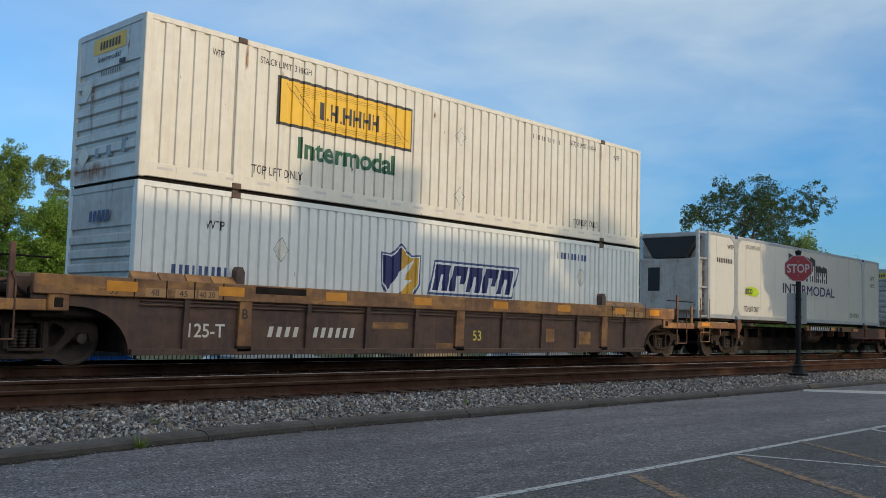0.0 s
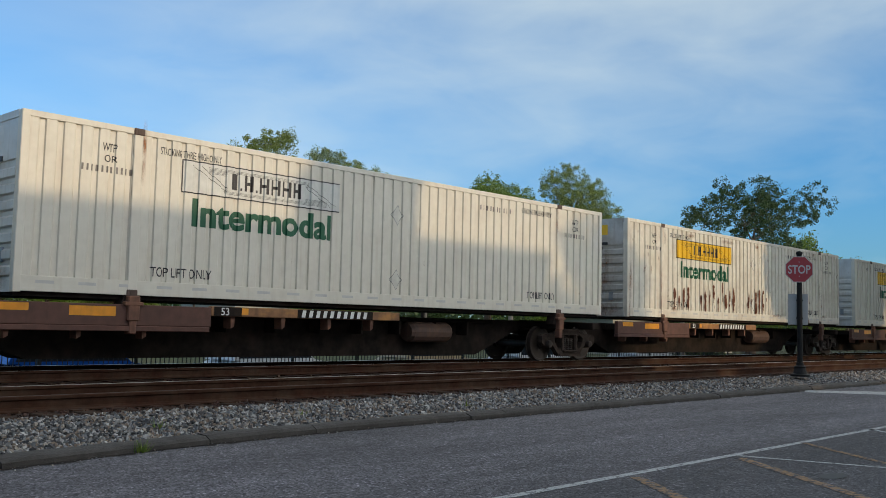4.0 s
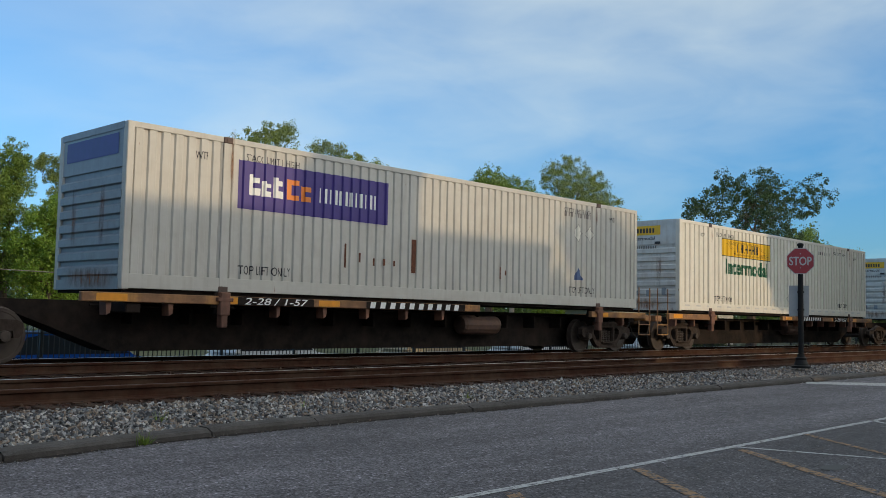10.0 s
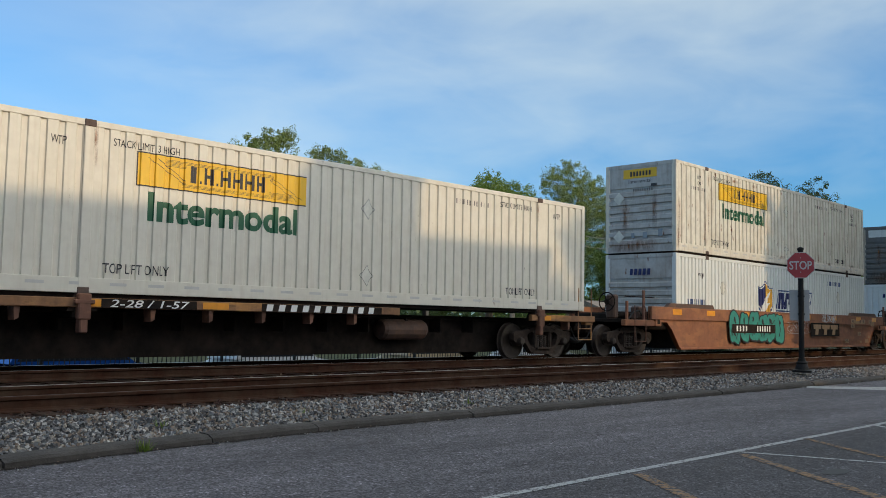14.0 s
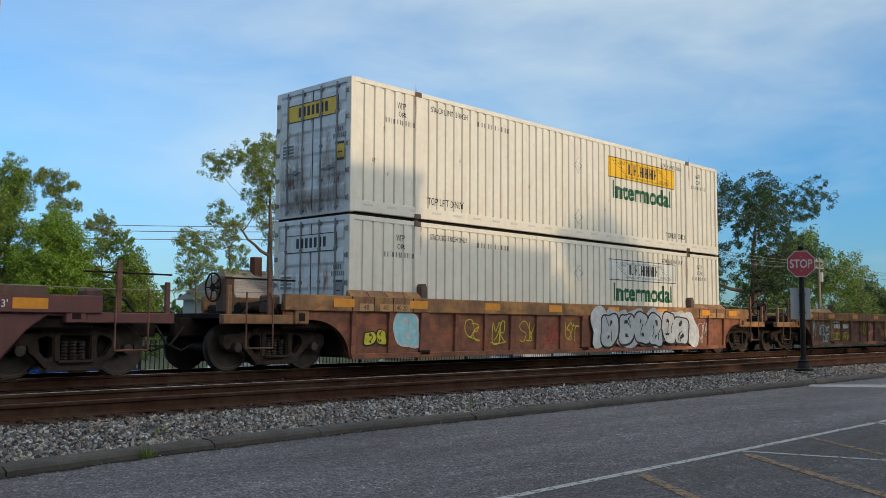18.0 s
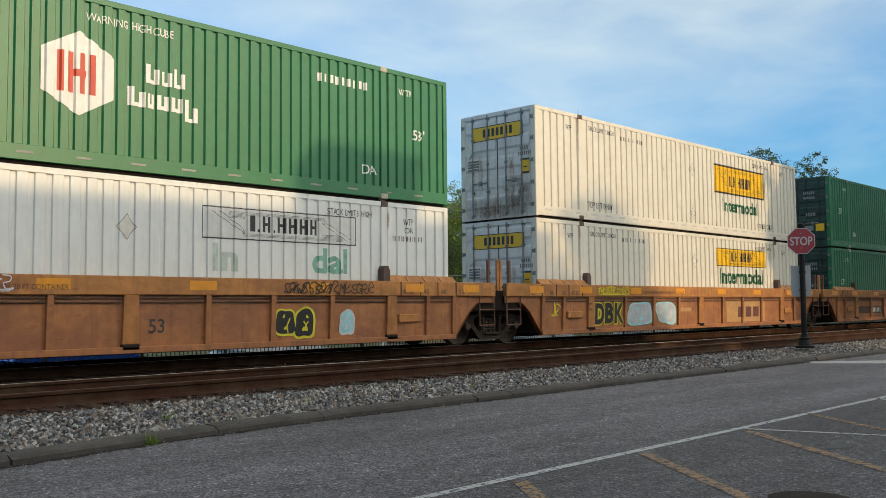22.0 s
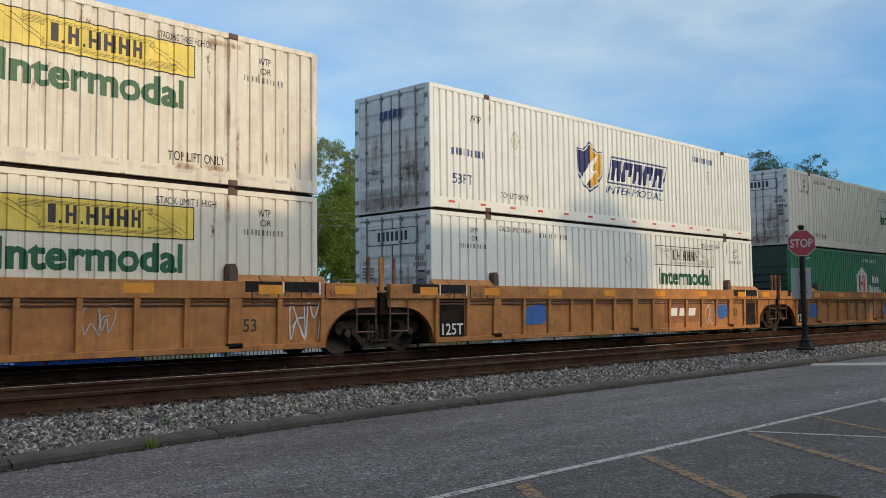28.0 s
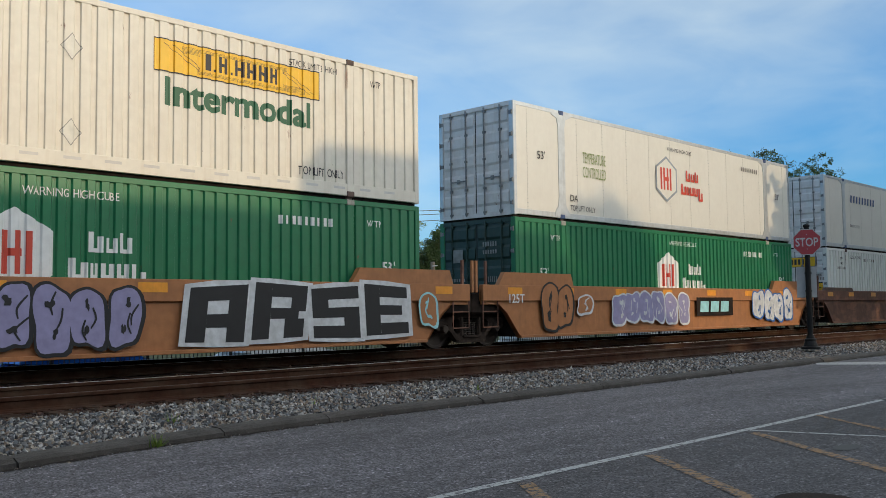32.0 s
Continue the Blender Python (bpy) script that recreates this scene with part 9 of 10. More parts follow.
    load(s, "high", "cream corrugated container with a white plaque and stained doors", hb, logo="right", end="doors", fill="plaque", third="STACKING 3 HIGH ONLY")
    # joined orange wells with large pieces
    orange = "orange-brown smooth-sided well car with large graffiti"
    s = 238.47
    car = roll(well_car(s, (-1.7, 18.05), "end", "joint", "orange_car", "orange_car", stand="left", smooth=True, label=orange), s)
    throw_up(car, 0.26, 1.85, 0.28, 1.52, 2, "spray_black", "spray_white", 141)
    scrawl(car, 1.9, 3.0, 0.95, 1.55, "spray_cyan", 142, 0.03, 4)
    throw_up(car, 3.0, 4.2, 1.2, 1.42, 3, "spray_blue", "spray_blue", 143)
    scrawl(car, 4.3, 5.9, 1.15, 1.45, "spray_white", 144, 0.035, 9)
    bars(car, 3.55, 4.6, 0.88, 1.10, 4, M["sticker"], OUT - 0.008, "number_mark", 0.05)
    bars(car, 4.8, 6.3, 0.88, 1.10, 6, M["sticker"], OUT - 0.008, "number_mark", 0.05)
    scrawl(car, 3.0, 4.9, 0.38, 0.7, "spray_pink", 145, 0.04, 7)
    throw_up(car, 6.96, 9.35, 0.30, 1.45, 4, "spray_lilac", "spray_black", 146)
    block_letters(car, "ARSE", 10.15, 15.65, 0.30, 1.50, "spray_black", "spray_white")
    throw_up(car, 15.95, 16.5, 0.5, 1.3, 1, "orange_car", "spray_cyan", 148)
    load(s, "low", "deep green corrugated container in the well", gb)
    load(s, "high", "cream corrugated container with a yellow plaque and rusty doors", hb, logo="right", end="doors", pin=False)
    s = 257.98
    car = roll(well_car(s, (18.0,), "joint", "joint", "orange_car", "orange_car", smooth=True, label=orange), s)
    letters(car, "125T", -0.5, 1.05, 0.22, M["sticker"], OUT - 0.008, 0.01)
    throw_up(car, 0.75, 2.1, 0.30, 1.52, 2, "orange_car", "spray_black", 151)
    throw_up(car, 2.3, 2.9, 0.7, 1.3, 1, "orange_car", "spray_white", 152)
    throw_up(car, 3.9, 8.1, 0.40, 1.4, 6, "spray_lilac", "spray_white", 153)
    patch(car, 8.6, 11.0, 0.62, 1.2, "iron", OUT - 0.006)
    bars(car, 8.8, 10.8, 0.74, 1.08, 3, M["spray_cyan"], OUT - 0.012, "number_mark", 0.05, 0.8)
    throw_up(car, 12.5, 15.6, 0.35, 1.5, 4, "spray_white", "spray_blue", 154)
    load(s, "low", "deep green corrugated container in the well", gb)
    load(s, "high", "smooth white refrigerated container with a six-sided badge", reefer_box, kind="hub", end="doors")
    s = 277.45
    car = roll(well_car(s, (18.0,), "joint", "end", "rust_brown", "rust_brown", smooth=True, label="rust-brown smooth-sided well car"), s)
    load(s, "low", "white corrugated container with a yellow plaque on its doors", hb, logo="right", end="doors", skin="white")
    load(s, "high", "smooth white refrigerated container with dirty doors", reefer_box, kind="plain", end="doors")


M["pale_tan_ink"] = material("yellowed_lettering", (0.52, 0.43, 0.26), 0.6, vary=0.15)
M["old_sill"] = material("worn_brown_chord_paint", (0.34, 0.165, 0.065), blotch=(0.46, 0.22, 0.07), rough= 0.65, vary=0.25, streak=0.4, streak_color=(0.06, 0.03, 0.02), rust=0.3, grime=0.5, bump=0.1)
M["old_paint"] = material("faded_stencil_field", (0.40, 0.24, 0.12), 0.6, vary=0.25, streak=0.3, grime=0.4)
M["pale_tan"] = material("repainted_pale_tan", (0.48, 0.27, 0.11), 0.6, vary=0.12, streak=0.3)


# ---- beyond the tracks ----
def round_crown(h, spread, bare, seed, n=14):
    """Cluster places (sideways, up, radius) for a plain leafy crown."""
    rng = random.Random(seed)
    out = []
    for i in range(n):
        u = bare + (0.97 - bare) * (i + 0.5) / n
        wide = math.sin(math.pi * min(1.0, (u - bare) / (1 - bare) * 0.84 + 0.16)) ** 0.7
        r = spread * rng.uniform(0.26, 0.42)
        out.append((rng.uniform(-1, 1) * max(0.0, spread * wide - r * 0.6), h * u - r * 0.5, r))
    return out


def tree(x, y, crown, leaf, seed, trunk=0.3, fill=9.0, leaf_size=0.13, base=-0.92, label="broad leafy tree", fork=0.35, deep=1.0, tuft=0.42, per=52):
    """A tapered trunk, curving limbs and twigs, and a crown of leaf tufts with gaps. crown: clusters (sideways, up, radius)."""
    rng = random.Random(seed)
    t = thing("tree", (x, y, base), label, "tree")
    bm = bmesh.new()
    top = max(c[1] for c in crown)
    mean = sum(c[0] * c[2] for c in crown) / sum(c[2] for c in crown)
    n = 7
    stem = [Vector((mean * 0.5 * (i / n) ** 1.5 + rng.uniform(-0.03, 0.03) * i, rng.uniform(-0.03, 0.03) * i, -0.1 + top * 0.8 * i / n)) for i in range(n + 1)]
    for i in range(n):
        tube(bm, stem[i], stem[i + 1], trunk * (1 - 0.88 * i / n), trunk * (1 - 0.88 * (i + 1) / n), 8, False)
    tufts = []
    nodes = [(p, trunk * (1 - 0.88 * q / n)) for q, p in enumerate(stem) if q >= fork * n]
    for cx, cz, cr in sorted(crown, key=lambda q: q[1] + 0.4 * abs(q[0])):
        c = Vector((cx, rng.uniform(-0.8, 0.8) * cr * deep, cz))
        start, r0 = min(nodes, key=lambda q: (q[0] - c).length + max(0.0, q[0].z - c.z + 0.45 * (Vector((q[0].x - c.x, q[0].y - c.y)).length)) * 2.0)
        r0 = r0 * 0.62 + 0.008
        bend = start.lerp(c, 0.5) + Vector(((c.x - start.x) * 0.15, 0, -0.08 * (c - start).length))
        last, lr = start, r0
        for i in range(1, 6):
            u = i / 5
            q = start * (1 - u) ** 2 + bend * 2 * u * (1 - u) + c * u * u + Vector((rng.uniform(-0.07, 0.07), rng.uniform(-0.07, 0.07), rng.uniform(-0.07, 0.07)))
            tube(bm, last, q, lr, r0 * (1 - 0.6 * u), 5, False)
            last, lr = q, r0 * (1 - 0.6 * u)
            nodes.append((q, lr))
        for i in range(max(10, int(2.7 * fill * cr * cr) + 8)):
            d = Vector((rng.gauss(0, 1), rng.gauss(0, 1) * deep, rng.gauss(0, 1) * 0.85)).normalized() * cr * 1.05 * rng.random() ** 0.45
            p = c + d
            tufts.append((p, tuft * rng.uniform(0.55, 1.25)))
            if i % 2 == 0:
                tube(bm, c + d * 0.1, p, min(0.03, lr * 0.5) + 0.004, 0.005, 3, False)
    part("trunk", bm, M["bark"], t, "grey-brown trunk and limbs")
    gen = np.random.default_rng(seed)
    centre = np.array([p[:] for p, r in tufts]).repeat(per, 0)
    rad = np.array([r for p, r in tufts]).repeat(per)[:, None]
    m = len(centre)
    d = gen.normal(0, 1, (m, 3))
    d *= rad * gen.random((m, 1)) ** 0.5 / (np.linalg.norm(d, axis=1, keepdims=True) + 1e-6)
    pts = centre + d * np.array([1.05, 1.0, 0.9])
    u = gen.normal(0, 1, (m, 3))
    u /= np.linalg.norm(u, axis=1, keepdims=True)
    w = np.cross(u, gen.normal(0, 1, (m, 3)))
    w /= np.linalg.norm(w, axis=1, keepdims=True)
    s = leaf_size * 0.62 * gen.uniform(0.5, 1.2, (m, 1))
    quad = np.stack([pts - u * s, pts + w * s * 0.55, pts + u * s, pts - w * s * 0.55], 1).reshape(-1, 3)
    me = bpy.data.meshes.new("crown")
    me.from_pydata(quad.tolist(), [], np.arange(m * 4).reshape(m, 4).tolist())
    mesh_part("crown", me, M[leaf], t, "uneven crown of small leaves", "stuff")
    return t


def build_trees():
    # by the lot's edge
    tree(19.8, 51, [(0.0, 10.4, 0.8), (0.6, 9.8, 0.9), (-0.1, 9.2, 1.0), (0.8, 8.8, 0.8), (-0.3, 7.9, 1.0), (-1.0, 9.6, 0.9), (-1.3, 8.1, 1.0), (0.4, 7.0, 1.1), (-0.9, 6.5, 1.1), (0.0, 5.2, 1.2)], "leaf_mid", 1, 0.3, 16, 0.11,
         label="leafy tree at the lot's edge", tuft=0.32)
    tree(22.4, 51, [(-0.8, 10.5, 0.4), (-0.1, 10.4, 0.5), (0.7, 9.8, 0.4), (0.1, 9.6, 0.6), (-0.6, 9.6, 0.5), (1.1, 8.9, 0.4), (0.3, 8.8, 0.6), (-1.1, 10.1, 0.3), (-0.3, 7.8, 0.8), (0.7, 7.2, 0.7)], "leaf_olive", 2, 0.2, 12, 0.10,
         label="thin-crowned tree beyond the tracks", tuft=0.26)
    tree(20.5, 47, [(0.1, 7.3, 0.7), (-0.6, 6.6, 0.8), (0.7, 6.5, 0.9), (-0.1, 5.3, 1.0), (-1.2, 5.5, 0.8), (1.4, 5.6, 0.8), (0.5, 4.4, 0.9), (-0.8, 4.0, 1.0), (1.3, 3.8, 1.0), (0.2, 2.8, 1.2)], "leaf_bright", 3, 0.25, 28, 0.11,
         label="bright green broad tree beyond the tracks", tuft=0.34)
    tree(25.0, 49, [(0.1, 6.8, 0.6), (-0.7, 6.4, 0.7), (1.1, 5.9, 0.7), (1.6, 5.0, 0.6), (0.3, 5.3, 0.9), (-1.1, 5.2, 0.8), (0.2, 3.9, 1.0), (-0.9, 3.6, 1.0), (1.5, 3.6, 0.9)], "leaf_mid", 4, 0.2, 20, 0.11,
         label="rounded green tree beyond the tracks", tuft=0.32)
    tree(25.6, 52, [(-0.2, 8.4, 0.4), (0.4, 8.1, 0.4), (-0.3, 7.8, 0.4), (-0.8, 7.9, 0.3), (0.0, 7.4, 0.5)], "leaf_olive", 5, 0.12, 12, 0.10, label="slender sparse tree beyond the tracks", tuft=0.22)
    tree(16.0, 50, round_crown(10.6, 2.6, 0.1, 6, 18), "leaf_dark", 6, 0.35, 14, 0.12, label="dark green tree beyond the tracks")
    tree(28.6, 52, round_crown(4.6, 1.6, 0.05, 31, 10), "leaf_olive", 31, 0.12, 14, 0.11, label="low shrubby tree beyond the tracks", tuft=0.3)
    tree(23.3, 52, [(0.0, 6.4, 1.0), (-0.9, 5.4, 1.1), (0.9, 5.2, 1.1), (0.0, 4.0, 1.3), (-1.6, 4.0, 1.2), (1.5, 3.6, 1.1)], "leaf_mid", 32, 0.2, 20, 0.11, label="dense green tree beyond the tracks", tuft=0.34)
    tree(27.0, 52, [(0.0, 4.9, 0.9), (-0.8, 4.2, 1.0), (0.8, 3.9, 0.9), (0.0, 3.0, 1.1)], "leaf_bright", 33, 0.14, 18, 0.11, label="low bushy tree beyond the tracks", tuft=0.32)
    tree(17.8, 50, [(0.0, 8.6, 1.2), (-1.0, 7.4, 1.3), (0.9, 7.2, 1.3), (0.0, 5.8, 1.5), (-1.2, 4.6, 1.5), (1.0, 4.2, 1.5)], "leaf_mid", 34, 0.25, 16, 0.12, label="full green tree at the lot's edge", tuft=0.36)
    # the tall forked tree by the house and its neighbours
    tree(39.8, 55, [(-4.4, 13.2, 1.1), (-3.5, 13.9, 0.8), (-1.6, 14.5, 1.1), (0.4, 15.2, 1.4), (1.5, 15.7, 0.7), (0.4, 13.5, 1.9), (-1.4, 12.8, 1.2), (1.9, 12.7, 1.1), (-0.5, 11.3, 1.4), (1.7, 11.1, 1.3), (1.1, 9.2, 1.6),
                    (-1.7, 10.2, 0.7), (-3.2, 9.1, 0.7), (2.0, 7.6, 1.3)], "leaf_olive", 7, 0.40, 10, 0.12, label="tall forked tree with bare lower limbs", fork=0.2, tuft=0.36)
    tree(32.6, 53, [(-0.3, 7.6, 0.9), (0.6, 7.2, 1.1), (-0.8, 6.1, 1.0), (0.8, 5.9, 1.1), (-1.3, 7.4, 0.4), (0.0, 4.8, 1.1)], "leaf_olive", 11, 0.14, 9, 0.11, label="sparse young tree beyond the tracks", tuft=0.3)
    tree(35.8, 54, [(-0.7, 9.9, 0.7), (-1.0, 9.0, 0.7), (0.0, 7.6, 0.9), (0.7, 6.6, 1.0), (-0.3, 8.4, 0.7), (-0.2, 5.6, 0.8)], "leaf_olive", 12, 0.14, 8, 0.11, label="sparse young tree beyond the tracks", tuft=0.28)
    tree(46.8, 57, [(-0.7, 15.0, 1.0), (0.7, 15.1, 1.0), (-0.7, 13.6, 1.4), (1.8, 14.0, 1.3), (4.1, 13.8, 1.0), (5.2, 13.5, 0.5), (1.3, 12.8, 1.4), (3.4, 12.5, 0.9)], "leaf_olive", 8, 0.36, 11, 0.12, label="tall spreading tree beyond the tracks", tuft=0.36)
    tree(44.4, 52, [(-1.0, 10.2, 1.5), (-2.3, 8.7, 1.8), (0.7, 9.0, 1.9), (2.3, 7.1, 2.0), (-1.3, 6.7, 2.0), (1.4, 5.8, 1.8), (-0.7, 11.2, 1.0), (3.2, 5.6, 1.3), (-2.8, 6.9, 1.3), (0.3, 4.4, 2.0)], "leaf_mid", 9, 0.34, 24, 0.12,
         label="dense bright green tree beyond the tracks")
    tree(38.2, 50, [(0.0, 6.2, 1.1), (-0.6, 5.3, 1.1), (0.7, 5.4, 1.2), (0.0, 6.9, 0.6), (0.0, 4.2, 1.2)], "leaf_bright", 10, 0.16, 26, 0.11, label="small bushy tree beyond the tracks", tuft=0.32)
    tree(52.4, 56, [(-0.8, 11.1, 1.1), (0.6, 10.2, 1.2), (1.4, 8.7, 1.1), (0.0, 9.2, 1.4), (0.8, 7.4, 1.4), (-1.0, 7.6, 1.0)], "leaf_olive", 13, 0.2, 5, 0.11, label="pale sparse tree beyond the tracks", tuft=0.28)
    tree(55.1, 54, [(0.0, 7.5, 1.3), (-1.4, 6.1, 1.5), (1.3, 6.2, 1.7), (0.0, 5.9, 1.7), (1.7, 7.1, 1.0), (0.0, 4.4, 1.8)], "leaf_dark", 14, 0.2, 24, 0.13, label="dark rounded small tree beyond the tracks")
    # behind the wires
    tree(64.8, 56, [(-1.8, 13.6, 1.7), (1.7, 14.6, 1.9), (4.6, 14.2, 1.9), (-3.8, 11.5, 1.8), (-5.2, 10.1, 1.6), (-0.9, 11.6, 2.8), (2.7, 12.3, 2.7), (-5.0, 8.3, 1.8), (-1.9, 8.7, 2.7), (1.6, 8.9, 2.9), (5.3, 11.5, 2.8),
                    (5.3, 8.4, 2.8), (-3.0, 6.0, 2.6), (2.0, 5.8, 2.8)], "leaf_mid", 15, 0.45, 8, 0.16, label="dark leafy tree behind the wires", tuft=0.55)
    tree(64.6, 50, [(-0.4, 6.7, 2.0), (1.4, 7.6, 1.4), (-1.7, 5.9, 1.3), (0.7, 5.9, 1.8), (0.0, 4.0, 2.0)], "leaf_bright", 16, 0.26, 14, 0.15, label="bright green tree by the pole")
    tree(77.0, 56, [(-0.1, 18.2, 1.0), (-1.6, 16.8, 1.7), (2.0, 17.2, 1.9), (5.4, 17.1, 1.3), (-2.8, 15.4, 1.8), (0.9, 15.3, 2.5), (5.9, 15.6, 2.0), (9.0, 15.2, 1.4), (-0.3, 13.3, 2.7), (4.1, 13.8, 2.6), (7.8, 13.7, 1.3),
                    (1.8, 11.4, 3.1), (6.4, 11.7, 2.7), (10.7, 12.7, 1.9), (-2.4, 11.1, 2.1)], "leaf_olive", 17, 0.5, 4.5, 0.14, label="tall airy tree with pale limbs", tuft=0.46)
    tree(80.7, 54, [(-3.7, 8.6, 3.0), (0.7, 8.8, 2.9), (4.9, 10.3, 2.4), (-6.4, 6.9, 2.4), (-1.1, 6.5, 2.9), (6.1, 8.0, 2.7), (3.6, 6.3, 2.7), (8.2, 7.1, 2.2)], "leaf_mid", 18, 0.4, 9, 0.16, label="leafy tree beyond the tracks", tuft=0.55)
    tree(92.0, 56, round_crown(7.8, 5.0, 0.05, 19, 14), "leaf_mid", 19, 0.3, 8, 0.18, label="low leafy tree beyond the tracks", tuft=0.55)
    # by the crossing
    tree(84.5, 40, [(-11.4, 11.6, 1.0), (-8.7, 12.8, 1.5), (-5.8, 13.0, 1.7), (-4.2, 14.7, 1.3), (-1.9, 15.2, 1.6), (1.6, 15.8, 1.7), (4.5, 15.2, 2.2), (7.8, 15.0, 2.6), (10.5, 14.9, 1.9), (13.5, 16.1, 2.0), (12.2, 14.6, 1.5),
                    (0.0, 13.5, 2.9), (-1.9, 12.0, 3.0), (3.4, 12.6, 3.2), (-7.2, 11.8, 1.4), (-3.5, 9.0, 3.0), (3.0, 9.0, 3.2), (-6.5, 7.0, 2.8), (0.0, 6.2, 3.2), (7.0, 9.5, 3.0), (6.5, 6.2, 3.2), (11.0, 8.0, 3.0)], "leaf_dark", 20, 0.55, 2.6, 0.17, label="large dark oak beyond the tracks", fork=0.4, tuft=0.46)
    tree(78.0, 42, round_crown(8.6, 5.0, 0.1, 21, 14), "leaf_dark", 21, 0.4, 5, 0.18, label="dark leafy tree beyond the tracks", tuft=0.6)
    tree(107.4, 44, [(-1.8, 11.0, 2.6), (1.7, 10.6, 2.4), (-5.1, 10.8, 2.6), (4.7, 9.2, 2.6), (-3.4, 8.6, 3.4), (2.8, 7.4, 3.8), (-2.0, 5.0, 4.2), (-6.5, 7.0, 3.2)], "leaf_mid", 22, 0.4, 2.4, 0.24, label="dark leafy tree beyond the tracks", tuft=0.75)
    tree(125.4, 46, [(-3.5, 9.6, 2.3), (-0.2, 8.6, 2.2), (-1.0, 7.0, 3.4), (3.6, 6.4, 2.4), (0.0, 4.6, 3.6)], "leaf_olive", 23, 0.35, 2.2, 0.2, label="olive leafy tree beyond the tracks", tuft=0.7)
    tree(136.0, 47, round_crown(8.4, 6.5, 0.05, 24, 14), "leaf_dark", 24, 0.35, 2.4, 0.26, label="dark leafy tree beyond the tracks", tuft=0.8)
    # low far woods as one band
    gen = np.random.default_rng(5)
    m = 26000
    x = gen.uniform(-10, 330, m)
    hgt = 6.0 + 1.6 * np.sin(x * 0.21) + 1.1 * np.sin(x * 0.53 + 1)
    z = -0.92 + gen.random(m) ** 0.8 * hgt
    pts = np.stack([x, gen.normal(92, 3, m), z], 1)
    u = gen.normal(0, 1, (m, 3))
    u /= np.linalg.norm(u, axis=1, keepdims=True)
    w = np.cross(u, gen.normal(0, 1, (m, 3)))
    w /= np.linalg.norm(w, axis=1, keepdims=True)
    s = gen.uniform(0.3, 0.7, (m, 1))
    quad = np.stack([pts - u * s, pts + w * s * 0.6, pts + u * s, pts - w * s * 0.6], 1).reshape(-1, 3)
    me = bpy.data.meshes.new("far_woods")
    me.from_pydata(quad.tolist(), [], np.arange(m * 4).reshape(m, 4).tolist())
    tagged(mesh_part("far_woods", me, M["leaf_dark"], None, "low far hedge of mixed woods", "stuff"), category="woods")


def build_house():
    h = thing("house", (0, 0, 0), "small house with a shingled roof and a dark brick chimney", "house")
    part("wall", boxed(34.0, 38.6, 50.5, 57.0, -0.92, 3.0), M["siding"], h)
    bm = bmesh.new()
    v = [bm.verts.new(p) for p in ((33.6, 50.0, 2.9), (39.0, 50.0, 2.9), (38.4, 53.7, 4.95), (34.9, 53.7, 4.95), (33.6, 57.4, 2.9), (39.0, 57.4, 2.9))]
    for f in ((0, 1, 2, 3), (3, 2, 5, 4), (0, 3, 4), (1, 5, 2), (0, 4, 5, 1)):
        bm.faces.new([v[i] for i in f])
    roof = part("roof", bm, M["roof"], h, "grey-brown shingled roof")
    for k in range(1, 14):
        u = k / 14
        part("shingle_course", boxed(33.62 + 1.28 * u, 38.98 - 0.58 * u, 49.98 + 3.7 * u, 50.06 + 3.7 * u, 2.89 + 2.05 * u, 2.93 + 2.05 * u), M["roof"], roof)
    part("chimney", boxed(37.0, 37.6, 53.0, 53.6, 3.9, 5.85, bevel=0.03), M["brick"], h, "dark brick chimney")
    h2 = thing("shed", (0, 0, 0), "low building with a dark roof beyond the tracks", "building")
    part("wall", boxed(68, 90, 44.5, 50, -0.92, 2.2), M["siding"], h2)
    bm = bmesh.new()
    prism_yz(bm, [(44, 2.2), (47.2, 3.4), (50.5, 2.2)], 67.5, 90.5)
    part("roof", bm, M["roof"], h2)


def utility_pole(x, y, top, arm=True, lamp=False, label="weathered wooden utility pole"):
    p = thing("utility_pole", (x, y, -0.92), label, "utility pole", "utility poles")
    H = top + 0.92
    part("shaft", tube(bmesh.new(), (0, 0, 0), (0, 0, H), 0.17, 0.12, 12), M["polewood"], p)
    if arm:
        for z in (H - 0.35, H - 1.0):
            part("crossarm", boxed(-1.1, 1.1, -0.06, 0.06, z - 0.06, z + 0.06), M["polewood"], p)
            for xx in (-1.0, -0.5, 0.5, 1.0):
                part("insulator", tube(bmesh.new(), (xx, 0, z + 0.06), (xx, 0, z + 0.24), 0.05, 0.03, 8), M["plate"], p)
        part("transformer", tube(bmesh.new(), (0.42, 0, H - 2.3), (0.42, 0, H - 1.4), 0.25, 0.25, 14), M["plate"], p, "grey transformer can")
    else:
        for z in (H - 0.25, H - 0.7):
            part("insulator", tube(bmesh.new(), (-0.12, -0.1, z), (0.25, -0.12, z + 0.04), 0.04, 0.03, 8), M["plate"], p)
        part("bracket", boxed(-0.2, -0.1, -0.1, 0.1, H - 2.6, H - 1.7), M["iron"], p)
    if lamp:
        bm = bmesh.new()
        tube(bm, (0, 0, H - 4.2), (0.9, -0.2, H - 3.7), 0.035, None, 6)
        tube(bm, (0.9, -0.2, H - 3.7), (1.5, -0.3, H - 3.6), 0.035, None, 6)
        part("lamp_arm", bm, M["plate"], p)
        part("lamp_head", boxed(1.4, 2.0, -0.45, -0.15, H - 3.68, H - 3.5, bevel=0.05), M["plate"], p, "grey street lamp head")
    return p


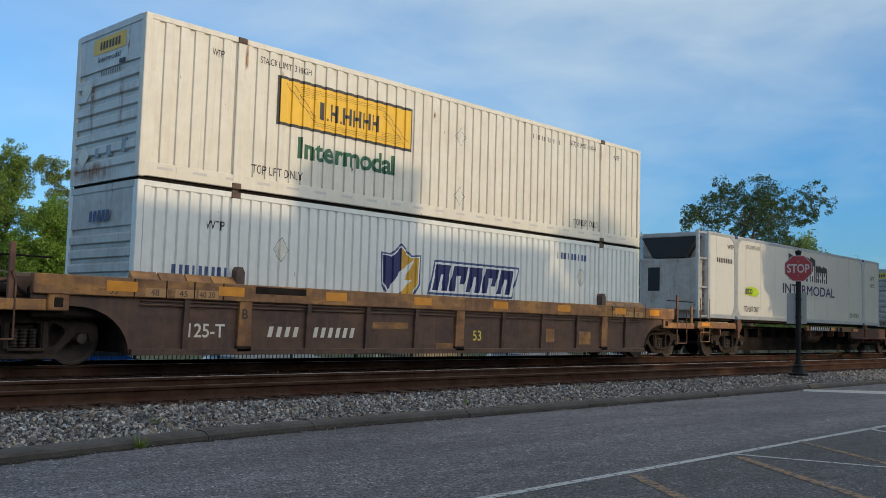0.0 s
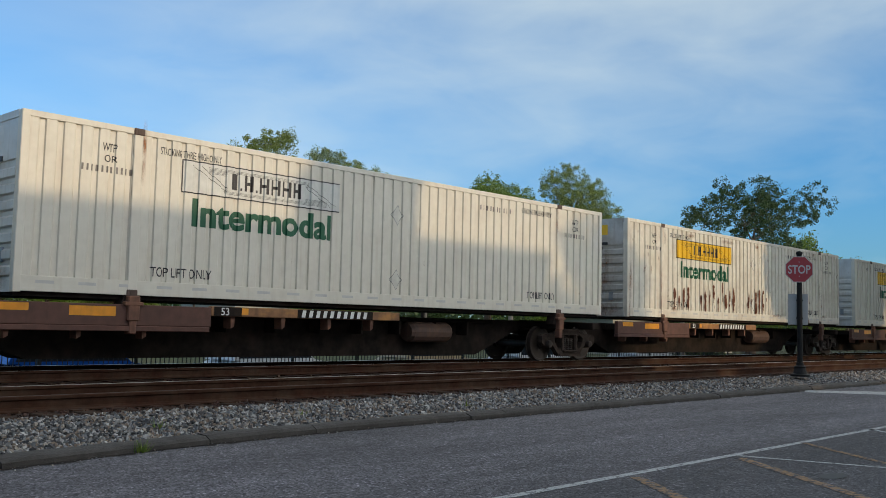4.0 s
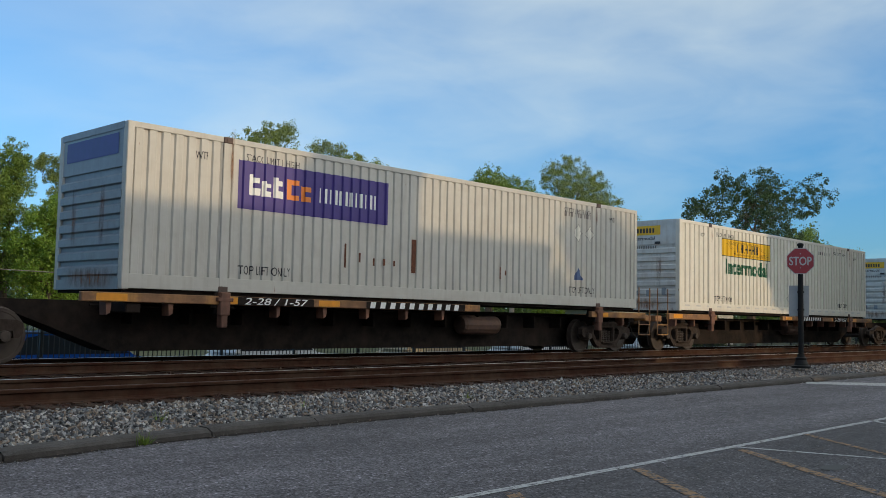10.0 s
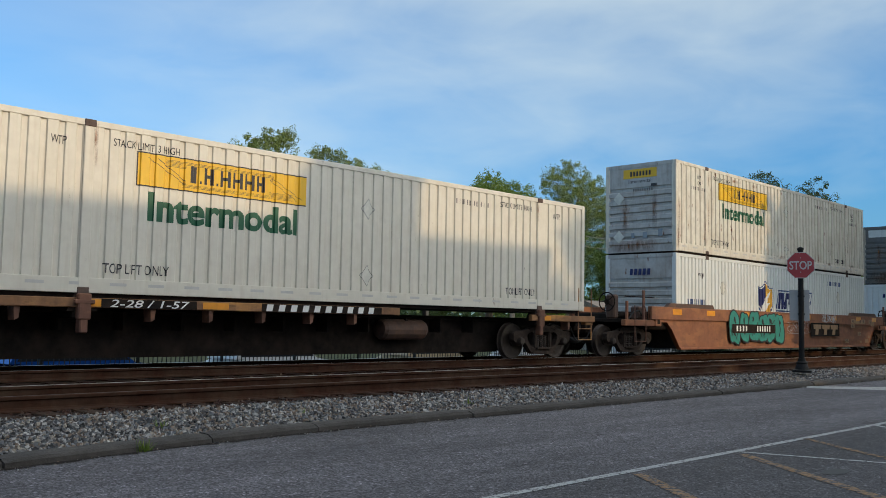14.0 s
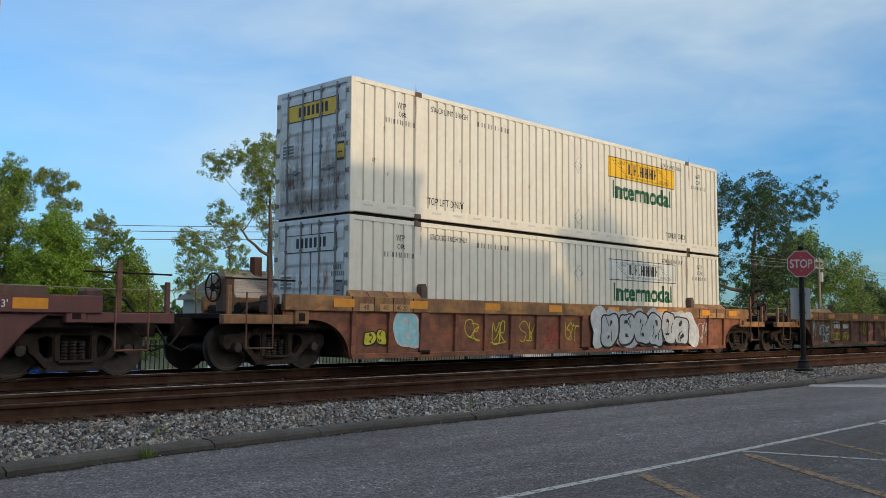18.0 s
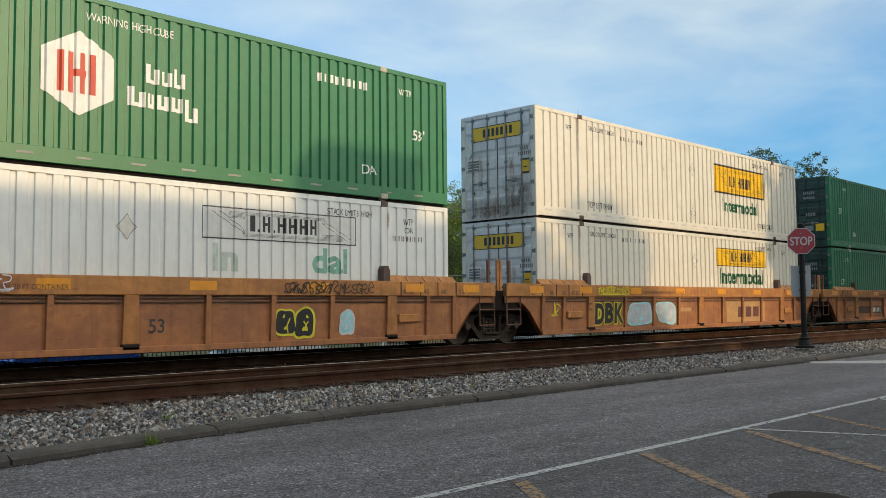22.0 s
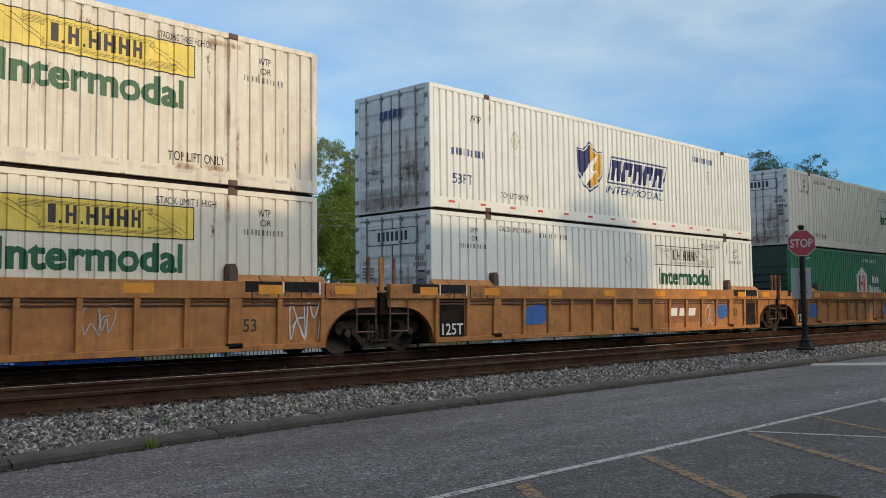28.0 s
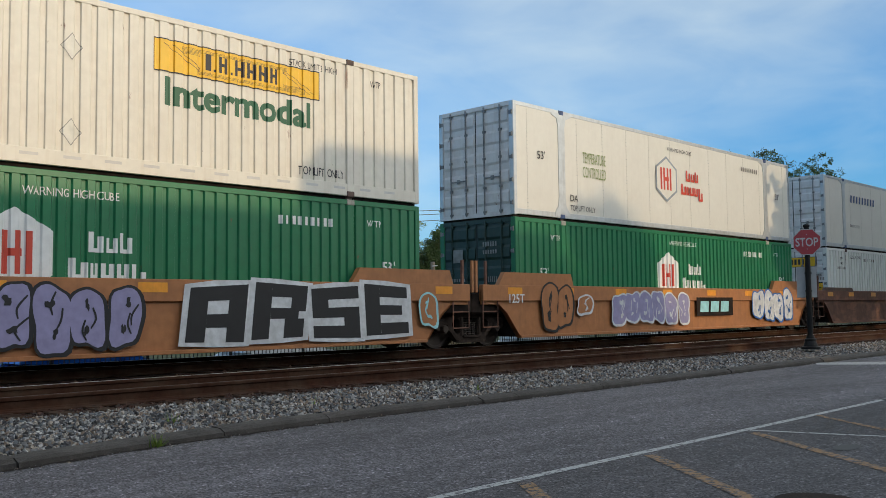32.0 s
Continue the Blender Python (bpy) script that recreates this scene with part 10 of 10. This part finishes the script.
def cable(a, b, sag, r=0.02, n=14):
    a, b = Vector(a), Vector(b)
    bm = bmesh.new()
    rings = []
    side = (b - a).cross(Vector((0, 0, 1))).normalized() * r
    for i in range(n + 1):
        p = a.lerp(b, i / n) - Vector((0, 0, sag * 4 * (i / n) * (1 - i / n)))
        rings.append([bm.verts.new(p + o) for o in (side, Vector((0, 0, r)), -side, Vector((0, 0, -r)))])
    for p, q in zip(rings, rings[1:]):
        for i in range(4):
            bm.faces.new((p[i], q[i], q[(i + 1) % 4], p[(i + 1) % 4]))
    bm.faces.new(rings[0][::-1])
    bm.faces.new(rings[-1])
    tagged(part("overhead_cable", bm, M["wire"], None, "thin overhead cable between the poles"), category="cable", group="cables between the poles")


def build_poles():
    utility_pole(43.9, 36, 7.6, False, True)
    utility_pole(64.6, 36, 8.1, True)
    utility_pole(90.5, 36, 8.0, True)
    utility_pole(4.0, 66, 8.0, True)
    utility_pole(37.5, 37, 4.0, False, label="short wooden service pole")
    for dz, sag in ((0.0, 0.5), (-0.18, 0.6), (-0.5, 0.7)):
        cable((43.9, 36, 7.5 + dz), (64.6, 36, 7.9 + dz), sag)
        cable((43.9, 36, 7.5 + dz), (4.0, 66, 7.6 + dz), sag * 1.4)
        cable((64.6, 36, 7.9 + dz), (90.5, 36, 7.8 + dz), sag)
        cable((90.5, 36, 7.8 + dz), (130, 36, 7.8 + dz), sag)
    cable((37.5, 37, 3.2), (43.9, 36, 3.4), 0.15)
    cable((43.9, 36, 3.4), (64.6, 36, 3.4), 0.5)
    cable((37.5, 37, 3.2), (10.0, 40, 3.0), 0.3)
    cable((64.6, 36, 3.4), (90.5, 36, 3.4), 0.5)


def build_fence():
    f = thing("fence", (0, 21.4, -0.92), "black iron picket fence along the car park", "fence")
    bm = bmesh.new()
    for i in range(520):
        x = 2 + i * 0.125
        box(bm, x, x + 0.018, -0.009, 0.009, 0.08, 1.80)
    part("fence_infill", bm, M["fence"], f, kind="stuff")
    for i in range(28):
        x = 2 + i * 2.4
        part("fence_post", boxed(x - 0.03, x + 0.03, -0.03, 0.03, 0.0, 1.9), M["fence"], f)
    for z in (0.2, 1.62):
        part("fence_rail", boxed(2, 67, -0.02, 0.02, z, z + 0.04), M["fence"], f)


def parked_car(x, y, paint, label, length=4.7, height=1.62, flip=False):
    c = thing("parked_car", pose(x, y, -0.92, 0, 0, 180 if flip else 0), label, "car", "cars parked behind the fence")
    L, H = length, height
    bm = bmesh.new()
    prism(bm, [(-L / 2, 0.35), (-L / 2 + 0.05, 0.85), (-L / 2 + 0.35, 0.98), (-0.35 * L, 1.02), (L * 0.22, 1.02), (L / 2 - 0.25, 0.86), (L / 2, 0.70), (L / 2, 0.32), (L / 2 - 0.3, 0.24), (-L / 2 + 0.2, 0.24)], -0.88, 0.88)
    bmesh.ops.bevel(bm, geom=bm.edges[:], offset=0.06, segments=2, affect="EDGES")
    part("body", bm, paint, c, smooth=False)
    bm = bmesh.new()
    prism(bm, [(-0.46 * L, 1.0), (-0.40 * L, H - 0.08), (-0.30 * L, H), (0.05 * L, H), (0.24 * L, 1.0)], -0.76, 0.76)
    part("cabin", bm, paint, c)
    bm = bmesh.new()
    prism(bm, [(-0.42 * L, 1.06), (-0.375 * L, H - 0.14), (-0.30 * L, H - 0.08), (0.04 * L, H - 0.08), (0.21 * L, 1.06)], -0.768, 0.768)
    part("window_glass", bm, M["glass"], c)
    for xx in (-0.31 * L, 0.31 * L):
        for yy in (-0.82, 0.82):
            bm = bmesh.new()
            lathe(bm, [(-0.11, 0.2), (-0.11, 0.31), (-0.08, 0.335), (0.08, 0.335), (0.11, 0.31), (0.11, 0.2)], (xx, yy, 0.335), "y", 22)
            w = part("wheel", bm, M["rubber"], c)
            bm = bmesh.new()
            lathe(bm, [(-0.118, 0.04), (-0.118, 0.19), (0.118, 0.19), (0.118, 0.04)], (xx, yy, 0.335), "y", 16)
            part("rim", bm, M["alu"], w)
    part("tail_lamp", boxed(-L / 2 - 0.005, -L / 2 + 0.1, -0.86, -0.6, 0.74, 0.92, bevel=0.02), M["lampred"], c, "red tail lamp")
    return c


def build_cars():
    parked_car(11.4, 24.0, M["bluecar"], "bright blue hatchback parked behind the fence")
    parked_car(17.9, 24.3, M["whitecar"], "white car parked behind the fence", 4.4)
    parked_car(25.3, 24.6, M["tancar"], "tan car parked behind the fence", 4.4, 1.5)
    parked_car(31.6, 24.4, M["whitecar"], "white van parked behind the fence", 4.9, 1.9)
    parked_car(5.9, 24.4, M["bluecar"], "bright blue car parked behind the fence", 4.4, 1.5, True)
    parked_car(40.5, 24.6, M["whitecar"], "white car parked behind the fence", 4.4)


def build_weeds():
    rng = random.Random(9)
    for x, y, n in ((4.6, 8.28, 44), (5.25, 9.1, 20), (10.2, 9.15, 14), (7.3, 9.3, 10)):
        bm = bmesh.new()
        for i in range(n):
            a, r = rng.uniform(0, 6.28), rng.uniform(0.0, 0.09)
            p = Vector((x + math.cos(a) * r, y + math.sin(a) * r * 0.6, 0.0 if y < 8.8 else 0.1))
            q = p + Vector((math.cos(a) * rng.uniform(0.02, 0.10), math.sin(a) * 0.05, rng.uniform(0.04, 0.14)))
            s = Vector((-math.sin(a), math.cos(a), 0)) * 0.006
            bm.faces.new([bm.verts.new(v) for v in (p - s, p + s, q)])
        tagged(part("weed", bm, M["leaf_mid"], None, "small tuft of weed by the kerb", "stuff"), category="weed")


# ---- the street's other side: what throws the shade ----
def build_street_side():
    """Unseen plain blocks across the street, behind the viewer, shaped to throw the shade."""
    Y = -17.0
    run = (14.83 - Y)
    dx, dz = run * SUN_SHIFT, run * math.tan(SUN_ELEVATION) * math.hypot(1, SUN_SHIFT)

    def block(name, x0, x1, top, depth, label, y=Y):
        b = thing(name, (0, 0, 0), label, "building")
        # pale walls, chosen to bounce light back to the street
        part("wall", boxed(x0 + dx, x1 + dx, y - depth, y, -0.06, top + dz), M["siding"], b)
        part("cornice", boxed(x0 + dx - 0.1, x1 + dx + 0.1, y - 0.3, y + 0.12, top + dz - 0.35, top + dz - 0.05), M["siding"], b)
        return b
    block("shop_building", -60, 19.6, 3.25, 12, "plain pale unseen block across the street that casts the roofline shade")
    block("stair_tower", 11.9, 14.75, 4.72, 2.4, "unseen pale block above the shop roof that casts a square shade", Y - 0.01)
    block("store_building", 30, 90, -1.4, 12, "low pale block added out of view across the street")
    k = dz + 0.92
    tree(22.0 + dx, Y, round_crown(4.6 + k - 0.86, 3.2, 0.56, 77, 22), "leaf_dark", 77, 0.4, 12, 0.2, -0.06, "street tree across the road", tuft=0.5, per=30)
    # a row of dense unseen trees by the crossing, placed to shade the train
    for i, (x, y) in enumerate(((40.2, 3.0), (44.6, 2.2), (50.0, 3.4), (56.0, 2.4), (62.5, 3.2), (70.0, 2.6))):
        tree(x, y, round_crown(13.0 + (i % 3) * 0.6, 4.0, 0.40, 90 + i, 34), "leaf_dark", 90 + i, 0.34, 1.3, 0.62, -0.06, "dense shade tree beside the street", tuft=0.85, per=24)


# ---- a passing bird ----
def build_bird():
    b = thing("bird", (0, 0, 30), "small dark bird in flight", "bird")
    bm = bmesh.new()
    lathe(bm, [(-0.16, 0.01), (-0.10, 0.05), (0.02, 0.065), (0.12, 0.045), (0.17, 0.03), (0.20, 0.006)], (0, 0, 0), "x", 10)
    part("body", bm, M["black_post"], b)
    for s in (-1, 1):
        bm = bmesh.new()
        v = [bm.verts.new(p) for p in ((0.10, s * 0.03, 0.02), (0.08, s * 0.22, 0.12), (-0.02, s * 0.42, 0.10), (-0.08, s * 0.22, 0.11), (-0.06, s * 0.03, 0.02))]
        bm.faces.new(v)
        r = bmesh.ops.extrude_face_region(bm, geom=bm.faces[:])
        for g in r["geom"]:
            if isinstance(g, bmesh.types.BMVert):
                g.co.z += 0.008
        part("wing", bm, M["black_post"], b)
    bm = bmesh.new()
    box(bm, -0.30, -0.13, -0.04, 0.04, -0.004, 0.004)
    part("tail", bm, M["black_post"], b)
    return b


BIRD_WAY = [(0.0, -150, 42, 52), (9.8, 14.9, 52.1, 28.5), (10.2, 23.9, 50, 25.6), (10.5, 30.0, 49, 23.6), (11.0, 41.8, 47, 19.0), (11.3, 49.7, 46.5, 17.0), (11.5, 53.6, 46.0, 15.6), (12.0, 65.8, 45, 12.8), (13.0, 90, 43, 9.0),
            (32.0, 600, 20, 90)]

# ---- put the place together ----
build_ground()
build_road_marks()
build_stop_sign()
build_train()
build_street_side()
build_house()
build_poles()
build_fence()
build_cars()
build_trees()
build_weeds()
bird = build_bird()
build_rails()
build_ballast()


def build_kerb():
    kerb = thing("kerb", (0, 0, 0), "low stained concrete kerb between street and ballast", "kerb", "", "structure")
    joints = [-12, -7, -3.5, -0.9, 1.1, 3.2, 5.43, 6.92, 9.62, 10.38, 12.5, 14.6, 16.8, 19.0, 21.2, 23.4, 25.8, 28.2, 30.6, 33, 36, 39, 42, 46, 50, 55, 60, 70, 80]
    rng = random.Random(12)
    for a, b in zip(joints, joints[1:]):
        bm = bmesh.new()
        d, lift = rng.uniform(-0.012, 0.012), rng.uniform(-0.008, 0.006)
        n = max(2, int((b - a) / 0.16)) if a < 26 else 2
        rows = []
        for i in range(n + 1):
            x = a + 0.010 + (b - a - 0.020) * i / n
            o = float(swing(x)) + d
            end = 0.020 if i in (0, n) else 0.0
            w1, w2, w3 = rng.uniform(-0.006, 0.006), rng.uniform(-0.008, 0.005), rng.uniform(-0.006, 0.006)
            prof = [(8.545 + o, -0.04), (8.555 + o + w1, 0.045), (8.585 + o + w1 + end, 0.080 + lift + w2 - end * 0.5), (8.635 + o, 0.092 + lift + w2 * 0.5 - end * 0.4), (8.79 + o, 0.090 + lift + w3), (8.83 + o, 0.07), (8.83 + o, -0.04)]
            rows.append([bm.verts.new((x, y, z)) for y, z in prof])
        k = len(rows[0])
        for p, q in zip(rows, rows[1:]):
            for i in range(k):
                bm.faces.new((p[i], q[i], q[(i + 1) % k], p[(i + 1) % k]))
        bm.faces.new(rows[0][::-1])
        bm.faces.new(rows[-1])
        bmesh.ops.recalc_face_normals(bm, faces=bm.faces)
        part("kerb_stone", bm, M["kerb"], kerb)
    # a dark ragged strip in the gutter, and the soil that fills in behind the stones
    xs = np.arange(-12, 70, 0.12)
    for name, mat, label, y0, y1, z, ragged in (("gutter_silt", "gutter", "dark ragged strip lying in the gutter", 8.47, 8.56, 0.003, 0.05), ("kerb_backing", "soil", "dark soil packed behind the kerb", 8.80, 9.30, 0.062, 0.0)):
        bm = bmesh.new()
        rows = [(bm.verts.new((x, y0 + float(swing(x)) + rng.uniform(-ragged, ragged * 0.7), z)), bm.verts.new((x, y1 + float(swing(x)), z))) for x in xs]
        for p, q in zip(rows, rows[1:]):
            bm.faces.new((p[0], q[0], q[1], p[1]))
        tagged(part(name, bm, M[mat], None, label, "structure"), category="soil")


def build_ties():
    bed = thing("track_ties", (0, 0, 0), "dark weathered timber ties under the rails", "railway ties", "", "structure")
    rng = random.Random(2)
    me = bm_mesh("tie", boxed(-0.115, 0.115, -1.3, 1.3, -0.15, 0.02, bevel=0.012), M["tie"])
    for k in range(170):
        x = -6 + k * 0.5 + rng.uniform(-0.03, 0.03)
        ob = mesh_part("tie", me, None, bed)
        ob.matrix_basis = pose(x, NEAR_TRACK_Y + rng.uniform(-0.05, 0.05), RAIL - 0.192 + rng.uniform(-0.006, 0.006), 0, 0, rng.uniform(-0.8, 0.8))
    bm = bmesh.new()
    for k in range(150):
        x = -6 + k * 0.55
        box(bm, x - 0.11, x + 0.11, TRACK_Y - 1.3, TRACK_Y + 1.3, RAIL - 0.33, RAIL - 0.182)
    part("far_tie", bm, M["tie"], bed, kind="stuff")
    bm = bmesh.new()
    for k in range(170):
        x = -6 + k * 0.5
        for y in (-0.75, 0.75):
            box(bm, x - 0.09, x + 0.09, NEAR_TRACK_Y + y - 0.17, NEAR_TRACK_Y + y + 0.17, RAIL - 0.176, RAIL - 0.166)
    part("tie_plate", bm, M["railside"], bed, kind="stuff")


build_kerb()
build_ties()


# ---- what moves ----
GONE = [-241.70, -211.37, -180.96, -150.53, -120.12, -89.76, -59.46, -29.22, 0.94, 31.03, 61.06, 91.03, 120.96, 150.83, 180.64, 210.39, 240.03]   # metres run, every 2 s


def run(t):
    i = min(len(GONE) - 2, int(t / 2))
    return GONE[i] + (GONE[i + 1] - GONE[i]) * (t / 2 - i)


def motions():
    for ob, s, z in TRAIN:
        walk(ob, [(2.0 * i, pose(s - d, TRACK_Y, z)) for i, d in enumerate(GONE)])
    for side, sets in SPIN.items():
        first = sets[0]
        walk(first, [(k / FPS, pose(side * AXLE, 0, WHEEL_R, 0, -math.degrees((run(k / FPS) - GONE[0]) / WHEEL_R) % 360.0, 0)) for k in range(32 * FPS + 1)])
        for ob in sets[1:]:
            ob.rotation_mode = "QUATERNION"
            keys = ob.animation_data_create()
            keys.action = first.animation_data.action
            keys.action_slot = first.animation_data.action_slot
    walk(bird, [(t, pose(x, y, z, 0, 8, -6)) for t, x, y, z in BIRD_WAY])


motions()
